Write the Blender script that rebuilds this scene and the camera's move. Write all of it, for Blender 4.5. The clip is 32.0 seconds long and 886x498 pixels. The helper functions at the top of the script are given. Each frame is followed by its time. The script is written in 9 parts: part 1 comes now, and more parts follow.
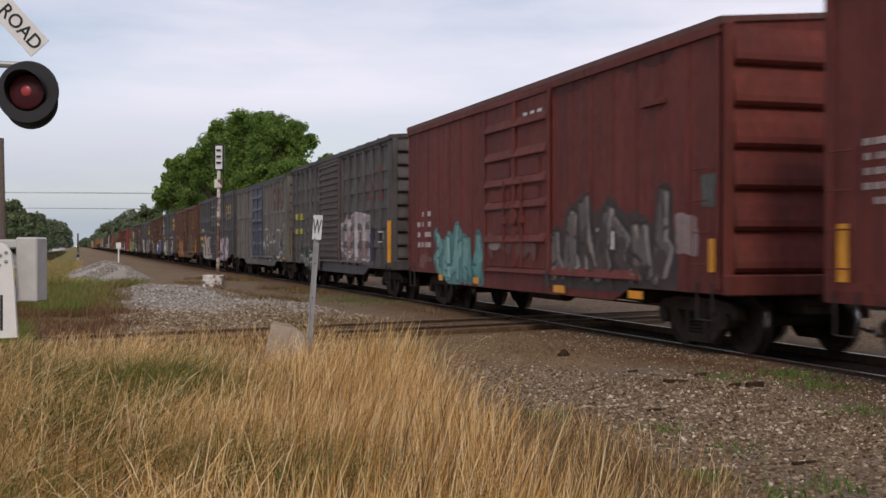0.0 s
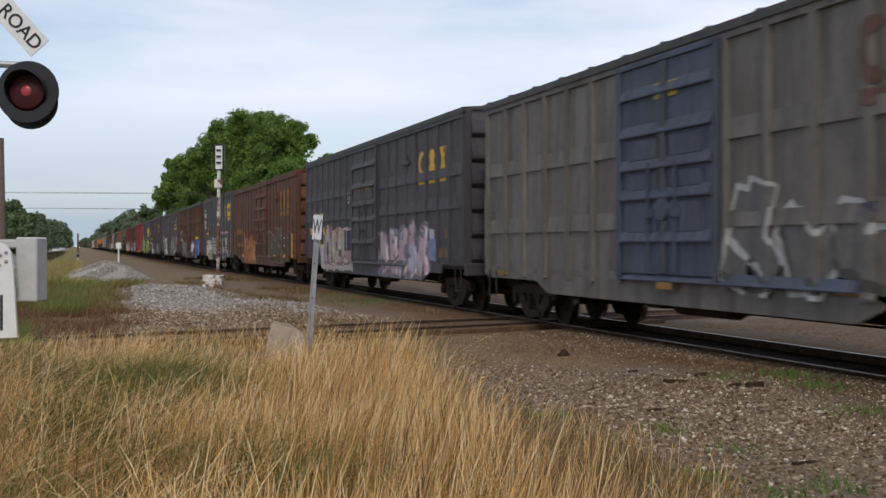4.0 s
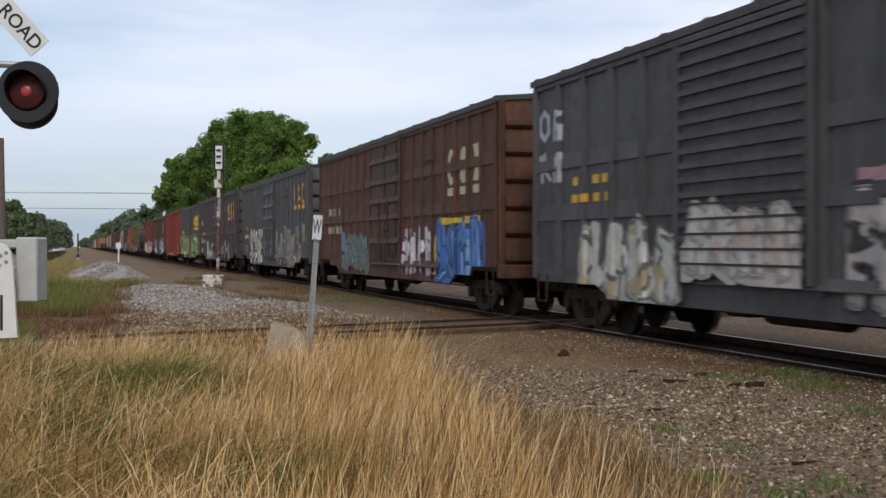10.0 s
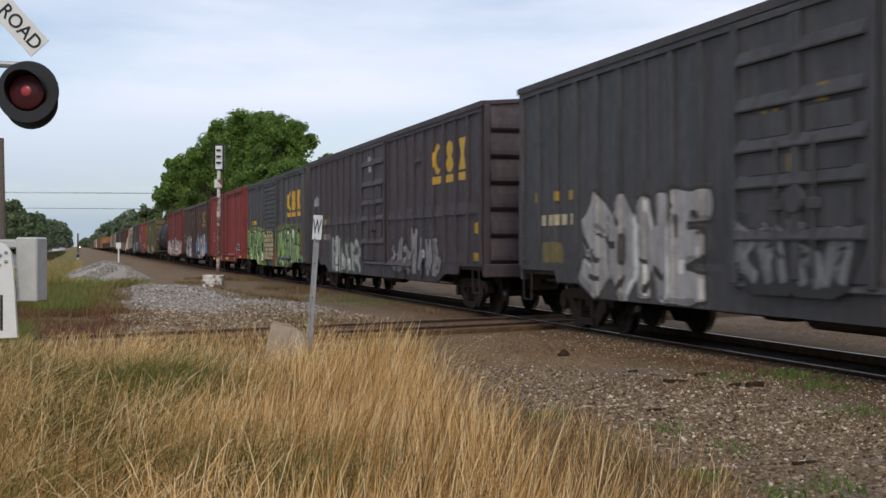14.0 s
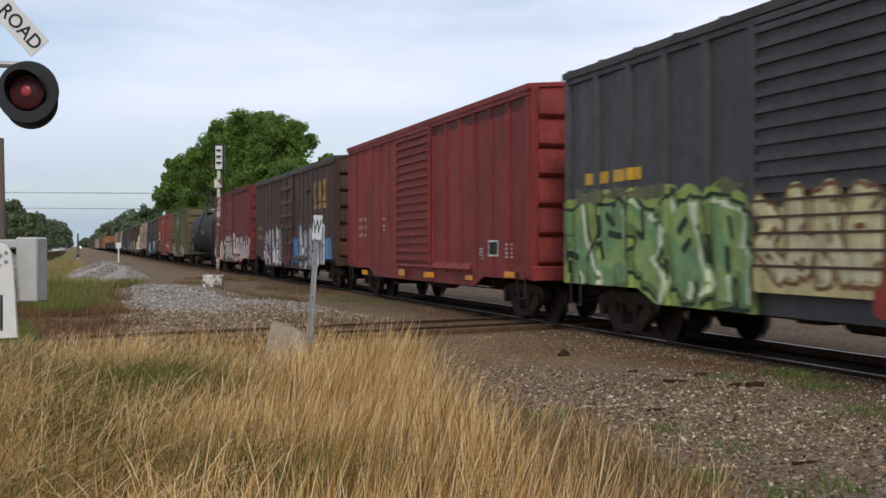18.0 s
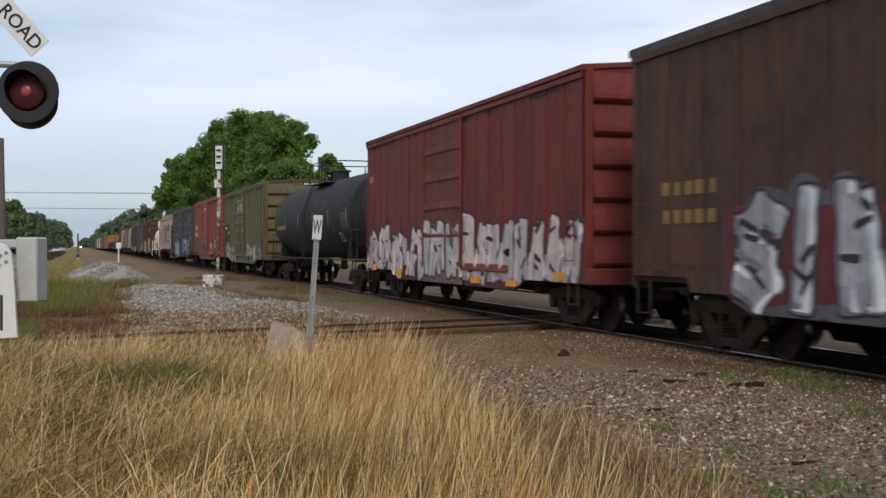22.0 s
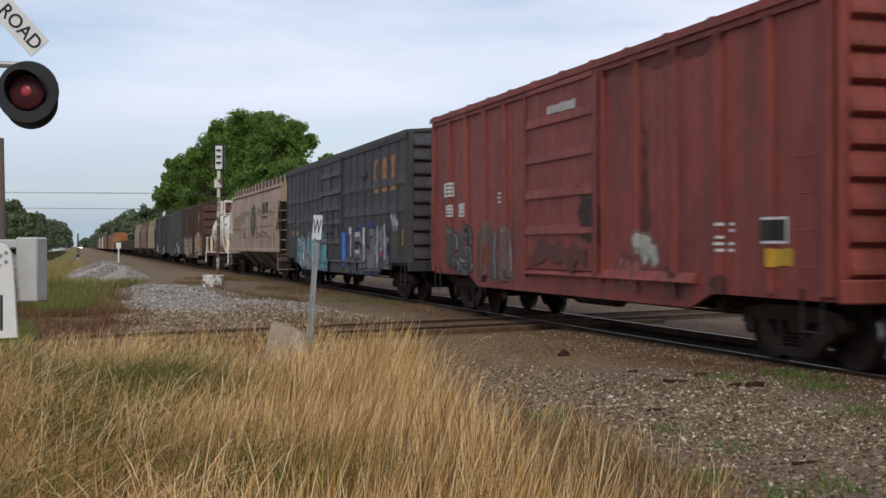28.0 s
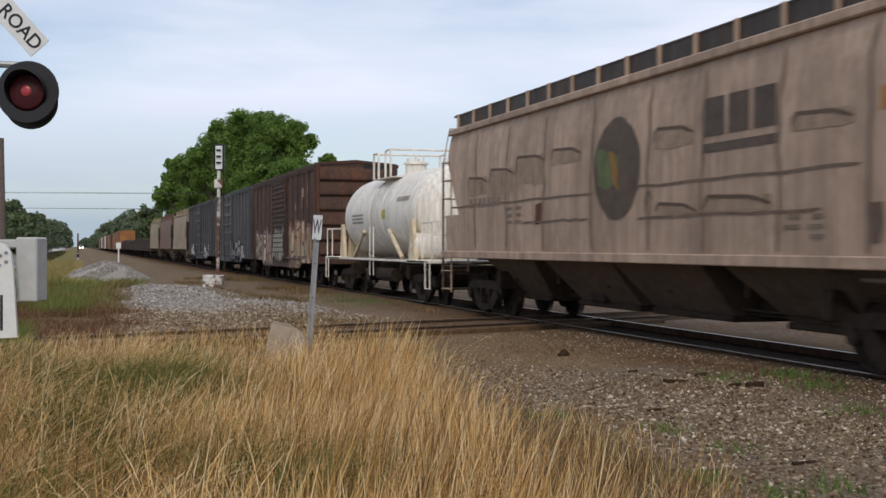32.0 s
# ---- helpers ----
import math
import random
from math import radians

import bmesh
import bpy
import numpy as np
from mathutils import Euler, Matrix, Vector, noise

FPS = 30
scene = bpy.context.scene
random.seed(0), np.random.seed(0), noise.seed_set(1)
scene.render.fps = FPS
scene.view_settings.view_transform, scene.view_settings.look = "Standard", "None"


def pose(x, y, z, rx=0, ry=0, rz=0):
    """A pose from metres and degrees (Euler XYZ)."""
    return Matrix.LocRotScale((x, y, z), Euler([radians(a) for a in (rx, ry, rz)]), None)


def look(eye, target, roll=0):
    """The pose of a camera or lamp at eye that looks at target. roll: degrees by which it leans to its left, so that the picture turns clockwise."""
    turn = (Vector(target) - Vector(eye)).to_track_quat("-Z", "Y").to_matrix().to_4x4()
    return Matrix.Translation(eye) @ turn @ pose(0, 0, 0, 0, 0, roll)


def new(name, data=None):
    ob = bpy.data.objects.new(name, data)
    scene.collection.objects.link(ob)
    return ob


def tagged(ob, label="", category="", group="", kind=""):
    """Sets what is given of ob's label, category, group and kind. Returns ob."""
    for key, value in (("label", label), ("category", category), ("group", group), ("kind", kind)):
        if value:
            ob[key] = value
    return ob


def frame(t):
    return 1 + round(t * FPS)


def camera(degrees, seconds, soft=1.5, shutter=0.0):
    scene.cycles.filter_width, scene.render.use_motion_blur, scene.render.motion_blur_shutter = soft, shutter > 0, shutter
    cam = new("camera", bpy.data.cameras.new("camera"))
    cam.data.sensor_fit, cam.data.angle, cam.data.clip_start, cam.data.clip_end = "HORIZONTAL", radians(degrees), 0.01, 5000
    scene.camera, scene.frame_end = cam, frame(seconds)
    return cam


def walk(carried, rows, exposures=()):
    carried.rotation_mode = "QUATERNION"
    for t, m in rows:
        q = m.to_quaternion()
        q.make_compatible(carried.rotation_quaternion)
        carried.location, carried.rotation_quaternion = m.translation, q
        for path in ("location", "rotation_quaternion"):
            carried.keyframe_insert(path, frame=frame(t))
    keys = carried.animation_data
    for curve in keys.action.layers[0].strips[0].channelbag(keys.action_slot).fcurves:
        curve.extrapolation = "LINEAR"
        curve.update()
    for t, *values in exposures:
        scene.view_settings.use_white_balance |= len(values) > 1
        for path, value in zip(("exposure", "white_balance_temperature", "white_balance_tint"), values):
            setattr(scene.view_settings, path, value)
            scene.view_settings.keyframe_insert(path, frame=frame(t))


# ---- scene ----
# ---- camera: stands still on the verge, a little above the rails ----
RAIL = 0.15            # top of rail
EYE_Z = RAIL + 1.50
cam = camera(41.5, 32.0, soft=1.5, shutter=0.4)
VIEW = pose(0, 0, EYE_Z, 89.86, 0, -17.33)
walk(cam, [(0, VIEW), (32, VIEW)],
     exposures=[(0, -0.04, 6950, 17), (1, -0.02, 6820, 15), (2, 0.02, 6650, 12.5), (3, 0.04, 6560, 11.5), (5, 0.06, 6500, 10.5), (22, 0.06, 6500, 10.5), (25, 0.0, 6500, 10.5), (32, 0.0, 6500, 10.5)])

# ---- sky and sun: thin high cloud, soft light ----
SUN_EL, SUN_AZ = radians(40), radians(195)   # azimuth clockwise from +y
world = bpy.data.worlds.new("sky")
scene.world = world
world.use_nodes = True
wn, wl = world.node_tree.nodes, world.node_tree.links
wn.clear()
w_out = wn.new("ShaderNodeOutputWorld")
w_bg = wn.new("ShaderNodeBackground")
w_sky = wn.new("ShaderNodeTexSky")
w_sky.sky_type = "NISHITA"
w_sky.sun_disc = False
w_sky.sun_elevation = SUN_EL
w_sky.sun_rotation = SUN_AZ
w_sky.dust_density = 0.4
w_sky.air_density = 1.0
w_tc = wn.new("ShaderNodeTexCoord")
w_map = wn.new("ShaderNodeMapping")
w_map.inputs["Scale"].default_value = (1.0, 1.0, 5.0)
w_map.inputs["Rotation"].default_value = (0.06, 0.05, 0.3)
w_noise = wn.new("ShaderNodeTexNoise")
w_noise.inputs["Scale"].default_value = 2.2
w_noise.inputs["Detail"].default_value = 6.0
w_noise.inputs["Roughness"].default_value = 0.5
w_ramp = wn.new("ShaderNodeValToRGB")
w_ramp.color_ramp.elements[0].position, w_ramp.color_ramp.elements[0].color = 0.32, (0.08, 0.08, 0.08, 1)
w_ramp.color_ramp.elements[1].position, w_ramp.color_ramp.elements[1].color = 0.62, (1.0, 1.0, 1.0, 1)
w_mix = wn.new("ShaderNodeMix")
w_mix.data_type = "RGBA"
wl.new(w_tc.outputs["Generated"], w_map.inputs["Vector"])
wl.new(w_map.outputs["Vector"], w_noise.inputs["Vector"])
wl.new(w_noise.outputs["Fac"], w_ramp.inputs["Fac"])
w_sep = wn.new("ShaderNodeSeparateXYZ")
w_low = wn.new("ShaderNodeMapRange")          # the cloud thins out towards the horizon
w_low.inputs["From Min"].default_value, w_low.inputs["From Max"].default_value = 0.0, 0.16
w_low.inputs["To Min"].default_value, w_low.inputs["To Max"].default_value = 0.9, 1.0
w_haze = wn.new("ShaderNodeMapRange")         # blue-grey haze low down, sunlit thin cloud above
w_haze.inputs["From Min"].default_value, w_haze.inputs["From Max"].default_value = 0.02, 0.13
w_tint = wn.new("ShaderNodeMix")
w_tint.data_type = "RGBA"
w_tint.inputs["A"].default_value = (4.2, 5.15, 6.15, 1)
w_tint.inputs["B"].default_value = (8.25, 8.75, 10.2, 1)
w_mul = wn.new("ShaderNodeMath")
w_mul.operation = "MULTIPLY"
wl.new(w_tc.outputs["Generated"], w_sep.inputs["Vector"])
wl.new(w_sep.outputs["Z"], w_low.inputs["Value"])
wl.new(w_ramp.outputs["Color"], w_mul.inputs[0])
wl.new(w_low.outputs["Result"], w_mul.inputs[1])
w_inv = wn.new("ShaderNodeMath")
w_inv.operation = "SUBTRACT"
w_inv.inputs[0].default_value = 0.96
wl.new(w_haze.outputs["Result"], w_inv.inputs[1])
w_max = wn.new("ShaderNodeMath")
w_max.operation = "MAXIMUM"
wl.new(w_mul.outputs["Value"], w_max.inputs[0])
wl.new(w_inv.outputs["Value"], w_max.inputs[1])
wl.new(w_max.outputs["Value"], w_mix.inputs["Factor"])
wl.new(w_sky.outputs["Color"], w_mix.inputs["A"])
wl.new(w_sep.outputs["Z"], w_haze.inputs["Value"])
wl.new(w_haze.outputs["Result"], w_tint.inputs["Factor"])
wl.new(w_tint.outputs["Result"], w_mix.inputs["B"])
wl.new(w_mix.outputs["Result"], w_bg.inputs["Color"])
w_bg.inputs["Strength"].default_value = 0.1
wl.new(w_bg.outputs["Background"], w_out.inputs["Surface"])
sun = new("sun", bpy.data.lights.new("sun", "SUN"))
sun.data.energy, sun.data.angle, sun.data.color = 1.35, radians(12), (1.0, 0.9, 0.76)
sun.matrix_world = look((0, 0, 60), (-60 * math.cos(SUN_EL) * math.sin(SUN_AZ), -60 * math.cos(SUN_EL) * math.cos(SUN_AZ),
                                     60 - 60 * math.sin(SUN_EL)))


# ---- mesh tools ----
class Geo:
    """Gathers points and faces for one mesh; faces keep a material slot."""

    def __init__(self):
        self.v, self.f, self.m, self.slot = [], [], [], 0

    def add(self, pts, faces):
        n = len(self.v)
        self.v += [tuple(p) for p in pts]
        for f in faces:
            self.f.append([i + n for i in f])
            self.m.append(self.slot)
        return self

    def box(self, x0, x1, y0, y1, z0, z1):
        pts = [(x, y, z) for z in (z0, z1) for y in (y0, y1) for x in (x0, x1)]
        return self.add(pts, [(0, 2, 3, 1), (4, 5, 7, 6), (0, 1, 5, 4), (2, 6, 7, 3), (0, 4, 6, 2), (1, 3, 7, 5)])

    def cbox(self, x0, x1, y0, y1, z0, z1, b=0.01):
        """A box with chamfered edges."""
        lo, hi = (x0, y0, z0), (x1, y1, z1)
        pts, at = [], {}
        for sx in (0, 1):
            for sy in (0, 1):
                for sz in (0, 1):
                    s = (sx, sy, sz)
                    for a in range(3):
                        p = [(hi[k] if s[k] else lo[k]) + (0 if k == a else (-b if s[k] else b)) for k in range(3)]
                        at[s, a] = len(pts)
                        pts.append(p)
        faces = []
        for a in range(3):
            u, w = (a + 1) % 3, (a + 2) % 3
            for s in (0, 1):
                q = []
                for du, dw in ((0, 0), (1, 0), (1, 1), (0, 1)):
                    c = [0, 0, 0]
                    c[a], c[u], c[w] = s, du, dw
                    q.append(at[tuple(c), a])
                faces.append(q if s else q[::-1])
            for su in (0, 1):
                for sw in (0, 1):
                    c0, c1 = [0, 0, 0], [0, 0, 0]
                    c0[u] = c1[u] = su
                    c0[w] = c1[w] = sw
                    c1[a] = 1
                    q = [at[tuple(c0), u], at[tuple(c1), u], at[tuple(c1), w], at[tuple(c0), w]]
                    faces.append(q if (su ^ sw) else q[::-1])
        for sx in (0, 1):
            for sy in (0, 1):
                for sz in (0, 1):
                    q = [at[(sx, sy, sz), a] for a in range(3)]
                    faces.append(q if (sx + sy + sz) % 2 else q[::-1])
        return self.add(pts, faces)

    def rod(self, p, q, r, n=8, r2=None, caps=True):
        p, q = Vector(p), Vector(q)
        d = (q - p).normalized()
        a = d.orthogonal().normalized()
        b = d.cross(a)
        r2 = r if r2 is None else r2
        ring = [(math.cos(2 * math.pi * i / n), math.sin(2 * math.pi * i / n)) for i in range(n)]
        pts = [p + (a * c + b * s) * r for c, s in ring] + [q + (a * c + b * s) * r2 for c, s in ring]
        faces = [(i, (i + 1) % n, n + (i + 1) % n, n + i) for i in range(n)]
        if caps:
            faces += [tuple(range(n))[::-1], tuple(range(n, 2 * n))]
        return self.add(pts, faces)

    def path(self, pts, r, n=6):
        """A bent rod: one tube swept along pts."""
        P = [Vector(p) for p in pts]
        rows = []
        a = None
        for i, p in enumerate(P):
            d0 = (P[i] - P[i - 1]).normalized() if i else None
            d1 = (P[i + 1] - P[i]).normalized() if i + 1 < len(P) else None
            d = (d0 + d1) if d0 and d1 else (d0 or d1)
            d = d.normalized() if d.length > 1e-6 else d1
            a = d.orthogonal() if a is None else a - d * a.dot(d)
            a = (a if a.length > 1e-6 else d.orthogonal()).normalized()
            b = d.cross(a)
            rows.append([p + (a * math.cos(2 * math.pi * k / n) + b * math.sin(2 * math.pi * k / n)) * r for k in range(n)])
        pts = [q for row in rows for q in row]
        faces = [(k * n + i, k * n + (i + 1) % n, (k + 1) * n + (i + 1) % n, (k + 1) * n + i) for k in range(len(P) - 1) for i in range(n)]
        k = (len(P) - 1) * n
        return self.add(pts, faces + [tuple(range(n))[::-1], tuple(range(k, k + n))])

    def lathe(self, prof, c, axis="x", n=20):
        """prof: (distance along the axis, radius) pairs; closed at both ends where radius is 0."""
        c = Vector(c)
        rows = []
        for h, r in prof:
            row = []
            for i in range(n):
                u, w = r * math.cos(2 * math.pi * i / n), r * math.sin(2 * math.pi * i / n)
                row.append(c + Vector({"x": (h, u, w), "y": (w, h, u), "z": (u, w, h)}[axis]))
            rows.append(row)
        pts = [p for row in rows for p in row]
        faces = [(k * n + i, k * n + (i + 1) % n, (k + 1) * n + (i + 1) % n, (k + 1) * n + i)
                 for k in range(len(prof) - 1) for i in range(n)]
        if prof[0][1] > 0:
            faces.append(tuple(range(n))[::-1])
        if prof[-1][1] > 0:
            k = (len(prof) - 1) * n
            faces.append(tuple(range(k, k + n)))
        return self.add(pts, faces)

    def prism(self, poly, a0, a1, axis="x"):
        """A polygon, counter-clockwise in the plane that is left when the axis is taken away, drawn out from a0 to a1."""
        n = len(poly)
        put = {"x": lambda u, w, h: (h, u, w), "y": lambda u, w, h: (w, h, u), "z": lambda u, w, h: (u, w, h)}[axis]
        pts = [put(u, w, a0) for u, w in poly] + [put(u, w, a1) for u, w in poly]
        faces = [tuple(range(n))[::-1], tuple(range(n, 2 * n))]
        faces += [(i, (i + 1) % n, n + (i + 1) % n, n + i) for i in range(n)]
        return self.add(pts, faces)

    def weld(self):
        """Joins points that lie in one place."""
        at, to, pts = {}, [], []
        for p in self.v:
            key = tuple(round(c, 5) for c in p)
            if key not in at:
                at[key] = len(pts)
                pts.append(p)
            to.append(at[key])
        self.v, self.f = pts, [[to[i] for i in f] for f in self.f]
        return self

    def mesh(self, name, mats, smooth=False):
        me = bpy.data.meshes.new(name)
        me.from_pydata(self.v, [], self.f)
        for m in mats if isinstance(mats, (list, tuple)) else [mats]:
            me.materials.append(m)
        if len(me.materials) > 1:
            me.polygons.foreach_set("material_index", self.m)
        if smooth:
            me.polygons.foreach_set("use_smooth", [True] * len(self.f))
        me.update()
        return me


def part(name, geo, mats, parent, label="", at=None, smooth=False):
    """Links a Geo, or a mesh that is there already, as one object under a thing or part."""
    data = geo if isinstance(geo, bpy.types.Mesh) else geo.mesh(name, mats, smooth)
    ob = new(name, data)
    ob.parent = parent
    if at is not None:
        ob.matrix_basis = at if isinstance(at, Matrix) else Matrix.Translation(at)
    if label:
        ob["label"] = label
    return ob


def thing(name, label, category, m=None, group="", kind="", data=None):
    ob = new(name, data)
    ob.matrix_basis = m if m is not None else Matrix.Identity(4)
    return tagged(ob, label, category, group, kind)


def grid_mesh(name, xs, ys, height, mat):
    """A sheet over the grid xs by ys."""
    X, Y = np.meshgrid(xs, ys)
    Z = height(X, Y)
    v = np.stack([X.ravel(), Y.ravel(), Z.ravel()], 1)
    nx, ny = len(xs), len(ys)
    i = (np.arange(ny - 1)[:, None] * nx + np.arange(nx - 1)[None, :]).ravel()
    f = np.stack([i, i + 1, i + nx + 1, i + nx], 1)
    return np_mesh(name, v, f, mat)


def np_mesh(name, v, f, mats, index=None, smooth=True):
    """A mesh out of numpy arrays; all faces have the same number of corners."""
    me = bpy.data.meshes.new(name)
    k = f.shape[1]
    me.vertices.add(len(v))
    me.vertices.foreach_set("co", np.asarray(v, np.float32).ravel())
    me.loops.add(f.size)
    me.loops.foreach_set("vertex_index", np.asarray(f, np.int32).ravel())
    me.polygons.add(len(f))
    me.polygons.foreach_set("loop_start", np.arange(0, f.size, k, dtype=np.int32))
    for m in mats if isinstance(mats, (list, tuple)) else [mats]:
        me.materials.append(m)
    if index is not None:
        me.polygons.foreach_set("material_index", np.asarray(index, np.int32))
    me.polygons.foreach_set("use_smooth", np.full(len(f), smooth))
    me.update(calc_edges=True)
    me.validate()
    return me


# ---- materials ----
def material(name, rough=0.6, metal=0.0, spec=0.5):
    m = bpy.data.materials.new(name)
    m.use_nodes = True
    nt = m.node_tree
    b = nt.nodes["Principled BSDF"]
    b.inputs["Roughness"].default_value = rough
    b.inputs["Metallic"].default_value = metal
    b.inputs["Specular IOR Level"].default_value = spec
    return m, nt, b


def noise_node(nt, scale, detail=4.0, stretch=(1, 1, 1), space="Object", rough=0.55, shift=0.0):
    tc = nt.nodes.new("ShaderNodeTexCoord")
    mp = nt.nodes.new("ShaderNodeMapping")
    mp.inputs["Scale"].default_value = stretch
    mp.inputs["Location"].default_value = (shift, shift * 0.7, shift * 1.3)
    n = nt.nodes.new("ShaderNodeTexNoise")
    n.inputs["Scale"].default_value = scale
    n.inputs["Detail"].default_value = detail
    n.inputs["Roughness"].default_value = rough
    if space == "World":
        g = nt.nodes.new("ShaderNodeNewGeometry")
        nt.links.new(g.outputs["Position"], mp.inputs["Vector"])
    else:
        oi = nt.nodes.new("ShaderNodeObjectInfo")      # each piece takes its own patch of the pattern
        vm = nt.nodes.new("ShaderNodeVectorMath")
        vm.operation = "MULTIPLY_ADD"
        vm.inputs[1].default_value = (31.0, 47.0, 23.0)
        nt.links.new(oi.outputs["Random"], vm.inputs[0])
        nt.links.new(tc.outputs[space], vm.inputs[2])
        nt.links.new(vm.outputs["Vector"], mp.inputs["Vector"])
    nt.links.new(mp.outputs["Vector"], n.inputs["Vector"])
    return n.outputs["Fac"]


def pebbles(nt, scale, stretch=(1, 1, 1)):
    """A random value for each small stone-like cell, and its height."""
    g = nt.nodes.new("ShaderNodeNewGeometry")
    mp = nt.nodes.new("ShaderNodeMapping")
    mp.inputs["Scale"].default_value = stretch
    v = nt.nodes.new("ShaderNodeTexVoronoi")
    v.inputs["Scale"].default_value = scale
    sp = nt.nodes.new("ShaderNodeSeparateColor")
    nt.links.new(g.outputs["Position"], mp.inputs["Vector"])
    nt.links.new(mp.outputs["Vector"], v.inputs["Vector"])
    nt.links.new(v.outputs["Color"], sp.inputs["Color"])
    return sp.outputs["Red"], v.outputs["Distance"]


def ramp(nt, fac, stops):
    r = nt.nodes.new("ShaderNodeValToRGB")
    e = r.color_ramp.elements
    while len(e) < len(stops):
        e.new(0.5)
    for el, (p, c) in zip(e, stops):
        el.position = p
        el.color = (*c, 1) if isinstance(c, tuple) else (c, c, c, 1)
    nt.links.new(fac, r.inputs["Fac"])
    return r.outputs["Color"]


def mix(nt, fac, a, b, mode="MIX"):
    n = nt.nodes.new("ShaderNodeMix")
    n.data_type, n.blend_type = "RGBA", mode
    for key, val in (("Factor", fac), ("A", a), ("B", b)):
        s = n.inputs[key]
        if isinstance(val, bpy.types.NodeSocket):
            nt.links.new(val, s)
        elif key == "Factor":
            s.default_value = val
        else:
            s.default_value = (*val, 1)
    return n.outputs["Result"]


def leafy(nt, b, colour, share=0.35):
    """Lets light through thin leaves and blades."""
    tr = nt.nodes.new("ShaderNodeBsdfTranslucent")
    ms = nt.nodes.new("ShaderNodeMixShader")
    ms.inputs["Fac"].default_value = share
    nt.links.new(colour, tr.inputs["Color"])
    nt.links.new(b.outputs["BSDF"], ms.inputs[1])
    nt.links.new(tr.outputs["BSDF"], ms.inputs[2])
    nt.links.new(ms.outputs["Shader"], nt.nodes["Material Output"].inputs["Surface"])


def bump(nt, b, height, strength=0.3, dist=0.01):
    n = nt.nodes.new("ShaderNodeBump")
    n.inputs["Strength"].default_value = strength
    n.inputs["Distance"].default_value = dist
    nt.links.new(height, n.inputs["Height"])
    nt.links.new(n.outputs["Normal"], b.inputs["Normal"])


def paint(name, col, grime=(0.05, 0.042, 0.035), amount=0.5, rust=0.0, rough=0.62, fade=0.25, rust_col=(0.13, 0.05, 0.022), shift=0.0, blot=0.45, dusty=0.3):
    """Weathered paint: faded patches, run-down grime streaks, and rust where wanted."""
    m, nt, b = material(name, rough, 0.0, 0.35)
    pale = tuple(min(1, c * 1.25 + 0.02) for c in col)
    deep = tuple(c * 0.72 for c in col)
    f1 = noise_node(nt, 0.55, 5, (1, 1, 1), shift=shift)
    c = ramp(nt, f1, [(0.3, deep), (0.5, col), (0.75, tuple(p * fade + q * (1 - fade) for p, q in zip(pale, col)))])
    streak = noise_node(nt, 3.0, 5, (1, 1, 0.05), rough=0.7, shift=shift + 3)
    c = mix(nt, ramp(nt, streak, [(0.44, 0.0), (0.68, min(1.0, amount * 1.3))]), c, grime)
    fine = noise_node(nt, 7.0, 6, (1, 1, 0.6), rough=0.7, shift=shift + 9)
    c = mix(nt, ramp(nt, fine, [(0.5, 0.0), (0.8, amount * 0.8)]), c, tuple(0.5 * (g + d) for g, d in zip(grime, deep)))
    if rust:
        big = noise_node(nt, 1.3, 7, (1, 1, 0.2), rough=0.72, shift=shift + 17)
        c = mix(nt, ramp(nt, big, [(0.62 - 0.3 * rust, 0.0), (0.72 - 0.2 * rust, min(1.0, 0.55 + rust * 0.4))]), c,
                ramp(nt, fine, [(0.3, tuple(k * 0.6 for k in rust_col)), (0.7, rust_col)]))
    # pale dust that has run down, then chips and specks
    lum = (col[0] + col[1] + col[2]) / 3
    dust = noise_node(nt, 4.5, 6, (1, 1, 0.05), rough=0.7, shift=shift + 23)
    c = mix(nt, ramp(nt, dust, [(0.5, 0.0), (0.75, dusty if lum < 0.2 else 0.1)]), c, tuple(0.45 * k + 0.55 * d for k, d in zip(col, (0.21, 0.175, 0.145))))
    cloud = noise_node(nt, 1.4, 7, (1, 1, 0.8), rough=0.75, shift=shift + 29)
    c = mix(nt, ramp(nt, cloud, [(0.5, 0.0), (0.68, blot)]), c, tuple(k * 0.42 for k in col))
    chip = noise_node(nt, 18.0, 5, rough=0.75, shift=shift + 31)
    c = mix(nt, ramp(nt, chip, [(0.63, 0.0), (0.7, 0.6)]), c, tuple(0.6 * k for k in grime))
    comb = noise_node(nt, 13.0, 6, (1, 1, 0.035), rough=0.75, shift=shift + 37)
    c = mix(nt, 0.85, c, ramp(nt, comb, [(0.3, 0.62), (0.5, 1.0), (0.72, 1.3)]), "MULTIPLY")
    spot = noise_node(nt, 5.5, 8, (1, 1, 0.5), rough=0.8, shift=shift + 41)
    c = mix(nt, ramp(nt, spot, [(0.57, 0.0), (0.66, 0.5)]), c, tuple(0.5 * k for k in col))
    nt.links.new(c, b.inputs["Base Color"])
    bump(nt, b, noise_node(nt, 1.6, 3, shift=shift + 5), 0.35, 0.02)
    nt.links.new(ramp(nt, fine, [(0.3, rough - 0.1), (0.8, min(1, rough + 0.22))]), b.inputs["Roughness"])
    return m


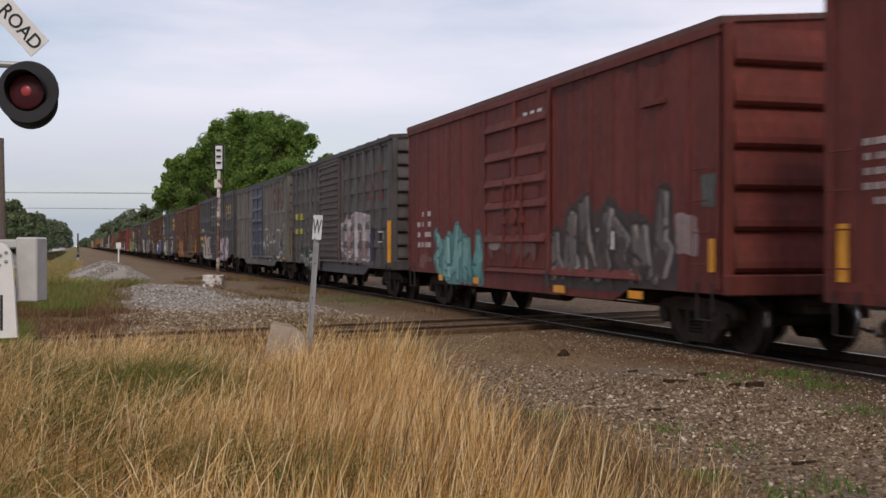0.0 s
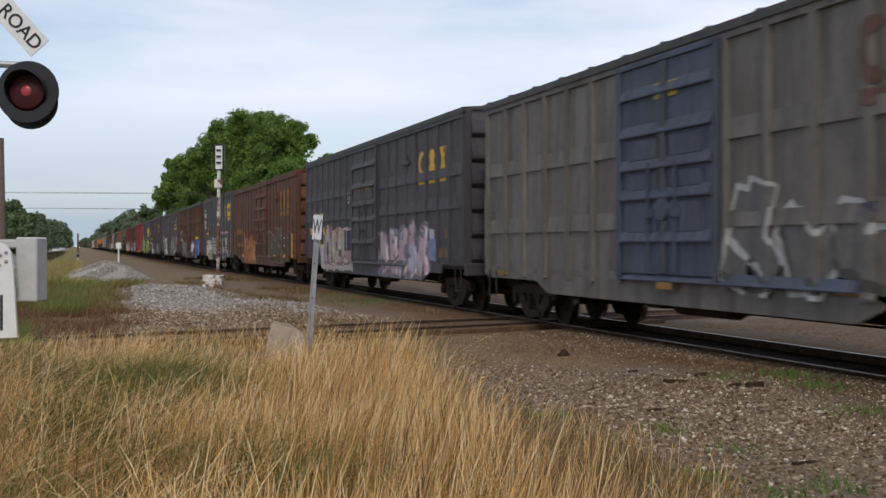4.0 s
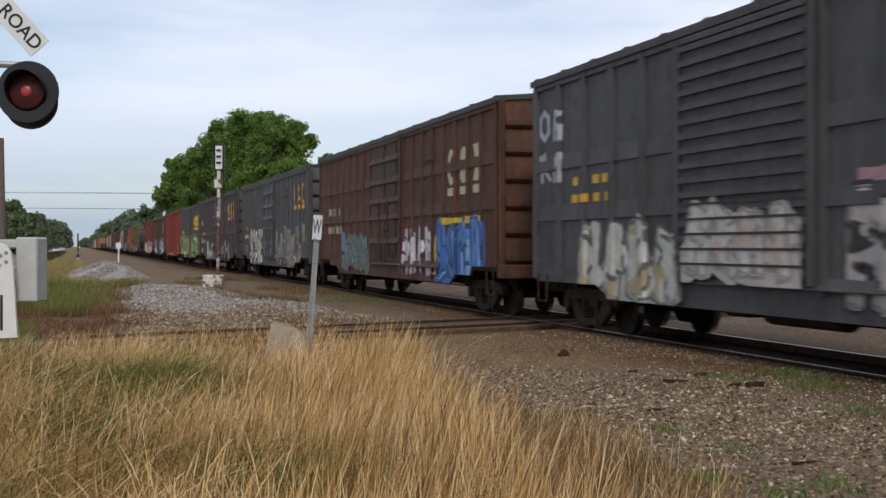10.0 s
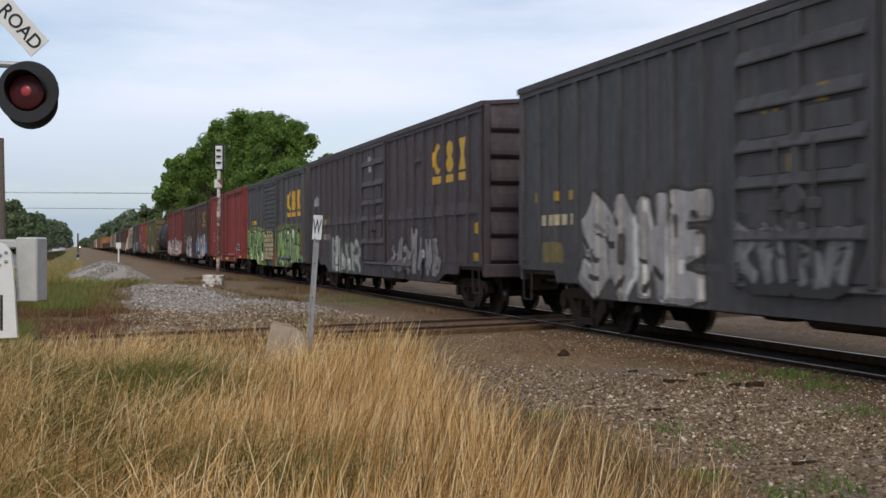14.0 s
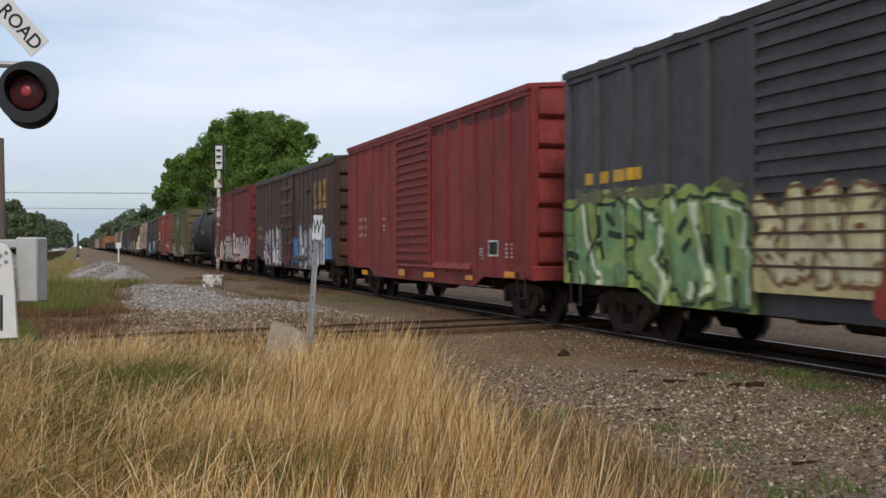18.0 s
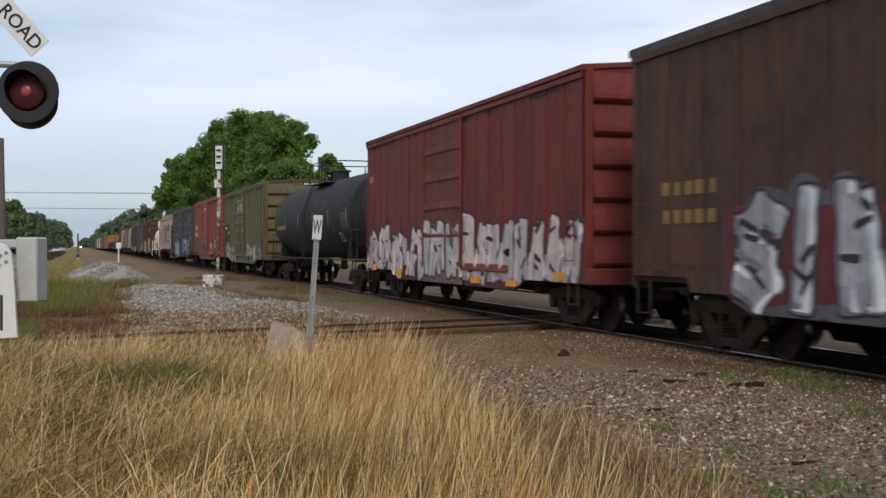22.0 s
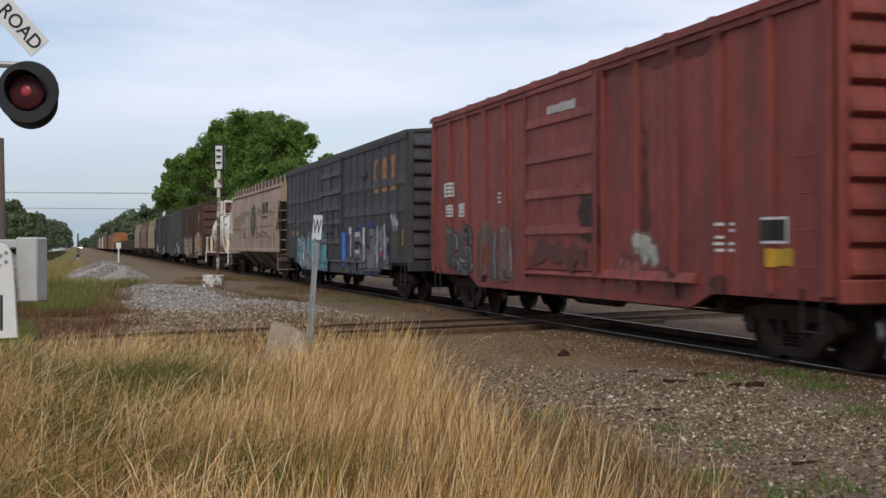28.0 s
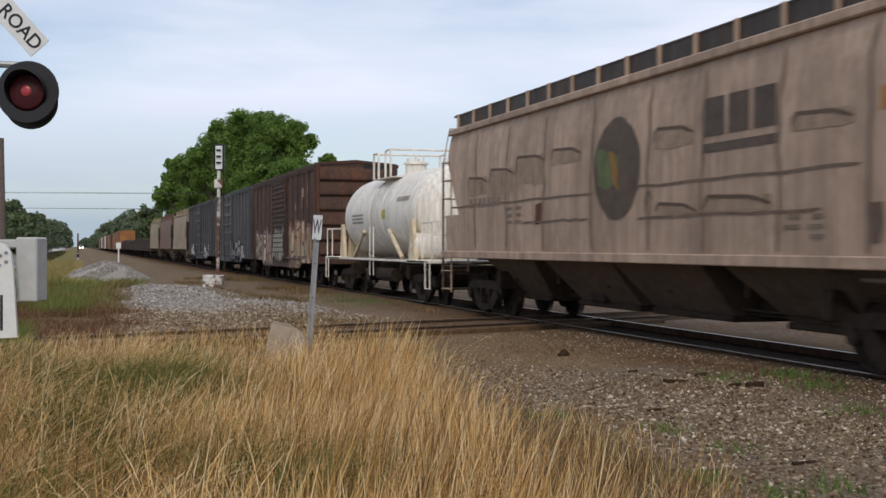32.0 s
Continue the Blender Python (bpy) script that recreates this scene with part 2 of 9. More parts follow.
def plain(name, col, rough=0.6, metal=0.0, var=0.25, scale=6.0, rel=0.2, space="Object", spec=0.4):
    """A simple surface with grain at two scales."""
    m, nt, b = material(name, rough, metal, spec)
    f = noise_node(nt, scale, 6, space=space, rough=0.65)
    g = noise_node(nt, scale * 0.13, 3, space=space)
    c = ramp(nt, f, [(0.3, tuple(k * (1 - var) for k in col)), (0.7, tuple(min(1, k * (1 + var)) for k in col))])
    c = mix(nt, ramp(nt, g, [(0.4, 0.0), (0.75, var)]), c, tuple(k * 0.55 for k in col))
    nt.links.new(c, b.inputs["Base Color"])
    bump(nt, b, f, rel, 0.01)
    return m


M_STEEL = plain("dark_steel", (0.035, 0.03, 0.028), 0.7, 0.2)
M_TRUCK = plain("bogie_grime", (0.043, 0.031, 0.023), 0.9, 0.0, 0.45, spec=0.15)
M_WHEEL = plain("wheel_steel", (0.03, 0.021, 0.016), 0.85, 0.0, 0.35, spec=0.2)
M_TREAD = plain("polished_tread", (0.45, 0.44, 0.43), 0.25, 1.0, 0.1)
M_RAIL = plain("rail_side", (0.07, 0.042, 0.028), 0.92, 0.0, 0.4, spec=0.1)
M_RAILTOP = plain("rail_head", (0.42, 0.39, 0.35), 0.38, 1.0, 0.15)
M_RUSTSIDE = plain("rusty_rail_side", (0.1, 0.065, 0.043), 0.85, 0.0, 0.35)
M_RUSTTOP = plain("rusty_rail_head", (0.2, 0.14, 0.105), 0.6, 0.2, 0.3)
M_YELLOW = plain("yellow_marks", (0.62, 0.36, 0.03), 0.6, 0, 0.2)
M_ORANGE = plain("orange_reflector", (0.75, 0.32, 0.02), 0.4, 0, 0.15)
M_WHITE = plain("white_marks", (0.62, 0.62, 0.6), 0.6, 0, 0.15)
M_CREAM = plain("cream_marks", (0.5, 0.42, 0.28), 0.6, 0, 0.2)
M_BLACK = plain("black_marks", (0.012, 0.012, 0.013), 0.6, 0, 0.2)
SPRAY = {}


def spray(col):
    key = tuple(round(c, 3) for c in col)
    if key not in SPRAY:
        m, nt, b = material("spray_paint", 0.7, 0.0, 0.2)
        f = noise_node(nt, 3.2, 8, rough=0.75)
        st = noise_node(nt, 5.0, 5, (1, 1, 0.12), rough=0.7)
        c = ramp(nt, f, [(0.3, tuple(k * 0.68 for k in col)), (0.7, tuple(min(1, k * 1.25) for k in col))])
        c = mix(nt, ramp(nt, st, [(0.5, 0.0), (0.75, 0.5)]), c, (0.06, 0.055, 0.05))
        c = mix(nt, ramp(nt, noise_node(nt, 14.0, 6, (1, 1, 0.3), rough=0.75), [(0.56, 0.0), (0.66, 0.45)]), c, tuple(0.45 * k for k in col))
        nt.links.new(c, b.inputs["Base Color"])
        SPRAY[key] = m
    return SPRAY[key]


# ---- the freight train ----
SPEED = 10.0               # metres a second, towards the viewer
TRACK_X = 9.65             # middle of the main track
LAG = 2.53
WHEEL_R = 0.457
CARS, WHEELSETS = [], []
SHARED = {}


def shared(key, make):
    if key not in SHARED:
        SHARED[key] = make()
    return SHARED[key]


def wheelset_mesh():
    g = Geo()
    g.rod((-0.95, 0, 0), (0.95, 0, 0), 0.075, 10)
    for s in (-1, 1):
        x = 0.72 * s
        prof = [(-0.07, 0.0), (-0.07, 0.2), (-0.03, 0.24), (-0.03, 0.38), (-0.068, 0.40), (-0.068, WHEEL_R), (0.045, WHEEL_R - 0.003),
                (0.05, WHEEL_R + 0.028), (0.075, WHEEL_R + 0.022), (0.075, 0.39), (0.03, 0.36), (0.03, 0.24), (0.06, 0.2), (0.06, 0.0)]
        prof = [(h * (1 if s < 0 else -1), r) for h, r in prof]
        g.lathe(prof, (x, 0, 0), "x", 24)
        g.slot = 1
        g.lathe([(-0.06, WHEEL_R + 0.0015), (0.04, WHEEL_R + 0.0015)], (x, 0, 0), "x", 28)
        del g.f[-2:], g.m[-2:]                     # a band round the tread, open at both sides
        g.slot = 0
        for k in range(6):
            a = k * math.pi / 3
            y, z = 0.30 * math.cos(a), 0.30 * math.sin(a)
            g.cbox(x + 0.035 * s - 0.012, x + 0.035 * s + 0.012, y - 0.04, y + 0.04, z - 0.04, z + 0.04, 0.008)
    return g.mesh("wheelset", [M_WHEEL, M_TREAD])


def side_frame_mesh():
    """A cast side frame: arched top chord, dipped bottom chord, spring window in the middle."""
    g = Geo()
    g.prism([(-1.12, 0.48), (-0.75, 0.46), (-0.62, 0.56), (0.62, 0.56), (0.75, 0.46), (1.12, 0.48), (1.12, 0.62), (0.98, 0.70), (0.55, 0.75),
             (-0.55, 0.75), (-0.98, 0.70), (-1.12, 0.62)], -0.07, 0.07)
    for s in (-1, 1):
        leg = [(0.62 * s, 0.60), (0.86 * s, 0.46), (0.46 * s, 0.12), (0.26 * s, 0.12), (0.26 * s, 0.26)]
        g.prism(leg if s < 0 else leg[::-1], -0.06, 0.06)
        g.prism([(0.26 * s - 0.05, 0.18), (0.26 * s + 0.05, 0.18), (0.26 * s + 0.05, 0.58), (0.26 * s - 0.05, 0.58)], -0.065, 0.065)
        g.rod((-0.13, 0.865 * s, WHEEL_R), (0.02, 0.865 * s, WHEEL_R), 0.11, 12)
    g.prism([(-0.40, 0.12), (0.40, 0.12), (0.36, 0.24), (-0.36, 0.24)], -0.09, 0.09)
    return g.mesh("side_frame", M_TRUCK)


def spring_mesh():
    g = Geo()
    turns = []
    for i in range(33):
        a = i / 8 * 2 * math.pi
        turns.append((0.06 * math.cos(a), 0.06 * math.sin(a), 0.25 + 0.2 * i / 32))
    g.path(turns, 0.014, 4)
    return g.mesh("spring", M_TRUCK)


def bogie(car, y, detail=2):
    b = part("bogie", shared("bolster", lambda: Geo().cbox(-1.0, 1.0, -0.2, 0.2, 0.42, 0.66, 0.03).cbox(-0.25, 0.25, -0.25, 0.25, 0.66, 0.92, 0.03)
                             .mesh("bolster", M_TRUCK)), None, car, "grimy cast-steel bogie", (0, y, 0))
    for s in (-1, 1):
        part("side_frame", shared("sf", side_frame_mesh), None, b, at=(1.0 * s, 0, 0))
        if detail > 1:
            for dy in (-0.14, 0.0, 0.14):
                part("spring", shared("spring", spring_mesh), None, b, at=(1.0 * s, dy, 0))
    for dy in (-0.865, 0.865):
        w = part("wheelset", shared("ws", wheelset_mesh), None, b, at=(0, dy, WHEEL_R))
        if detail > 1:
            WHEELSETS.append((w, dy))
    if detail > 1:
        part("brake_beam", shared("bb", lambda: Geo().cbox(-0.8, 0.8, -0.05, 0.05, 0.38, 0.48, 0.01).mesh("brake_beam", M_TRUCK)), None, b, at=(0, 0.36, 0))
    return b


def coupler_mesh():
    g = Geo().cbox(-0.08, 0.08, -0.75, 0.1, 0.74, 0.9, 0.02)
    g.prism([(-0.14, -0.75), (0.1, -0.75), (0.16, -0.95), (0.05, -1.02), (0.02, -0.9), (-0.12, -0.88)], 0.70, 0.98, "z")
    g.cbox(-0.2, 0.2, 0.0, 0.2, 0.68, 0.98, 0.02)
    return g.mesh("coupler", M_TRUCK)


def hose_mesh():
    pts = [(0.3, 0.1, 0.78), (0.3, -0.25, 0.62), (0.25, -0.5, 0.42), (0.18, -0.8, 0.38), (0.12, -0.95, 0.45)]
    return Geo().path(pts, 0.022, 6).mesh("air_hose", M_BLACK)


def running_gear(car, L, inset=1.5, detail=2, hw=1.5, stub=False, tank=True):
    for s in (-1, 1):
        bogie(car, s * (L / 2 - inset), detail)
        turn = Matrix.Rotation(0 if s < 0 else math.pi, 4, "Z")
        c = part("coupler", shared("coupler", coupler_mesh), None, car, "rusty knuckle coupler", Matrix.Translation((0, s * L / 2, 0)) @ turn)
        if detail > 1:
            part("air_hose", shared("hose", hose_mesh), None, c, "black rubber brake hose")
    if stub:                                      # a tank that is its own frame: short sills at the ends only
        for s in (-1, 1):
            part("stub_sill", Geo().cbox(-0.22, 0.22, min(s * L / 2, s * (L / 2 - 2.6)), max(s * L / 2, s * (L / 2 - 2.6)), 0.62, 1.02, 0.02), M_TRUCK, car)
        part("outlet", Geo().lathe([(0.0, 0.1), (0.1, 0.16), (0.25, 0.12), (0.45, 0.12)], (0, 0, 0.62), "z", 12), M_TRUCK, car)
        return
    sill = Geo().cbox(-0.22, 0.22, -L / 2 + 0.05, L / 2 - 0.05, 0.56, 1.02, 0.02)
    if detail > 1:
        for y in np.arange(-L / 2 + 3.0, L / 2 - 2.9, 2.2):
            sill.cbox(-hw + 0.1, hw - 0.1, y - 0.06, y + 0.06, 0.78, 1.0, 0.01)
        if tank:
            sill.rod((-0.85, -1.0, 0.66), (-0.85, 0.6, 0.66), 0.2, 12)       # air reservoir
        sill.cbox(-0.75, -0.45, 1.4, 2.0, 0.5, 0.85, 0.03)
        sill.rod((-0.4, -L / 2 + 2.6, 0.52), (-0.4, L / 2 - 2.6, 0.52), 0.018, 5)
        sill.rod((-0.9, -L / 2 + 2.4, 0.6), (-0.2, 1.2, 0.6), 0.02, 5)
        sill.rod((0.5, -L / 2 + 1.5, 0.5), (0.3, L / 2 - 1.5, 0.5), 0.02, 5)
        for s in (-1, 1):
            sill.cbox(-1.2, 1.2, s * (L / 2 - 3.0) - 0.1, s * (L / 2 - 3.0) + 0.1, 0.6, 0.98, 0.02)
    part("underframe", sill, M_TRUCK, car)


def key_car(car, t_mid):
    CARS.append((car, t_mid))


# -- painted marks on car sides: thin sheets that follow the posts --
class Side:
    """The outer face of a car side: how far it stands out at each place along the car."""

    def __init__(self, hw, L, posts, post_w, post_d, door=None, door_d=0.0):
        self.hw, self.L, self.posts, self.w, self.d, self.door, self.door_d = hw, L, posts, post_w, post_d, door, door_d
        self.foot = None                 # the lower edge: heights along the car

    def out(self, y):
        if self.door and self.door[0] <= y <= self.door[1]:
            return self.door_d
        for p in self.posts:
            if abs(y - p) < self.w * 0.5 + 0.012:
                return self.d
        return 0.0

    def inset(self, z):
        """How far the side leans in at height z; flat sides do not."""
        return 0.0

    def cuts(self, y0, y1):
        c = [y0, y1]
        for p in self.posts:
            for s in (-1, 1):
                c += [p + s * (self.w * 0.5 + 0.010), p + s * (self.w * 0.5 + 0.014)]
        if self.door:
            c += [self.door[0] - 0.002, self.door[0] + 0.002, self.door[1] - 0.002, self.door[1] + 0.002]
        return sorted(k for k in c if y0 <= k <= y1)

    def sheet(self, g, y0, y1, z0, z1, lift=0.004, lean=0.0):
        """A rectangle of paint that steps over the posts; lean shifts its top along the car."""
        cs = self.cuts(y0, y1)
        pts, faces = [], []
        for c in cs:
            x = -self.hw - self.out(c) - lift
            pts += [(x + self.inset(z0), c, z0), (x + self.inset(z1), c + lean, z1)]
        for i in range(len(cs) - 1):
            faces.append((2 * i, 2 * i + 1, 2 * i + 3, 2 * i + 2))
        return g.add(pts, faces)

    def stroke(self, g, pts, w, lift):
        """A band of paint of width w along pts (y, z)."""
        P = [Vector(p) for p in pts]
        fine = []
        for p, q in zip(P, P[1:]):
            n = max(1, int((q - p).length / 0.12))
            fine += [p.lerp(q, i / n) for i in range(n)]
        fine.append(P[-1])
        rows = []
        for i, p in enumerate(fine):
            d = (fine[min(i + 1, len(fine) - 1)] - fine[max(i - 1, 0)])
            d = d.normalized() if d.length > 1e-6 else Vector((1, 0))
            n = Vector((-d.y, d.x))
            k = w * (0.5 if i in (0, len(fine) - 1) else 1.0) * (1 + 0.12 * math.sin(i * 1.7 + p.x * 9))
            rows.append([p + n * k * u for u in (-0.5, -0.17, 0.17, 0.5)])
        n0 = len(g.v)
        for r in rows:
            for q in r:
                g.v.append((-self.hw - self.out(q.x) - lift + self.inset(q.y), q.x, q.y))
        for i in range(len(rows) - 1):
            for j in range(3):
                a = n0 + i * 4 + j
                g.f.append([a, a + 1, a + 5, a + 4])
                g.m.append(g.slot)


# -- shapes for spray paint: skeletons in a unit box, x to the reader's right, y up --
SHAPES = {
    "bar": [[(0.5, 0.0), (0.5, 1.0)]],
    "arch": [[(0.12, 0.0), (0.14, 0.8), (0.5, 1.0), (0.86, 0.8), (0.88, 0.0)]],
    "cup": [[(0.12, 1.0), (0.14, 0.2), (0.5, 0.0), (0.86, 0.2), (0.88, 1.0)]],
    "ring": [[(0.5, 1.0), (0.14, 0.78), (0.12, 0.25), (0.5, 0.0), (0.88, 0.25), (0.86, 0.78), (0.5, 1.0)]],
    "bolt": [[(0.92, 0.86), (0.5, 1.0), (0.12, 0.8), (0.22, 0.58), (0.8, 0.42), (0.9, 0.18), (0.5, 0.0), (0.08, 0.12)]],
    "zig": [[(0.12, 0.0), (0.12, 1.0)], [(0.12, 1.0), (0.88, 0.0)], [(0.88, 0.0), (0.88, 1.0)]],
    "comb": [[(0.9, 0.98), (0.14, 1.0), (0.14, 0.0), (0.95, 0.02)], [(0.14, 0.5), (0.78, 0.52)]],
    "tee": [[(0.0, 0.96), (1.0, 1.0)], [(0.5, 0.96), (0.48, 0.0)]],
    "blade": [[(0.25, 0.0), (0.42, 1.0), (0.7, 0.1)], [(0.7, 0.1), (0.95, 0.35)]],
    "claw": [[(0.2, 0.02), (0.3, 0.97), (0.8, 0.86)], [(0.3, 0.55), (0.88, 0.34), (0.8, 0.0)]],
    "fin": [[(0.12, 0.2), (0.58, 1.0), (0.6, 0.0)], [(0.6, 0.42), (0.98, 0.6)]],
    "knot": [[(0.15, 0.95), (0.85, 0.66), (0.2, 0.36), (0.9, 0.02)], [(0.5, 0.8), (0.48, 0.2)]],
    "spur": [[(0.16, 0.0), (0.2, 0.92)], [(0.2, 0.5), (0.56, 0.38), (0.58, 1.0)], [(0.56, 0.38), (0.95, 0.02)]],
    "stem": [[(0.25, 0.0), (0.32, 1.0)], [(0.78, 0.06), (0.7, 0.88)], [(0.3, 0.15), (0.5, 0.4)]],
    "horn": [[(0.08, 0.95), (0.34, 0.05), (0.62, 0.92)], [(0.62, 0.92), (0.95, 0.12)], [(0.2, 0.2), (0.7, 0.28)]],
    "cleft": [[(0.2, 0.0), (0.12, 0.6), (0.36, 1.0)], [(0.36, 0.5), (0.84, 0.96), (0.78, 0.0)]],
    "shard": [[(0.1, 0.1), (0.3, 0.9)], [(0.3, 0.35), (0.6, 1.0), (0.72, 0.1)], [(0.4, 0.05), (0.95, 0.2)]],
}
LOOSE = ("blade", "claw", "fin", "knot", "spur", "stem", "horn", "cleft", "shard")


def ripple(seed, f0=1.2, f1=7.0, count=10):
    """A smooth random field over a car side, about -1 to 1."""
    rng = random.Random(seed * 7 + 3)
    wv = [(f0 * (f1 / f0) ** rng.random(), rng.uniform(0, 6.28), rng.uniform(0, 6.28)) for _ in range(count)]
    return lambda Y, Z: sum(np.sin(f * (math.cos(a) * Y + math.sin(a) * Z) + p) for f, a, p in wv) / (0.5 * count) ** 0.5 * 0.7


def contour(g, side, ys, zs, F, lift):
    """Adds to g the part of the sheet ys by zs where F is above zero, laid over the car side."""
    if side.foot:
        F = np.minimum(F, np.asarray(zs)[None, :] - np.interp(ys, *side.foot)[:, None])
    X = [-side.hw - side.out(y) - lift for y in ys]
    I = [side.inset(z) for z in zs]
    curved = max(I) - min(I) > 1e-4
    pos = F > 0
    corners = pos[:-1, :-1].astype(int) + pos[1:, :-1] + pos[:-1, 1:] + pos[1:, 1:]
    for i in range(len(ys) - 1):
        col = corners[i]
        if not col.any():
            continue
        j, m = 0, len(zs) - 1
        while j < m:
            if col[j] == 4:
                k = j
                while k < m and col[k] == 4 and not (curved and k > j):
                    k += 1
                g.add([(X[i] + I[j], ys[i], zs[j]), (X[i] + I[k], ys[i], zs[k]), (X[i + 1] + I[k], ys[i + 1], zs[k]), (X[i + 1] + I[j], ys[i + 1], zs[j])], [(0, 1, 2, 3)])
                j = k
                continue
            if col[j]:
                c = [(i, j), (i, j + 1), (i + 1, j + 1), (i + 1, j)]
                poly = []
                for n in range(4):
                    p, q = c[n], c[(n + 1) % 4]
                    a, b = F[p], F[q]
                    P = (X[p[0]] + I[p[1]], ys[p[0]], zs[p[1]])
                    if a > 0:
                        poly.append(P)
                    if (a > 0) != (b > 0):
                        t = a / (a - b)
                        Q = (X[q[0]] + I[q[1]], ys[q[0]], zs[q[1]])
                        poly.append(tuple(u + (w - u) * t for u, w in zip(P, Q)))
                if len(poly) > 2:
                    g.add(poly, [tuple(range(len(poly)))])
            j += 1


def side_grid(side, y0, y1, z0, z1, step=0.05):
    ys = np.array(sorted(set(np.arange(y0, y1 + step, step).tolist() + side.cuts(y0, y1))))
    zs = np.arange(z0, z1 + step, step)
    Y, Z = np.meshgrid(ys, zs, indexing="ij")
    return ys, zs, Y, Z


def from_lines(Y, Z, lines, square=0.0):
    """Distance of each point to the nearest of the lines; square above 0 cuts their ends off straight."""
    d = np.full(Y.shape, 9.0)
    for ln in lines:
        for (ya, za), (yb, zb) in zip(ln, ln[1:]):
            ey, ez = yb - ya, zb - za
            n = math.hypot(ey, ez) + 1e-9
            t = ((Y - ya) * ey + (Z - za) * ez) / n
            off, over = np.abs((Y - ya) * ez - (Z - za) * ey) / n, np.maximum(np.maximum(-t, t - n), 0)
            d = np.minimum(d, (1 - square) * np.hypot(off, over) + square * np.maximum(off, over))
    return d


def slabs(car, side, a0, a1, z0, z1, fill, edge, n, seed, two=None, glint=None, back=None, gap=0.1, slant=0.12, ragged=0.16, shapes=None, fat=0.2, rim=0.05, shine=1.0, cover=0.75, square=0.85):
    """Graffiti of fat rounded forms: a cloud of paint behind, dark rims, two-toned faces and bright edges."""
    rng = random.Random(seed)
    y0, y1 = -side.L / 2 + a0, -side.L / 2 + a1
    H, w = z1 - z0, (y1 - y0) / n
    pool = shapes or [LOOSE[(rng.randrange(3) + 4 * i + seed) % 9] for i in range(n)]
    r = max(0.05, fat * min(w, H * 0.9) * (1.15 - gap))
    noise, worn = ripple(seed), ripple(seed + 50, 3.0, 16.0)
    pale = tuple(min(0.85, c * 1.35 + 0.04) for c in fill)
    mats = [spray(edge), spray(fill), spray(two or fill), spray(glint or pale), spray(tuple(c * 0.55 for c in fill))]
    forms = []
    for i in range(n):
        sh = rng.uniform(-slant, slant) * w * 1.5
        top = z1 - r - H * rng.uniform(0.0, ragged)
        foot = z0 + r + H * rng.uniform(0.0, 0.05)
        ya = y1 - i * w                                # the reader's left end of this form
        forms.append([[(ya - w * (0.10 + 0.8 * u) - sh * (v - 0.5), foot + (top - foot) * v) for u, v in ln] for ln in SHAPES[pool[i % len(pool)]]])
    # the cloud of paint behind
    ys, zs, Y, Z = side_grid(side, y0 - 0.15, y1 + 0.15, max(z0 - 0.1, 0.62), z1 + 0.15, 0.08)
    d = from_lines(Y, Z, [ln for f in forms for ln in f])
    fade = np.minimum(1, np.maximum(0, (Z - z0) / H))
    g = Geo()
    contour(g, side, ys, zs, np.minimum((r + rim + 0.10) * cover * 1.25 - d * (0.75 + 0.5 * fade) + 0.08 * noise(Y, Z) * (1 + ragged), np.minimum(Y - y0 + 0.12, y1 + 0.12 - Y)), 0.004)
    piece = part("graffiti", g, spray(back or edge), car, "spray-painted graffiti on the car side") if g.f and cover > 0 else None
    for k, f in enumerate(forms):
        P = [p for ln in f for p in ln]
        m = r + rim + 0.06
        ya, yb = min(p[0] for p in P) - m, max(p[0] for p in P) + m
        za, zb = max(min(p[1] for p in P) - m, 0.64), max(p[1] for p in P) + m
        ys, zs, Y, Z = side_grid(side, ya, yb, za, zb, 0.05 if r > 0.09 else 0.035)
        wob = 0.12 * r * worn(Y, Z) + 0.1 * r * noise(Y * 2, Z * 2)
        d = from_lines(Y, Z, f, square) + wob
        lift = 0.007 + 0.0012 * (k % 2)
        g = Geo()
        if rim > 0:
            contour(g, side, ys, zs, r + rim - d, lift)
        g.slot = 1
        contour(g, side, ys, zs, r - d, lift + 0.002)
        if two:
            g.slot = 2
            contour(g, side, ys, zs, np.minimum(r - 0.01 - d, 0.12 * (noise(Y, Z) + 0.6 * (0.45 - (Z - z0) / H))), lift + 0.004)
        g.slot = 4
        d2 = from_lines(Y + 0.3 * r, Z - 0.35 * r, f, square)
        contour(g, side, ys, zs, np.minimum(r - 0.01 - d, d2 - r * 0.95), lift + 0.006)
        if shine > 0:
            g.slot = 3
            d3 = from_lines(Y - 0.55 * r * shine, Z, f, square)
            contour(g, side, ys, zs, np.minimum(np.minimum(r * 0.86 - d, d3 - r * 0.85), 0.1 + 0.2 * noise(Y * 0.7, Z * 0.5 + 3)), lift + 0.008)
        if rim > 0 and n > 1:                          # dark cuts across the forms
            g.slot = 0
            for _ in range(3):
                p = (rng.uniform(ya + m, yb - m), rng.uniform(z0 + 0.1 * H, z0 + 0.8 * H))
                q = rng.choice((0.2, 0.5, 1.3, 2.4, 2.9)) + rng.uniform(-0.2, 0.2)
                ln = rng.uniform(0.15, 0.4) * w
                d4 = from_lines(Y, Z, [[p, (p[0] + ln * math.cos(q), p[1] + ln * math.sin(q))]], square)
                contour(g, side, ys, zs, np.minimum(r - d, 0.16 * r + 0.012 - d4 + 0.3 * wob), lift + 0.010)
        if g.f:
            ob = part("spray_form" if piece else "graffiti", g, mats, piece or car, "" if piece else "thin spray-painted strokes")
            piece = piece or ob
    return piece


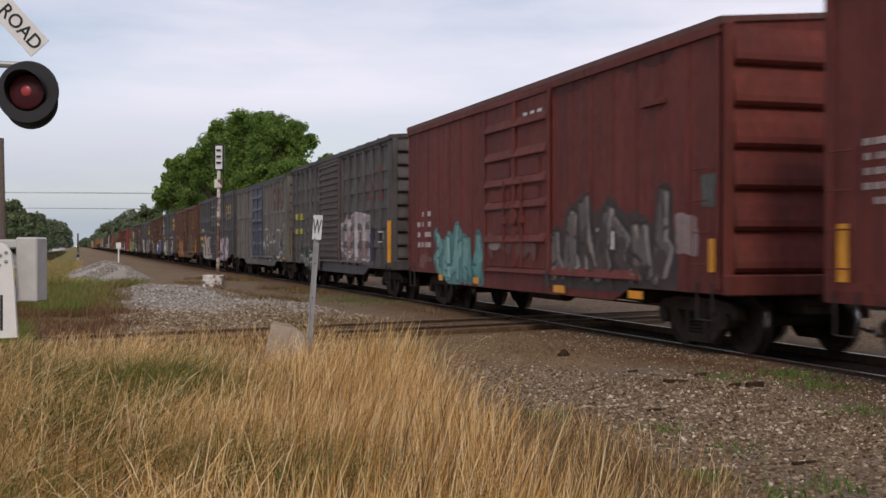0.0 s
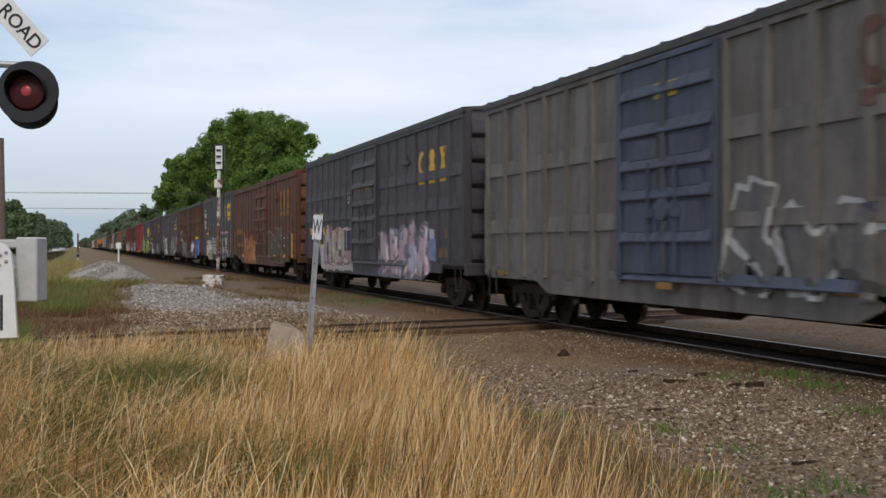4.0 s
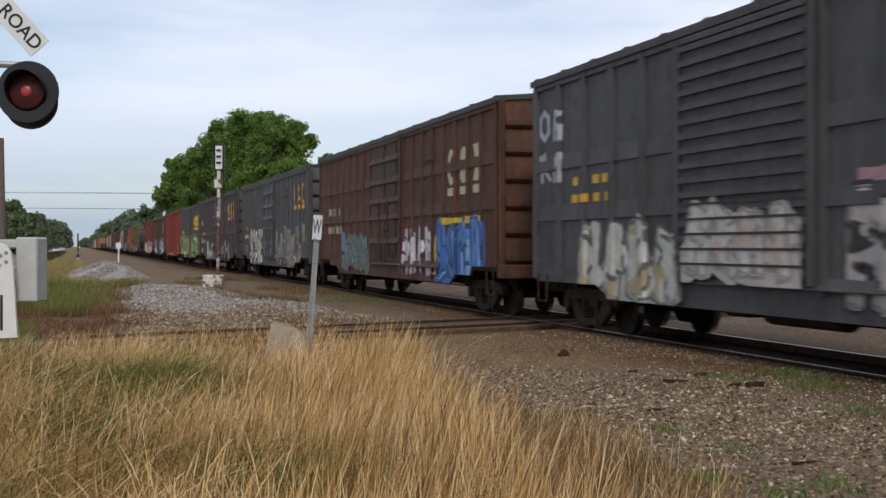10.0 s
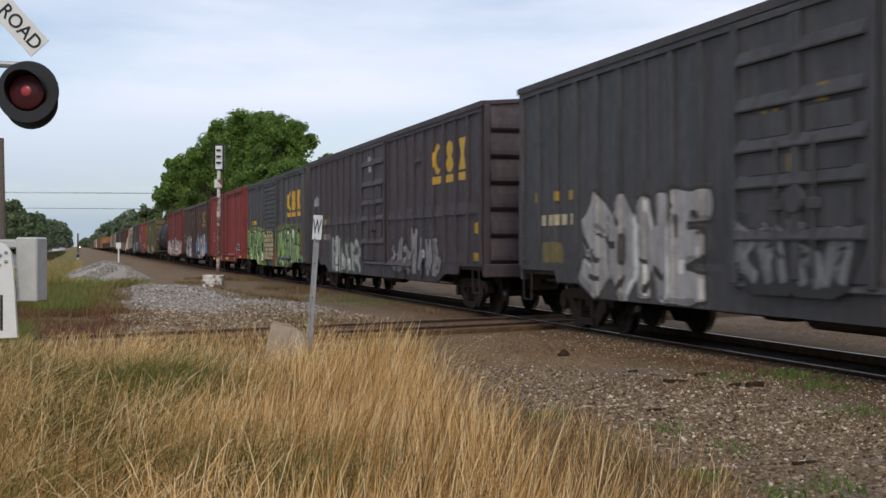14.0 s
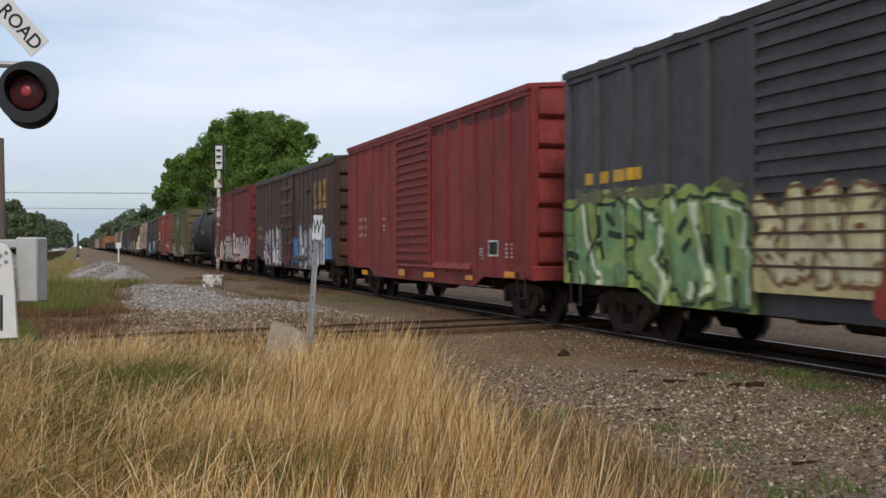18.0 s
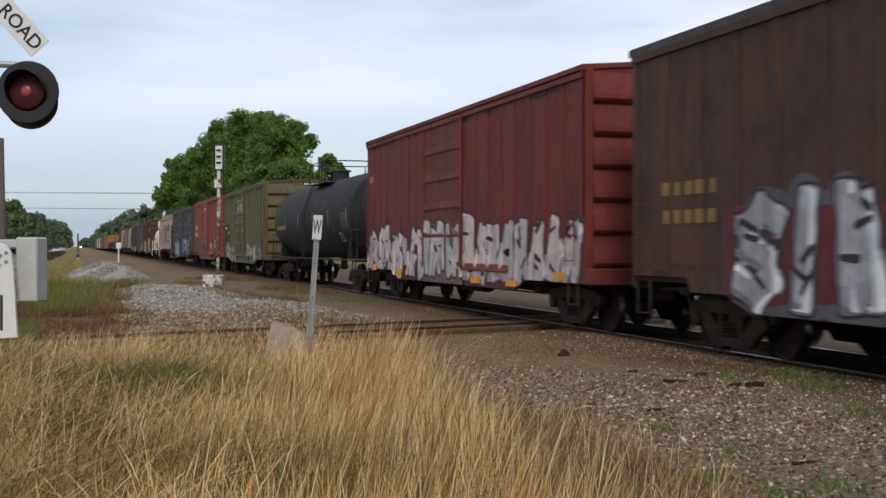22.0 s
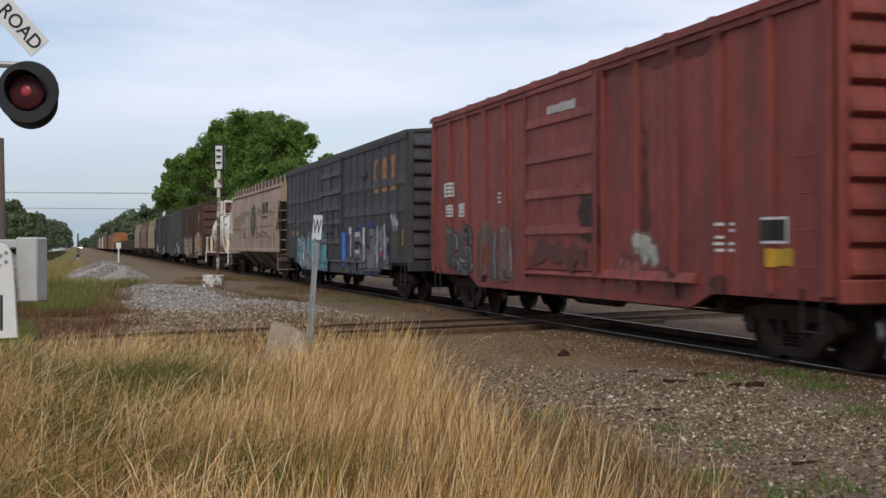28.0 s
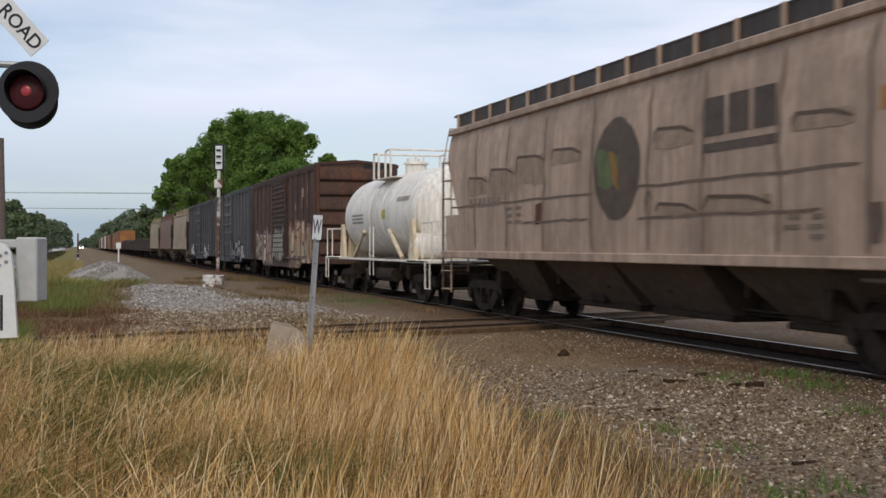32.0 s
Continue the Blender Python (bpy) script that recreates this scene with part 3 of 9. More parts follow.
def graffiti(car, side, a0, a1, z0, z1, fill, edge=(0.02, 0.02, 0.025), back=None, n=4, seed=1, glint=None, two=None, line=False):
    """A smaller piece of graffiti: loose forms, or a few thin scrawled strokes."""
    if line:
        return slabs(car, side, a0, a1, z0, z1, fill, edge, n, seed, None, None, fill, 0.1, 0.3, 0.3, None, 0.08, 0.0, 0.0, 0.0)
    return slabs(car, side, a0, a1, z0, z1, fill, edge, n + 1, seed, two, glint, back, 0.2, 0.3, 0.35, fat=0.16, rim=0.04)


def one_piece(F):
    """Drops the small islands of a patch; says whether more than one large piece is left."""
    todo = F > 0
    isles = []
    for start in zip(*np.nonzero(todo)):
        if not todo[start]:
            continue
        todo[start] = False
        heap, cells = [start], []
        while heap:
            i, j = heap.pop()
            cells.append((i, j))
            for q in ((i + 1, j), (i - 1, j), (i, j + 1), (i, j - 1)):
                if 0 <= q[0] < F.shape[0] and 0 <= q[1] < F.shape[1] and todo[q]:
                    todo[q] = False
                    heap.append(q)
        isles.append(cells)
    isles.sort(key=len, reverse=True)
    F = F.copy()
    kept = 0
    for cells in isles:
        if kept and len(cells) < 0.12 * len(isles[0]):
            F[tuple(np.array(cells).T)] = -1e-4
        else:
            kept += 1
    return F, kept > 1


def blotch(car, side, a0, a1, z0, z1, col, seed=1, name="paint_patch", rag=0.5, sharp=False, lift=0.0):
    """An uneven patch of paint with a worn edge."""
    y0, y1 = -side.L / 2 + a0, -side.L / 2 + a1
    m = 0.5 * min(y1 - y0, z1 - z0)
    e = min(0.25, m * 0.5) * (0.2 if sharp else rag)
    ys, zs, Y, Z = side_grid(side, y0 - e * 0.3, y1 + e * 0.3, z0 - e * 0.3, z1 + e * 0.3, max(0.025, min(0.07, m / 4)))
    box = np.minimum(np.minimum(Y - y0, y1 - Y), np.minimum(Z - z0, z1 - Z))
    k = ripple(seed + 200, 2.0, 22.0, 14)
    g = Geo()
    F, many = one_piece(box - e * 0.35 + e * 0.55 * k(Y, Z))
    contour(g, side, ys, zs, F, 0.0050 + lift + 0.00025 * (seed % 12))
    if not g.f:
        side.sheet(g, y0, y1, z0, z1, 0.005 + lift)
    ob = part(name, g, spray(col), car)
    return tagged(ob, "worn and broken patches of old paint", kind="stuff") if many else ob


def upright(car, side, strokes, w, col, seed):
    """Straight upright strokes of bright paint: (from the near end, foot, top)."""
    for k, (a, z0, z1) in enumerate(strokes):
        blotch(car, side, a - w, a + w, z0, z1, col, seed + k, "spray_stroke", 0.9, lift=0.015)


def bars(car, side, a0, a1, z0, z1, mat, rows=3, cols=4, seed=1, name="lettering"):
    """Small unreadable writing as plain bars, one bar a part."""
    rng = random.Random(seed)
    y0, y1 = -side.L / 2 + a0, -side.L / 2 + a1
    first = None
    for r in range(rows):
        h = (z1 - z0) / rows
        for c in range(cols):
            if first and rng.random() < 0.14:
                continue
            w = (y1 - y0) / cols
            g = side.sheet(Geo(), y0 + c * w + 0.1 * w, y0 + (c + rng.uniform(0.55, 0.85)) * w, z0 + r * h + 0.3 * h, z0 + (r + 0.78) * h, 0.0095)
            ob = part("bar" if first else name, g, mat, first or car, "" if first else "small painted data marks")
            first = first or ob
    return first


def logo(car, side, a0, a1, z0, z1, mat, bare=0.0):
    """An emblem in plain shapes over bars: a crescent, two stacked discs and an hourglass."""
    y0, y1 = -side.L / 2 + a0, -side.L / 2 + a1
    w, H = (y1 - y0), z1 - z0
    zb = z0 + H * 0.2
    h = (z1 - zb) * 0.84
    worn = ripple(int(a0 * 100) + 5, 4.0, 30.0, 14)
    first = None
    for k, u in enumerate((0.0, 0.37, 0.74)):
        yl, bw = y1 - (u + 0.02) * w, 0.215 * w                  # the reader's left edge of this shape, and its width
        ys, zs, Y, Z = side_grid(side, yl - bw - 0.03, yl + 0.03, z0 - 0.04, z1, 0.024)
        U, V = (yl - Y) / bw, (Z - zb) / h
        box = np.minimum(np.minimum(U, 1 - U) * bw, np.minimum(V, 1 - V) * h)
        if k == 0:
            F = np.minimum(1 - np.hypot((U - 0.5) / 0.52, (V - 0.5) / 0.52), np.hypot((U - 0.85) / 0.56, (V - 0.5) / 0.34) - 1) * 0.4 * bw
        elif k == 1:
            F = np.maximum(1 - np.hypot((U - 0.5) / 0.44, (V - 0.74) / 0.27), 1 - np.hypot((U - 0.5) / 0.48, (V - 0.25) / 0.27)) * 0.4 * bw
        else:
            F = np.minimum(box, (0.16 + 0.66 * np.abs(V - 0.5) - np.abs(U - 0.5)) * bw)
        bar = np.minimum(np.minimum(U, 1 - U) * bw, np.minimum(Z - z0 + 0.03, z0 + 0.15 - Z))
        for n, fld in enumerate((F, bar)):
            g = Geo()
            contour(g, side, ys, zs, np.minimum(fld, 0.16 - bare + 0.1 * worn(Y, Z)), 0.007)
            if g.f:
                ob = part("emblem_block" if first else "emblem", g, mat, first or car, "" if first else "painted emblem shapes over bars")
                first = first or ob
    return first


def roof_geo(L, hw, eave, rise=0.13):
    g = Geo()
    o = hw + 0.05
    sec = [(-o, eave - 0.10), (-o, eave + 0.02), (0, eave + rise + 0.02), (o, eave + 0.02), (o, eave - 0.10), (o - 0.05, eave - 0.06), (0, eave + rise - 0.06), (-o + 0.05, eave - 0.06)]
    g.prism([(z, x) for x, z in sec], -L / 2 - 0.04, L / 2 + 0.04, "y")
    return g


def roof_rib_geo(hw, eave, rise=0.13):
    o = hw + 0.05
    return Geo().prism([(z, x) for x, z in [(-o - 0.008, eave - 0.04), (-o + 0.04, eave + 0.06), (0, eave + rise + 0.06), (o - 0.04, eave + 0.06), (o + 0.008, eave - 0.04)]],
                       -0.05, 0.05, "y")


def end_rib_mesh(hw, h, mat):
    """One corrugation of an end: a long face that leans out downwards and a short undercut."""
    g = Geo()
    d = min(0.11, 0.2 * h + 0.03)
    sec = [(0, -h * 0.5), (-d * 0.55, -h * 0.46), (-d, -h * 0.36), (-d * 0.96, -h * 0.2), (-d * 0.55, h * 0.2), (-d * 0.15, h * 0.42), (0, h * 0.5)]
    w = hw - 0.14
    g.prism([(y, z) for y, z in sec], -w, w, "x")
    return g.mesh("end_rib", mat)


def post_mesh(w, d, z0, z1, mat):
    """An outside post, closed at the ends, standing on the near side."""
    g = Geo()
    sec = [(0.0, -w / 2), (-d, -w * 0.42), (-d, w * 0.42), (0.0, w / 2)]
    g.prism([(x, y) for x, y in sec][::-1], z0, z1, "z")
    return g.mesh("side_post", mat)


def add_ladder(car, key, m, label, z0, z1, n, mat, w=0.4):
    """Two stiles with rungs between them; rungs are parts of their own."""
    def stiles():
        g = Geo()
        for s in (-1, 1):
            g.cbox(-0.07, -0.06, s * w / 2 - 0.012, s * w / 2 + 0.012, z0 - 0.1, z1 + 0.1, 0.003)
        return g.mesh("ladder", mat)
    rung = shared(("rung", w, mat.name), lambda: Geo().rod((-0.065, -w / 2, 0), (-0.065, w / 2, 0), 0.01, 6).mesh("rung", mat))
    ld = part("ladder", shared(("stiles", key, mat.name), stiles), None, car, label, m)
    for i in range(n):
        part("rung", rung, None, ld, at=(0, 0, z0 + (z1 - z0) * i / (n - 1)))
    return ld


def drips(car, side, a0, a1, z, fall, col, seed=1):
    """Grime that has run down from the roof edge."""
    rng = random.Random(seed)
    g = Geo()
    y0, y1 = -side.L / 2 + a0, -side.L / 2 + a1
    n = int((y1 - y0) / 0.09)
    ys = sorted(set([y0 + (y1 - y0) * i / n for i in range(n + 1)] + side.cuts(y0, y1)))
    d = 0.3
    for y in ys:
        d = min(1.0, max(0.08, d + rng.uniform(-0.35, 0.35)))
        x = -side.hw - max(side.out(y), 0.0) - 0.005
        g.v += [(x, y, z - fall * d), (x, y, z)]
    for i in range(len(ys) - 1):
        g.f.append([2 * i, 2 * i + 1, 2 * i + 3, 2 * i + 2])
        g.m.append(0)
    return part("grime_stain", g, spray(col), car, "dark run-down stain below the roof")


def boxcar(name_label, t0, t1, mat, eave=4.45, posts=6, post_w=0.17, post_d=0.06, door=None, door_kind="plug", door_mat=None, roof_mat=None,
           end_mat=None, seams=(), roof_ribs=12, end_ribs=6, belly=True, detail=2, end_panel=None, category="boxcar", rack=0.0):
    L = (t1 - t0) * SPEED
    inset, notch = (2.05, 1.65) if L > 17.5 else (1.5, 0.0)       # long cars: bogies farther in, corners cut away
    hw = 1.55 - (post_d if posts else 0.02)
    car = thing("boxcar", name_label, category, group="freight train cars")
    key_car(car, (t0 + t1) / 2)
    end_mat, roof_mat, door_mat = end_mat or mat, roof_mat or mat, door_mat or mat
    d0, d1 = door if door else (L * 0.41, L * 0.61)
    yd0, yd1 = -L / 2 + d0, -L / 2 + d1
    ys = []
    if posts:
        for i in range(posts):
            ys.append(-L / 2 + 0.12 + (d0 - 0.24) * i / (posts - 1) if posts > 1 else -L / 2 + d0 / 2)
        for i in range(posts):
            ys.append(yd1 + 0.12 + (L - d1 - 0.24) * i / (posts - 1) if posts > 1 else yd1 + 1)
    door_out = (post_d if posts else 0.02) + 0.035
    side = Side(hw, L, ys, post_w, post_d, (yd0, yd1), door_out + (0.036 if door_kind == "louver" else 0.0))
    z0 = 0.86
    low = 0.64 if belly else 0.80
    up = z0 + (0.2 if notch else 0.0)
    prof = [(-L / 2, up), (-L / 2 + notch, up), (-L / 2 + notch + 0.12, z0), (-L / 2 + 2.7, z0), (-L / 2 + 3.3, low), (L / 2 - 3.3, low), (L / 2 - 2.7, z0),
            (L / 2 - notch - 0.12, z0), (L / 2 - notch, up), (L / 2, up), (L / 2, eave - 0.05), (-L / 2, eave - 0.05)]
    if not notch:
        prof = [q for k, q in enumerate(prof) if k not in (1, 2, 7, 8)]
    side.foot = ([q[0] for q in prof[:-2]], [q[1] + 0.004 for q in prof[:-2]])
    wall_near = Geo().prism(prof, -hw, -hw + 0.05, "x")
    wall_far = Geo().prism(prof, hw - 0.05, hw, "x")
    wn_ = part("side_wall", wall_near, mat, car)
    wf_ = part("side_wall", wall_far, mat, car)
    part("floor_deck", Geo().box(-hw + 0.05, hw - 0.05, -L / 2 + 0.05, L / 2 - 0.05, 0.98, 1.06), M_TRUCK, car)
    rf = part("roof", roof_geo(L, 1.52, eave), roof_mat, car)
    if detail > 1 and roof_ribs > 2:
        rr = shared(("roof_rib", eave, roof_mat.name), lambda: roof_rib_geo(1.52, eave).mesh("roof_rib", roof_mat))
        for i in range(roof_ribs + 1):
            part("roof_rib", rr, None, rf, at=(0, -L / 2 + 0.15 + (L - 0.3) * i / roof_ribs, 0))
    # sills and top chord
    part("side_sill", Geo().cbox(-hw - 0.003, -hw, -L / 2 + 0.02, L / 2 - 0.02, up + 0.1 if notch else 0.98, up + 0.2 if notch else 1.10, 0.001), mat, car)
    part("top_chord", Geo().cbox(-hw - 0.045, -hw, -L / 2 + 0.02, L / 2 - 0.02, eave - 0.2, eave - 0.06, 0.008), mat, car)
    if posts and detail:
        pm = post_mesh(post_w, post_d, up + 0.06, eave - 0.12, mat)
        for y in ys:
            part("side_post", pm, None, wn_, at=(-hw, y, 0))
        if detail > 1:
            for y in ys:
                part("side_post", pm, None, wf_, at=Matrix.Translation((hw, y, 0)) @ Matrix.Rotation(math.pi, 4, "Z"))
    cuts = sorted([-L / 2 + 0.02, L / 2 - 0.02] + [y - post_w / 2 for y in ys] + [y + post_w / 2 for y in ys] + [yd0, yd1])
    for z in seams:
        for p, q in zip(cuts, cuts[1:]):
            m = (p + q) / 2
            if q - p > 0.1 and not yd0 < m < yd1 and side.out(m) == 0:
                key = ("seam", round(q - p, 2), mat.name)
                sm = shared(key, lambda: Geo().prism([(0.0, -0.03), (0.012, -0.032), (0.28, 0.0), (0.0, 0.0)], -(q - p) / 2 + 0.004, (q - p) / 2 - 0.004, "y").mesh("seam_strip", mat))
                part("seam_strip", sm, None, wn_, at=(-hw, m, z))
    # ends
    for s in (-1, 1):
        ew = Geo().prism([(0.86, -hw), (eave - 0.02, -hw), (eave + 0.08, 0), (eave - 0.02, hw), (0.86, hw)], s * L / 2 - (0.0 if s < 0 else 0.05), s * L / 2 + (0.05 if s < 0 else 0.0), "y")
        e = part("end_wall", ew, end_mat, car)
        h = (eave - 1.2) / end_ribs
        rm = end_rib_mesh(hw, h * 0.94, end_mat) if s < 0 else None
        if s < 0 and detail:
            for i in range(end_ribs):
                part("end_rib", rm, None, e, at=(0, -L / 2, 1.12 + h * (i + 0.5)))
            for sx in (-1, 1):
                part("corner_post", Geo().cbox(sx * (hw - 0.07) - 0.075, sx * (hw - 0.07) + 0.075, -L / 2 - 0.07, -L / 2, up + 0.04, eave - 0.05, 0.02), end_mat, e)
            part("end_sill", Geo().cbox(-hw, hw, -L / 2 - 0.16, -L / 2, 0.84, 1.12, 0.02), end_mat, e)
    if detail > 1:
        xo = -hw - (post_d if posts else 0.02)
        for yy in (-L / 2 + 0.42, L / 2 - 0.42):
            add_ladder(car, "side", Matrix.Translation((xo, yy, 0)), "steel grab-iron ladder", 1.25, 2.55, 4, mat)
        add_ladder(car, "end", Matrix.Translation((hw - 0.32, -L / 2 - 0.09, 0)) @ Matrix.Rotation(math.pi / 2, 4, "Z"), "steel end ladder", 1.3, 4.1, 8, end_mat)
        st = shared("stirrup", lambda: Geo().path([(0, -0.2, 1.0), (0, -0.2, 0.5), (0, 0.2, 0.5), (0, 0.2, 1.0)], 0.016, 5).mesh("stirrup_step", M_STEEL))
        for yy in (-L / 2 + 0.42, L / 2 - 0.42):
            part("stirrup_step", st, None, car, at=(-hw - 0.02, yy, 0))
        bw = shared("brake_wheel", brake_wheel_mesh)
        part("brake_step", shared(("brake_step", round(L, 2)), lambda: Geo().cbox(hw - 1.45, hw - 0.5, -L / 2 - 0.3, -L / 2 - 0.07, 2.2, 2.23, 0.006).rod((hw - 0.8, -L / 2 - 0.1, 1.15), (hw - 0.8, -L / 2 - 0.1, 2.9), 0.02, 6)
                                  .mesh("brake_step", M_STEEL)), None, car, "narrow steel brake platform")
        part("brake_wheel", bw, None, car, "steel hand-brake wheel", (hw - 1.0, -L / 2 - 0.2, 3.0))
        if rack:
            ya = -L / 2 + rack
            part("card_rack", Geo().cbox(-hw - max(side.out(ya), 0.03) - 0.03, -hw, ya - 0.35, ya + 0.35, eave - 0.95, eave - 0.87, 0.006)
                 .cbox(-hw - max(side.out(ya), 0.03) - 0.02, -hw, ya - 0.13, ya + 0.13, eave - 0.87, eave - 0.7, 0.006), mat, car, "small steel card rack")
    # doors
    make_door(car, side, yd0, yd1, 1.08, eave - 0.16, door_kind, door_mat, door_out, detail)
    if detail:
        part("side_door", Geo().cbox(hw, hw + door_out, yd0, yd1, 1.08, eave - 0.16, 0.01), door_mat, car)
    if end_panel:
        part("name_board", Geo().cbox(0.25, 1.2, -L / 2 - 0.02, -L / 2, eave - 0.16, eave + 0.02, 0.004), end_panel, car, "black end board with small lettering")
    running_gear(car, L, inset, detail, hw)
    return car, side


def brake_wheel_mesh():
    g = Geo()
    ring = [(0.27 * math.cos(k * math.pi / 9), 0, 0.27 * math.sin(k * math.pi / 9)) for k in range(19)]
    g.path(ring, 0.014, 5)
    for k in range(0, 18, 3):
        g.rod((0, 0, 0), ring[k], 0.01, 4)
    g.rod((0, -0.03, 0), (0, 0.1, 0), 0.03, 8)
    return g.mesh("brake_wheel", M_STEEL)


def make_door(car, side, y0, y1, z0, z1, kind, mat, out, detail):
    x = -side.hw
    g = Geo().cbox(x - out + 0.015, x, y0, y1, z0, z1, 0.012)
    d = part("side_door", g, mat, car)
    fr = Geo()
    for y in (y0, y1):
        fr.cbox(x - out - 0.02, x - out + 0.02, y - 0.07, y + 0.07, z0 - 0.05, z1 + 0.02, 0.008)
    fr.cbox(x - out - 0.02, x - out + 0.02, y0, y1, z1 - 0.07, z1 + 0.02, 0.008)
    part("door_frame", fr, mat, d)
    part("door_track", Geo().prism([(z0 - 0.1, x - out + 0.005), (z0 - 0.085, x - out), (z0 + 0.05, x - 0.01), (z0 + 0.05, x), (z0 - 0.1, x)], max(y0 - (y1 - y0), -side.L / 2 + 0.8), y1 + 0.1, "y"), mat, car)
    w, h = y1 - y0, z1 - z0
    if kind == "louver":
        n = 16
        m = shared(("louver", round(w, 2), mat.name), lambda: Geo().prism([(a, b) for a, b in
                   [(-w / 2 + 0.1, -0.08), (w / 2 - 0.1, -0.08), (w / 2 - 0.1, 0.0), (-w / 2 + 0.1, 0.0)]], -0.05, 0.0, "x").mesh("door_rib", mat))
        for i in range(n):
            part("door_rib", m, None, d, at=(x - out + 0.016, (y0 + y1) / 2, z0 + 0.15 + (h - 0.25) * i / (n - 1)))
    else:
        beams = (0.16, 0.36, 0.50, 0.66, 0.84) if kind == "plug" else (0.2, 0.4, 0.6, 0.8)
        lap = 0.06 if kind == "plug" else 0.034
        bm = shared(("beam", round(w, 2), mat.name), lambda: Geo().prism([(-0.035, 0.005 - lap), (-0.01, -lap), (0.14, -0.012), (0.14, 0.0), (-0.035, 0.0)], -w / 2 + 0.09, w / 2 - 0.09, "y").mesh("door_beam", mat))
        for b in beams:
            part("door_beam", bm, None, d, at=(x - out + 0.015, (y0 + y1) / 2, z0 + h * b))
        if kind == "plug" and detail:
            for u in (0.5,):
                part("door_post", Geo().cbox(x - out - 0.03, x - out + 0.015, y0 + w * u - 0.09, y0 + w * u + 0.09, z0 + 0.02, z1 - 0.08, 0.01), mat, d)
            for b0, b1 in ((0.18, 0.34), (0.38, 0.48), (0.52, 0.64)):
                for u in (0.12, 0.56):
                    part("door_panel", Geo().cbox(x - out - 0.012, x - out + 0.015, y0 + w * u, y0 + w * (u + 0.32), z0 + h * b0 + 0.05, z0 + h * b1 - 0.03, 0.012), mat, d)
        if kind == "plug":
            for u in (0.36, 0.64):
                part("locking_rod", Geo().rod((x - out - 0.04, y0 + w * u, z0 + 0.05), (x - out - 0.04, y0 + w * u, z0 + h * 0.52), 0.022, 6)
                     .cbox(x - out - 0.06, x - out, y0 + w * u - 0.1, y0 + w * u + 0.1, z0 + h * 0.26, z0 + h * 0.30, 0.008), mat, d)
            part("door_gear", Geo().lathe([(-0.05, 0.0), (-0.05, 0.17), (0.0, 0.19), (0.0, 0.0)], (x - out, y0 + w * 0.5, z0 + h * 0.3), "x", 14), mat, d)


def rib_shades(car, side, z0, z1, eave, col=(0.05, 0.045, 0.04)):
    """Dark sheets that paint in the shade between the ribs of a painted corrugated door."""
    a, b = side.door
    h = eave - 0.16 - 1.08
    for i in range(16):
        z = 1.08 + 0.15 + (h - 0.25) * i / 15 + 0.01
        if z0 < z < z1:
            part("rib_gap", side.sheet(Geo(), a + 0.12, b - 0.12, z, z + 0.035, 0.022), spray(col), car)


def yboxes(car, side, spots, mat=None):
    """Reflective strips along the sill."""
    for a0, a1, z0, z1 in spots:
        g = Geo()
        side.sheet(g, -side.L / 2 + a0, -side.L / 2 + a1, z0, z1, 0.03)
        part("reflector", g, mat or M_ORANGE, car, "orange reflective strip")


def placard(car, side, a0, a1, z0, z1):
    g = Geo()
    y0, y1 = -side.L / 2 + a0, -side.L / 2 + a1
    side.sheet(g, y0, y1, z0, z1, 0.008)
    g.slot = 1
    side.sheet(g, y0 + 0.045, y1 - 0.045, z0 + 0.035, z1 - 0.035, 0.011)
    part("placard", g, [M_WHITE, M_STEEL], car, "white-framed data panel")


MAROON = paint("maroon_paint", (0.155, 0.03, 0.022), grime=(0.06, 0.022, 0.015), amount=0.4, rough=0.72, dusty=0.06)
RED = paint("red_paint", (0.26, 0.035, 0.029), amount=0.25, rough=0.7, dusty=0.1)
RED_FADED = paint("faded_red_paint", (0.27, 0.055, 0.04), amount=0.3, shift=4)
DEEP_RED = paint("deep_red_paint", (0.18, 0.026, 0.021), amount=0.3, shift=7, rough=0.7, dusty=0.12)
GREY_BROWN = paint("grey_brown_paint", (0.087, 0.079, 0.078), amount=0.5, rust=0.12, shift=2, dusty=0.18)
GREY = paint("grey_paint", (0.15, 0.137, 0.12), amount=0.5, rust=0.2, rust_col=(0.12, 0.07, 0.05), shift=5)
DARK_BLUE = paint("dark_blue_grey_paint", (0.053, 0.049, 0.055), amount=0.35, shift=6)
CHARCOAL = paint("charcoal_paint", (0.070, 0.068, 0.071), amount=0.35, shift=8)
PURPLE = paint("purple_black_paint", (0.058, 0.042, 0.048), amount=0.3, shift=9)
BROWN = paint("brown_paint", (0.092, 0.04, 0.022), grime=(0.045, 0.03, 0.02), amount=0.45, rust=0.38, rust_col=(0.15, 0.055, 0.021), shift=10, blot=0.7, dusty=0.06, rough=0.72)
DARK_BROWN = paint("dark_brown_paint", (0.066, 0.031, 0.02), amount=0.4, rust=0.45, rust_col=(0.16, 0.058, 0.024), shift=12, blot=0.75, dusty=0.07, rough=0.7)
RUST = paint("rusty_paint", (0.085, 0.035, 0.02), grime=(0.05, 0.03, 0.02), amount=0.5, rust=0.62, rust_col=(0.2, 0.066, 0.021), shift=14, blot=0.8, dusty=0.05, rough=0.72)
GREEN = paint("olive_green_paint", (0.118, 0.116, 0.042), amount=0.6, rust=0.3, rust_col=(0.15, 0.07, 0.028), shift=15, blot=0.65, dusty=0.2)
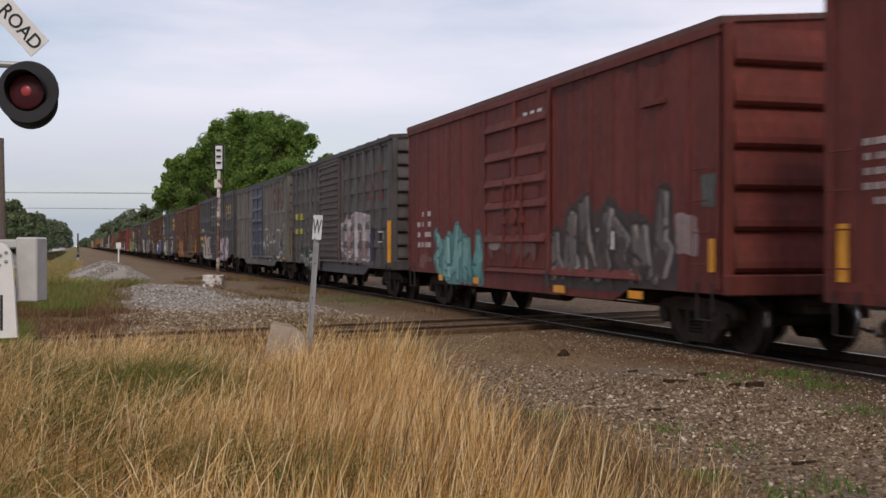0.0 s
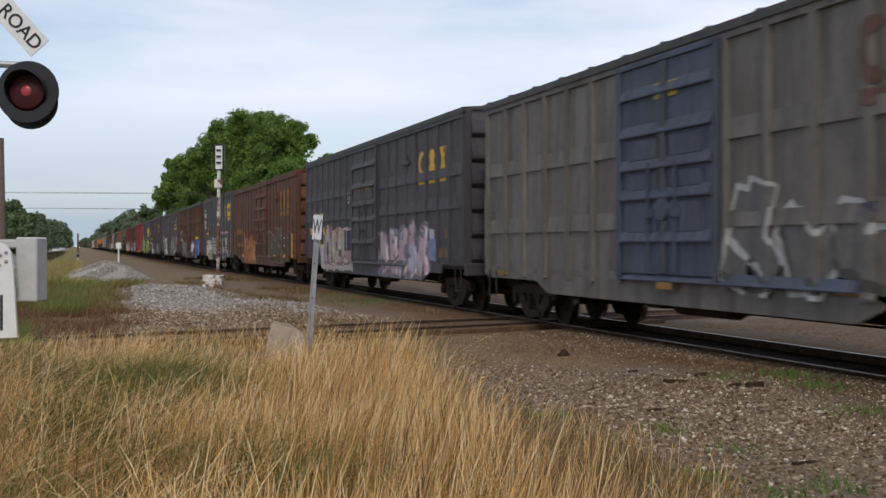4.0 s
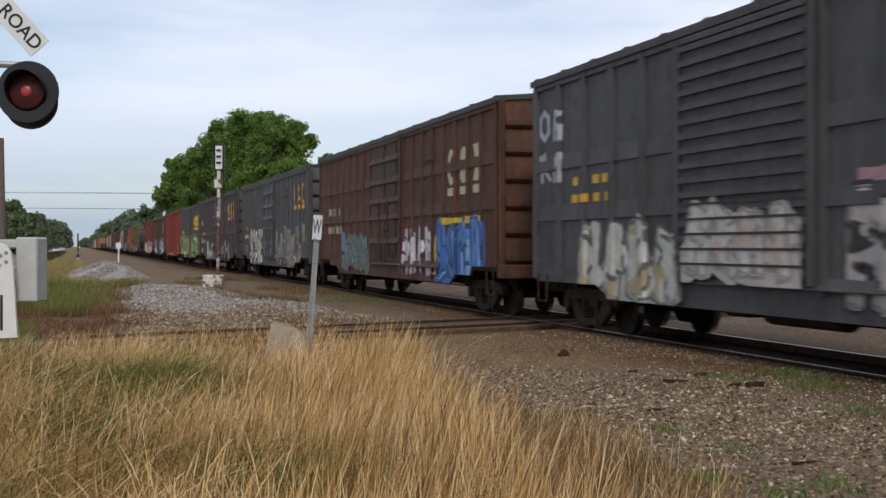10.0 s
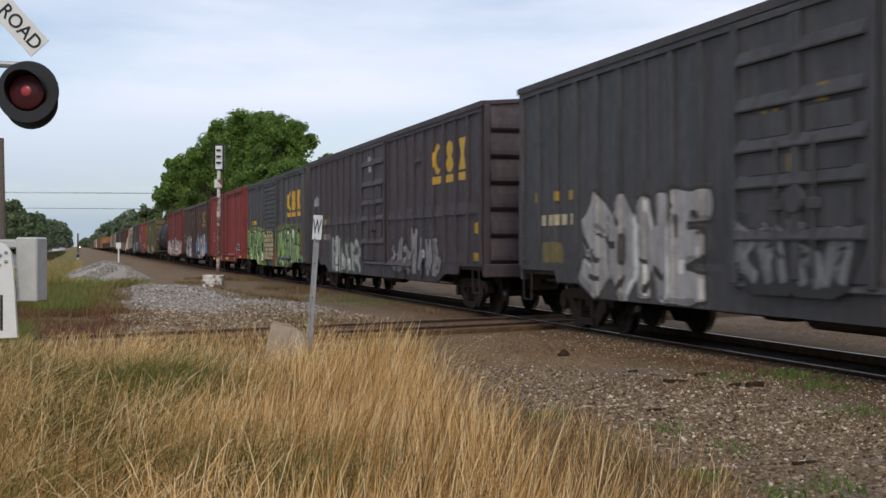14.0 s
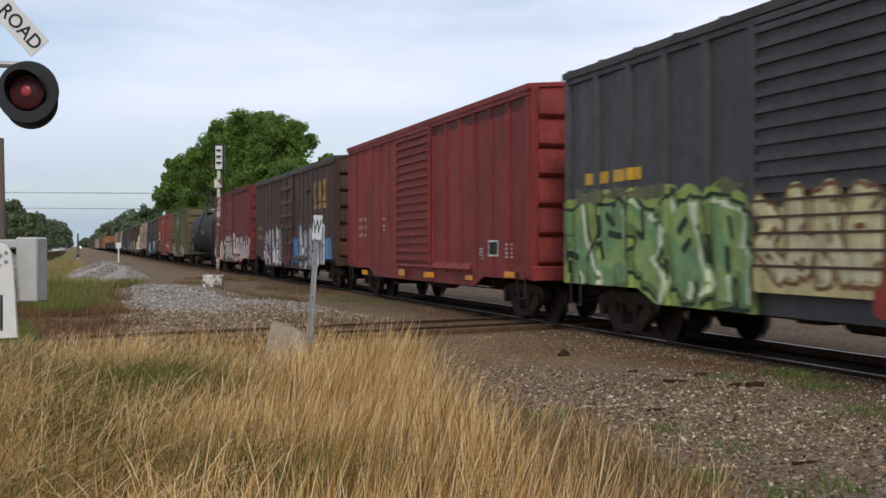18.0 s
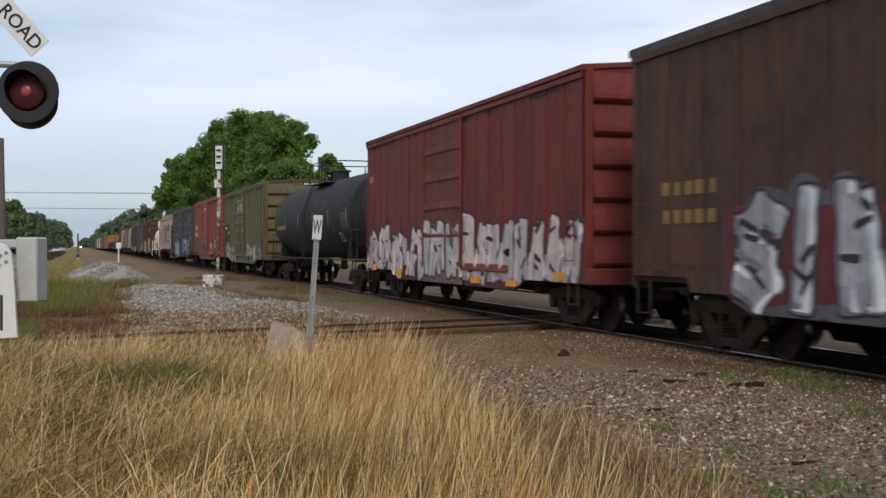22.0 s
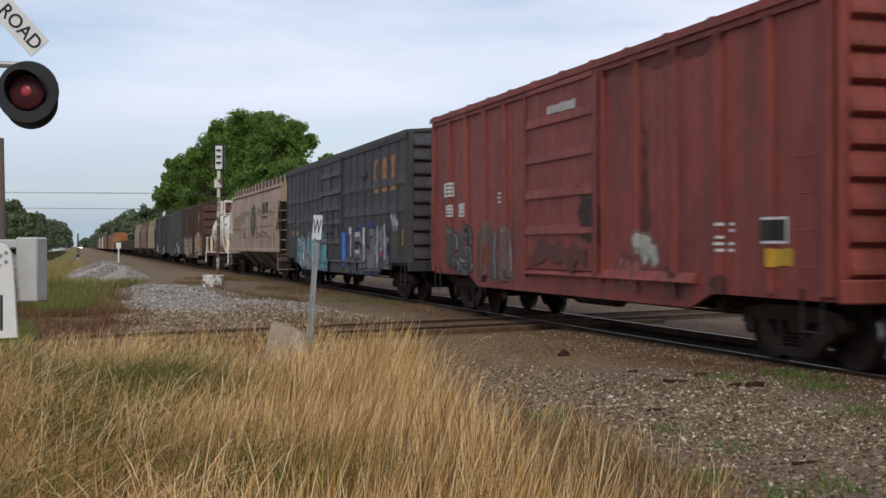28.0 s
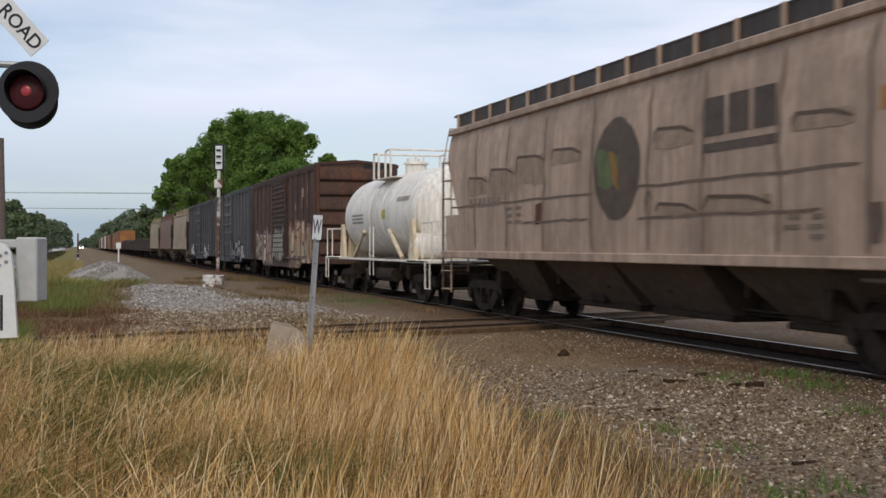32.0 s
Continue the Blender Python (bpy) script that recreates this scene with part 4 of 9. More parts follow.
GREEN_RUSTY = paint("rusty_olive_paint", (0.105, 0.105, 0.04), amount=0.6, rust=0.55, rust_col=(0.19, 0.08, 0.03), shift=27, blot=0.6, dusty=0.2)
DOOR_BROWN = paint("red_brown_door_paint", (0.1, 0.066, 0.06), amount=0.5, shift=28)
TANK_BLACK = paint("tank_black_paint", (0.013, 0.013, 0.0145), grime=(0.02, 0.018, 0.016), amount=0.3, rough=0.72, shift=16)
TANK_WHITE = paint("tank_white_paint", (0.85, 0.8, 0.71), grime=(0.42, 0.34, 0.25), amount=0.22, shift=17, blot=0.12, dusty=0.1)
TANK_CREAM = paint("cream_frame_paint", (0.75, 0.62, 0.42), grime=(0.3, 0.2, 0.12), amount=0.3, shift=34, blot=0.2)
BEIGE = paint("beige_hopper_paint", (0.475, 0.335, 0.24), grime=(0.22, 0.155, 0.11), amount=0.45, shift=18)
TAN = paint("tan_hopper_paint", (0.40, 0.31, 0.2), amount=0.35, shift=19)
PINK_TAN = paint("rust_pink_hopper_paint", (0.24, 0.13, 0.09), amount=0.4, shift=20)
ORANGE_P = paint("orange_paint", (0.42, 0.17, 0.05), amount=0.4, shift=21)
BLUE_DOOR = paint("blue_door_paint", (0.06, 0.075, 0.115), amount=0.5, shift=22)
GRIME_RED_ROOF = paint("rusty_roof", (0.13, 0.045, 0.035), amount=0.5, shift=23)
DARK_ROOF = paint("dark_roof", (0.06, 0.055, 0.052), amount=0.5, shift=24)
GONDOLA = paint("gondola_paint", (0.055, 0.045, 0.04), amount=0.5, rust=0.3, shift=25)

# the car ahead, maroon
car, sd = boxcar("dirty maroon steel boxcar with orange reflective strips", -0.14, 1.397, MAROON, eave=4.52, posts=7, post_d=0.03, post_w=0.1, belly=True)
yboxes(car, sd, [(14.9, 15.1, 1.1, 1.75)])
bars(car, sd, 14.0, 14.7, 1.9, 2.7, spray((0.4, 0.33, 0.31)), 5, 4, 3)

# maroon boxcar with teal graffiti
car, sd = boxcar("dirty maroon smooth-sided boxcar with teal graffiti", 1.618, 3.152, MAROON, eave=4.52, posts=8, post_d=0.022, post_w=0.09,
                 door=(5.85, 9.3), roof_mat=GRIME_RED_ROOF, roof_ribs=2, rack=1.9)
slabs(car, sd, 9.5, 13.1, 0.66, 2.05, (0.13, 0.33, 0.31), (0.06, 0.14, 0.14), 5, 11, two=(0.19, 0.38, 0.36), glint=(0.26, 0.46, 0.44), back=(0.11, 0.25, 0.24), slant=0.15, ragged=0.4, fat=0.18, rim=0.03, cover=0.7)
blotch(car, sd, 12.9, 14.3, 1.0, 1.35, (0.2, 0.1, 0.085), 14, rag=1.9)
blotch(car, sd, 6.2, 9.0, 1.3, 1.75, (0.17, 0.085, 0.07), 15, rag=1.9)
blotch(car, sd, 8.3, 9.0, 1.45, 1.65, (0.34, 0.26, 0.24), 17, rag=1.9)
yboxes(car, sd, [(9.75, 10.1, 0.7, 0.84), (12.3, 12.62, 0.7, 0.84)])
blotch(car, sd, 7.6, 8.7, 1.7, 2.3, (0.07, 0.05, 0.048), 16)
slabs(car, sd, 1.3, 5.9, 0.87, 2.35, (0.15, 0.13, 0.12), (0.05, 0.04, 0.038), 7, 12, two=(0.085, 0.065, 0.06), glint=(0.33, 0.3, 0.27), back=(0.068, 0.05, 0.047), gap=0.22, slant=0.35, ragged=0.4, cover=1.1)
bars(car, sd, 13.3, 14.5, 1.4, 2.4, spray((0.5, 0.42, 0.4)), 4, 4, 5)
bars(car, sd, 6.1, 7.2, 3.8, 4.05, M_WHITE, 2, 3, 6)
drips(car, sd, 0.1, 5.7, 4.36, 0.22, (0.085, 0.024, 0.02), 13)
blotch(car, sd, 0.1, 0.55, 2.0, 2.5, (0.1, 0.13, 0.12), 18)
placard(car, sd, 3.25, 3.9, 1.45, 1.8)
blotch(car, sd, 0.6, 1.25, 1.35, 1.95, (0.3, 0.22, 0.21), 19)
yboxes(car, sd, [(5.17, 5.67, 0.68, 0.81), (2.22, 2.71, 0.7, 0.82), (0.1, 0.3, 1.15, 1.6)])

# grey-brown ribbed boxcar
car, sd = boxcar("grimy grey-brown ribbed boxcar with corrugated door and pink graffiti", 3.34, 4.871, GREY_BROWN, eave=4.5, posts=7, post_d=0.08,
                 door=(6.25, 9.45), door_kind="louver", door_mat=DOOR_BROWN, seams=(1.45, 2.0, 2.55, 3.1, 3.6), end_ribs=9, roof_mat=DARK_ROOF)
slabs(car, sd, 2.3, 6.05, 1.05, 2.55, (0.38, 0.34, 0.36), (0.47, 0.43, 0.43), 3, 21, two=(0.26, 0.17, 0.18), glint=(0.5, 0.47, 0.47), back=(0.16, 0.13, 0.15), slant=0.1, ragged=0.15, shapes=("ring", "tee", "comb"), fat=0.19, rim=0.06)
blotch(car, sd, 1.9, 3.2, 1.0, 2.1, (0.055, 0.05, 0.075), 25)
blotch(car, sd, 9.2, 9.5, 1.9, 2.3, (0.5, 0.5, 0.48), 28)
blotch(car, sd, 9.5, 10.1, 1.3, 1.9, (0.2, 0.1, 0.03), 29)
slabs(car, sd, 9.7, 13.8, 0.66, 1.7, (0.25, 0.27, 0.25), (0.06, 0.07, 0.07), 5, 22, two=(0.14, 0.15, 0.15), gap=0.2, slant=0.25, ragged=0.4)
bars(car, sd, 12.7, 14.5, 2.35, 2.85, spray((0.42, 0.42, 0.06)), 1, 2, 23)
bars(car, sd, 12.7, 14.5, 1.85, 2.25, spray((0.42, 0.42, 0.06)), 1, 4, 26)
blotch(car, sd, 10.6, 11.3, 1.7, 2.15, (0.045, 0.055, 0.13), 27)
yboxes(car, sd, [(12.48, 12.66, 1.47, 2.0), (10.2, 10.38, 1.47, 1.94), (15.1, 15.25, 1.1, 2.1)], spray((0.42, 0.24, 0.05)))
logo(car, sd, 0.85, 3.75, 2.85, 3.9, spray((0.15, 0.07, 0.058)), 0.0)
placard(car, sd, 0.93, 1.43, 1.6, 1.92)
yboxes(car, sd, [(0.02, 0.11, 1.05, 2.2)])

# grey boxcar with blue door
car, sd = boxcar("weathered grey boxcar with dark blue door and white outline graffiti", 5.015, 6.557, GREY, eave=4.42, posts=7, post_d=0.055,
                 door=(6.1, 9.0), door_mat=BLUE_DOOR, seams=(1.75, 2.9), end_ribs=9, roof_mat=DARK_ROOF)
logo(car, sd, 0.85, 3.25, 3.05, 4.1, spray((0.13, 0.075, 0.06)))
slabs(car, sd, 0.4, 5.9, 0.98, 2.35, (0.15, 0.14, 0.128), (0.42, 0.42, 0.4), 5, 31, shine=0.0, rim=0.07, fat=0.24, cover=0.5, two=(0.13, 0.125, 0.12), glint=(0.17, 0.16, 0.145), back=(0.14, 0.13, 0.12), gap=0.2, slant=0.3, ragged=0.4)
placard(car, sd, 0.93, 1.43, 1.48, 1.8)
yboxes(car, sd, [(0.16, 0.8, 0.94, 1.04)])
yboxes(car, sd, [(14.2, 14.7, 0.92, 1.02), (7.24, 7.7, 0.88, 0.98), (3.16, 3.6, 0.95, 1.04)], spray((0.3, 0.17, 0.05)))
blotch(car, sd, 1.0, 5.6, 0.9, 1.3, (0.1, 0.09, 0.08), 32)
bars(car, sd, 7.1, 7.9, 3.6, 3.9, spray((0.4, 0.34, 0.05)), 2, 2, 33)
blotch(car, sd, 2.2, 3.6, 1.1, 2.0, (0.075, 0.075, 0.1), 34)

# long dark boxcar, pink graffiti
car, sd = boxcar("long dark blue-grey boxcar with yellow emblem and pink graffiti", 6.7, 8.57, DARK_BLUE, rack=4.75, roof_ribs=2, eave=4.55, posts=9, post_d=0.04, post_w=0.13,
                 door=(7.8, 10.8), seams=(2.35, 3.1), roof_mat=DARK_ROOF)
logo(car, sd, 1.29, 3.67, 3.05, 3.95, M_YELLOW)
slabs(car, sd, 2.7, 7.5, 0.68, 2.1, (0.5, 0.35, 0.39), (0.16, 0.15, 0.17), 5, 41, two=(0.44, 0.42, 0.5), glint=(0.6, 0.56, 0.58), back=(0.2, 0.21, 0.25), slant=0.3, fat=0.22, cover=0.8)
blotch(car, sd, 2.2, 2.85, 1.15, 1.65, (0.2, 0.25, 0.38), 47)
blotch(car, sd, 11.0, 15.8, 0.68, 1.25, (0.42, 0.4, 0.36), 48)
blotch(car, sd, 11.1, 15.4, 1.1, 1.65, (0.44, 0.3, 0.23), 49, rag=1.2)
blotch(car, sd, 11.2, 15.2, 1.5, 2.12, (0.36, 0.2, 0.21), 50, rag=1.0)
slabs(car, sd, 11.2, 15.3, 0.85, 2.1, (0.37, 0.25, 0.23), (0.5, 0.45, 0.44), 4, 42, cover=0.0, two=(0.4, 0.36, 0.29), glint=(0.5, 0.42, 0.4), shapes=("arch", "stem", "comb", "stem"), fat=0.24, rim=0.03, slant=0.05, shine=0.5)
blotch(car, sd, 10.9, 12.0, 1.35, 2.0, (0.035, 0.035, 0.09), 52, sharp=True, lift=0.015)
for k, (a_, z_) in enumerate(((14.6, 1.2), (14.0, 1.05), (13.3, 1.35), (12.6, 1.1), (12.0, 1.0), (14.2, 1.75), (12.9, 1.8))):
    blotch(car, sd, a_, a_ + 0.16, z_, z_ + 0.28, (0.12, 0.1, 0.09), 53 + k, lift=0.015)
blotch(car, sd, 15.2, 16.3, 0.85, 1.75, (0.42, 0.41, 0.42), 51, rag=1.6)
blotch(car, sd, 9.8, 10.5, 2.92, 3.22, (0.2, 0.13, 0.03), 7)
placard(car, sd, 11.45, 11.75, 2.85, 3.2)
bars(car, sd, 9.5, 10.0, 2.85, 3.0, spray((0.28, 0.18, 0.05)), 1, 2, 8)
blotch(car, sd, 9.2, 9.42, 2.1799999999999997, 2.42, (0.3, 0.19, 0.05), 9)
bars(car, sd, 15.5, 17.4, 2.3, 2.75, spray((0.46, 0.4, 0.22)), 1, 4, 43)
bars(car, sd, 15.2, 18.0, 1.75, 2.25, M_YELLOW, 1, 5, 39)
bars(car, sd, 16.0, 17.4, 1.35, 1.75, M_YELLOW, 1, 3, 40)
bars(car, sd, 1.22, 1.97, 1.1, 2.0, spray((0.2, 0.12, 0.05)), 2, 2, 44)
blotch(car, sd, 2.29, 2.69, 1.61, 1.91, (0.5, 0.5, 0.52), 45)
blotch(car, sd, 8.56, 9.15, 2.95, 3.29, (0.3, 0.2, 0.03), 46)

# long rusty boxcar
car, sd = boxcar("long rust-brown boxcar with faded orange emblem and dull graffiti", 8.76, 10.70, RUST, rack=4.75, roof_ribs=2, eave=4.45, posts=10, post_d=0.028, post_w=0.1,
                 door=(7.5, 10.6), roof_mat=RUST, end_ribs=6)
yboxes(car, sd, [(15.2, 15.75, 0.95, 1.07)])
blotch(car, sd, 0.2, 1.2, 1.0, 3.6, (0.115, 0.05, 0.026), 57, rag=2.0)
for k in range(3):
    blotch(car, sd, 1.65 + 0.84 * k, 2.35 + 0.84 * k, 2.5, 4.15 - 0.1 * k, (0.09, 0.055, 0.034), 48 + 12 * k, rag=1.6)
logo(car, sd, 1.75, 4.02, 2.8, 3.95, spray((0.36, 0.17, 0.03)), 0.05)
slabs(car, sd, 11.1, 15.1, 0.66, 2.1, (0.37, 0.16, 0.06), (0.24, 0.09, 0.03), 5, 51, cover=1.1, two=(0.42, 0.21, 0.095), glint=(0.46, 0.26, 0.13), back=(0.33, 0.13, 0.045), slant=0.25, ragged=0.4)
blotch(car, sd, 15.5, 18.2, 1.0, 2.6, (0.085, 0.045, 0.027), 54, rag=1.6)
bars(car, sd, 15.7, 18.0, 1.95, 2.5, spray((0.3, 0.14, 0.035)), 1, 5, 55)
bars(car, sd, 15.7, 18.0, 1.3, 1.8, spray((0.3, 0.14, 0.035)), 1, 6, 56)
blotch(car, sd, 15.0, 15.3, 1.0, 2.2, (0.3, 0.14, 0.03), 59)
blotch(car, sd, 18.7, 18.95, 1.0, 2.3, (0.3, 0.14, 0.03), 60)
slabs(car, sd, 3.3, 7.4, 0.8, 2.3, (0.1, 0.08, 0.055), (0.27, 0.18, 0.1), 4, 52, two=(0.07, 0.055, 0.04), back=(0.05, 0.03, 0.02), slant=0.12, gap=0.1, shine=0.0, fat=0.2, rim=0.05, shapes=("ring", "claw", "cleft", "spur"), cover=0.55)
slabs(car, sd, 0.2, 2.4, 0.9, 2.35, (0.1, 0.055, 0.036), (0.2, 0.13, 0.085), 2, 53, shine=0.0, rim=0.035, fat=0.17, cover=0.0, shapes=("ring", "cup"))
yboxes(car, sd, [(0.25, 0.4, 1.0, 2.0)], spray((0.3, 0.17, 0.03)))
yboxes(car, sd, [(5.14, 5.64, 1.02, 1.13), (2.62, 3.1, 1.03, 1.15), (0.78, 0.98, 1.04, 2.0)])
placard(car, sd, 2.62, 3.1, 1.5, 1.85)

# charcoal boxcar, corrugated door
car, sd = boxcar("charcoal grey boxcar with corrugated door, yellow emblem and white graffiti", 10.79, 12.29, CHARCOAL, eave=4.54, posts=6, post_d=0.06,
                 door=(6.25, 9.4), door_kind="louver", seams=(1.95, 2.85), end_ribs=9, roof_mat=DARK_ROOF)
logo(car, sd, 0.74, 3.32, 2.98, 4.05, M_YELLOW)
slabs(car, sd, 9.45, 12.9, 0.62, 1.95, (0.5, 0.5, 0.45), (0.14, 0.14, 0.13), 4, 61, two=(0.42, 0.36, 0.22), glint=(0.6, 0.6, 0.57), back=(0.4, 0.4, 0.37), slant=0.2)
slabs(car, sd, 6.5, 9.1, 1.1, 2.2, (0.52, 0.5, 0.47), (0.3, 0.27, 0.24), 4, 62, two=(0.5, 0.42, 0.36), glint=(0.62, 0.6, 0.57), back=(0.45, 0.42, 0.38), ragged=0.4)
rib_shades(car, sd, 1.1, 2.2, 4.54)
slabs(car, sd, 2.0, 5.8, 0.72, 2.2, (0.42, 0.38, 0.36), (0.05, 0.045, 0.045), 4, 63, two=(0.05, 0.045, 0.045), glint=(0.5, 0.45, 0.42), back=(0.1, 0.09, 0.085), gap=0.18)
blotch(car, sd, 1.9, 5.5, 2.2, 2.36, (0.4, 0.25, 0.26), 64)
for k, z_ in enumerate((3.35, 2.6)):
    slabs(car, sd, 13.6, 14.8, z_, z_ + 0.68, (0.42, 0.44, 0.47), (0.3, 0.3, 0.32), 2, 65 + 2 * k, shapes=("ring", "claw") if k == 0 else ("spur", "cleft"), fat=0.1, rim=0.0, shine=0.0, cover=0.0)
bars(car, sd, 11.7, 13.4, 2.15, 2.75, M_YELLOW, 2, 4, 66)
yboxes(car, sd, [(0.35, 0.54, 1.13, 2.0)])

# brown boxcar, blue graffiti
car, sd = boxcar("long brown boxcar with cream emblem and bright blue-yellow graffiti", 12.49, 14.32, BROWN, rack=4.75, eave=4.52, posts=9, post_d=0.05, post_w=0.14,
                 door=(7.3, 10.6), door_mat=DARK_BROWN, seams=(2.25, 3.2), end_ribs=6, roof_mat=DARK_ROOF)
logo(car, sd, 0.96, 3.42, 2.68, 3.85, M_CREAM)
slabs(car, sd, 0.9, 4.3, 0.72, 2.08, (0.1, 0.24, 0.52), (0.04, 0.08, 0.22), 4, 71, two=(0.07, 0.16, 0.46), glint=(0.26, 0.42, 0.62), back=(0.08, 0.18, 0.44), slant=0.1, shapes=("blade", "bar", "arch", "stem"), fat=0.25, cover=1.0)
blotch(car, sd, 7.6, 10.3, 3.2, 4.2, (0.062, 0.05, 0.032), 78, rag=0.6)
blotch(car, sd, 0.95, 3.9, 2.0, 2.16, (0.6, 0.45, 0.05), 72)
graffiti(car, sd, 4.0, 4.5, 0.76, 2.0, (0.6, 0.45, 0.05), n=1, seed=75, line=True)
blotch(car, sd, 6.7, 7.3, 1.5, 2.15, (0.16, 0.04, 0.05), 77)
slabs(car, sd, 4.6, 7.3, 0.75, 2.05, (0.6, 0.57, 0.58), (0.13, 0.06, 0.07), 4, 73, glint=(0.72, 0.72, 0.72), gap=0.2)
blotch(car, sd, 10.9, 14.7, 0.68, 1.25, (0.15, 0.19, 0.165), 74, rag=1.4)
slabs(car, sd, 11.2, 14.3, 0.9, 1.9, (0.2, 0.27, 0.28), (0.1, 0.085, 0.07), 5, 70, two=(0.15, 0.19, 0.17), glint=(0.27, 0.36, 0.4), back=(0.15, 0.18, 0.16), slant=0.1, fat=0.19, rim=0.03, cover=0.7)
blotch(car, sd, 14.2, 14.8, 1.2, 2.05, (0.14, 0.23, 0.32), 69, rag=1.2)
bars(car, sd, 14.9, 16.9, 2.35, 2.85, spray((0.36, 0.3, 0.22)), 1, 5, 76)
bars(car, sd, 14.7, 16.9, 1.75, 2.25, spray((0.36, 0.3, 0.22)), 1, 6, 68)
for k, (a_, z_, w_, h_) in enumerate(((7.5, 2.6, 2.6, 0.5), (8.6, 1.9, 1.5, 0.6), (7.6, 1.2, 2.3, 0.55), (9.5, 2.2, 0.9, 0.9))):
    blotch(car, sd, a_, a_ + w_, z_, z_ + h_, (0.04, 0.026, 0.02), 60 + k, rag=1.9)
blotch(car, sd, 8.0, 8.5, 1.75, 2.3, (0.09, 0.11, 0.17), 66, rag=1.4)
blotch(car, sd, 9.6, 9.9, 3.1, 3.35, (0.1, 0.11, 0.15), 67, rag=1.4)

# dark boxcar, silver graffiti
car, sd = boxcar("long dark grey boxcar with yellow emblem and grey-silver graffiti", 14.53, 16.36, CHARCOAL, rack=4.75, roof_ribs=2, eave=4.5, posts=10, post_d=0.045, post_w=0.13,
                 door=(7.75, 10.5), end_ribs=6, roof_mat=DARK_ROOF)
logo(car, sd, 0.78, 3.06, 2.95, 4.0, M_YELLOW)
slabs(car, sd, 11.3, 15.4, 0.64, 2.35, (0.42, 0.4, 0.38), (0.06, 0.055, 0.05), 4, 81, two=(0.36, 0.34, 0.32), glint=(0.72, 0.7, 0.66), back=(0.1, 0.095, 0.09), shapes=("bolt", "ring", "zig", "comb"), fat=0.21, ragged=0.08)
slabs(car, sd, 1.6, 7.6, 0.66, 2.5, (0.27, 0.255, 0.235), (0.17, 0.16, 0.15), 6, 82, two=(0.2, 0.19, 0.175), glint=(0.44, 0.42, 0.39), back=(0.11, 0.1, 0.095), gap=0.1, slant=0.2, ragged=0.35, shapes=("blade", "shard", "claw", "fin", "spur", "blade"), fat=0.23, rim=0.03)
slabs(car, sd, 0.75, 1.35, 1.9, 2.45, (0.36, 0.36, 0.36), (0.2, 0.2, 0.2), 1, 89, shapes=("knot",), rim=0.02)
blotch(car, sd, 0.3, 1.6, 1.0, 1.65, (0.13, 0.135, 0.115), 90)
placard(car, sd, 2.05, 2.5, 1.3, 1.6)
graffiti(car, sd, 8.0, 10.6, 1.0, 1.9, (0.2, 0.2, 0.2), (0.05, 0.05, 0.05), n=3, seed=83)
blotch(car, sd, 0.7, 1.25, 1.66, 1.9, (0.6, 0.36, 0.04), 84)
blotch(car, sd, 0.19, 0.49, 1.6, 1.92, (0.55, 0.17, 0.06), 85)
bars(car, sd, 15.7, 17.6, 2.2, 2.55, spray((0.4, 0.27, 0.06)), 1, 6, 86)
bars(car, sd, 15.7, 17.6, 1.75, 2.15, M_CREAM, 1, 6, 87)
blotch(car, sd, 16.2, 17.2, 1.2, 1.6, (0.2, 0.16, 0.07), 88)
bars(car, sd, 8.1, 8.85, 2.95, 3.4, spray((0.3, 0.19, 0.05)), 3, 2, 7)
bars(car, sd, 9.45, 9.95, 3.0500000000000003, 3.2, spray((0.28, 0.18, 0.05)), 1, 2, 8)
blotch(car, sd, 9.15, 9.370000000000001, 2.38, 2.62, (0.3, 0.19, 0.05), 9)
yboxes(car, sd, [(6.9, 7.4, 1.0, 1.12), (4.3, 4.8, 0.98, 1.1), (2.6, 3.1, 1.0, 1.12)])

# purple-black boxcar
car, sd = boxcar("long purplish black boxcar with yellow emblem and white graffiti", 16.58, 18.5, PURPLE, rack=4.75, roof_ribs=2, eave=4.54, posts=10, post_d=0.05, post_w=0.13,
                 door=(8.0, 10.7), seams=(2.2,), end_ribs=6, roof_mat=PURPLE)
logo(car, sd, 1.05, 3.57, 3.0, 4.05, M_YELLOW)
graffiti(car, sd, 11.1, 15.4, 0.64, 2.05, (0.4, 0.4, 0.38), (0.08, 0.1, 0.08), n=5, seed=91)
graffiti(car, sd, 3.0, 7.6, 0.74, 2.0, (0.26, 0.25, 0.25), (0.05, 0.045, 0.05), n=6, seed=92)
blotch(car, sd, 0.23, 0.62, 1.75, 2.05, (0.6, 0.38, 0.03), 93)
blotch(car, sd, 0.23, 0.62, 1.17, 1.36, (0.6, 0.38, 0.03), 94)
blotch(car, sd, 9.2, 9.9, 3.55, 4.1, (0.4, 0.4, 0.4), 95)
bars(car, sd, 8.35, 9.1, 2.95, 3.4, spray((0.3, 0.19, 0.05)), 3, 2, 7)
bars(car, sd, 9.7, 10.2, 3.0500000000000003, 3.2, spray((0.28, 0.18, 0.05)), 1, 2, 8)
blotch(car, sd, 9.4, 9.620000000000001, 2.38, 2.62, (0.3, 0.19, 0.05), 9)
bars(car, sd, 15.6, 17.4, 2.1, 2.5, spray((0.36, 0.24, 0.06)), 1, 6, 96)
blotch(car, sd, 17.85, 18.15, 1.7, 2.05, (0.55, 0.34, 0.03), 98)
blotch(car, sd, 17.85, 18.15, 1.1, 1.4, (0.55, 0.34, 0.03), 99)
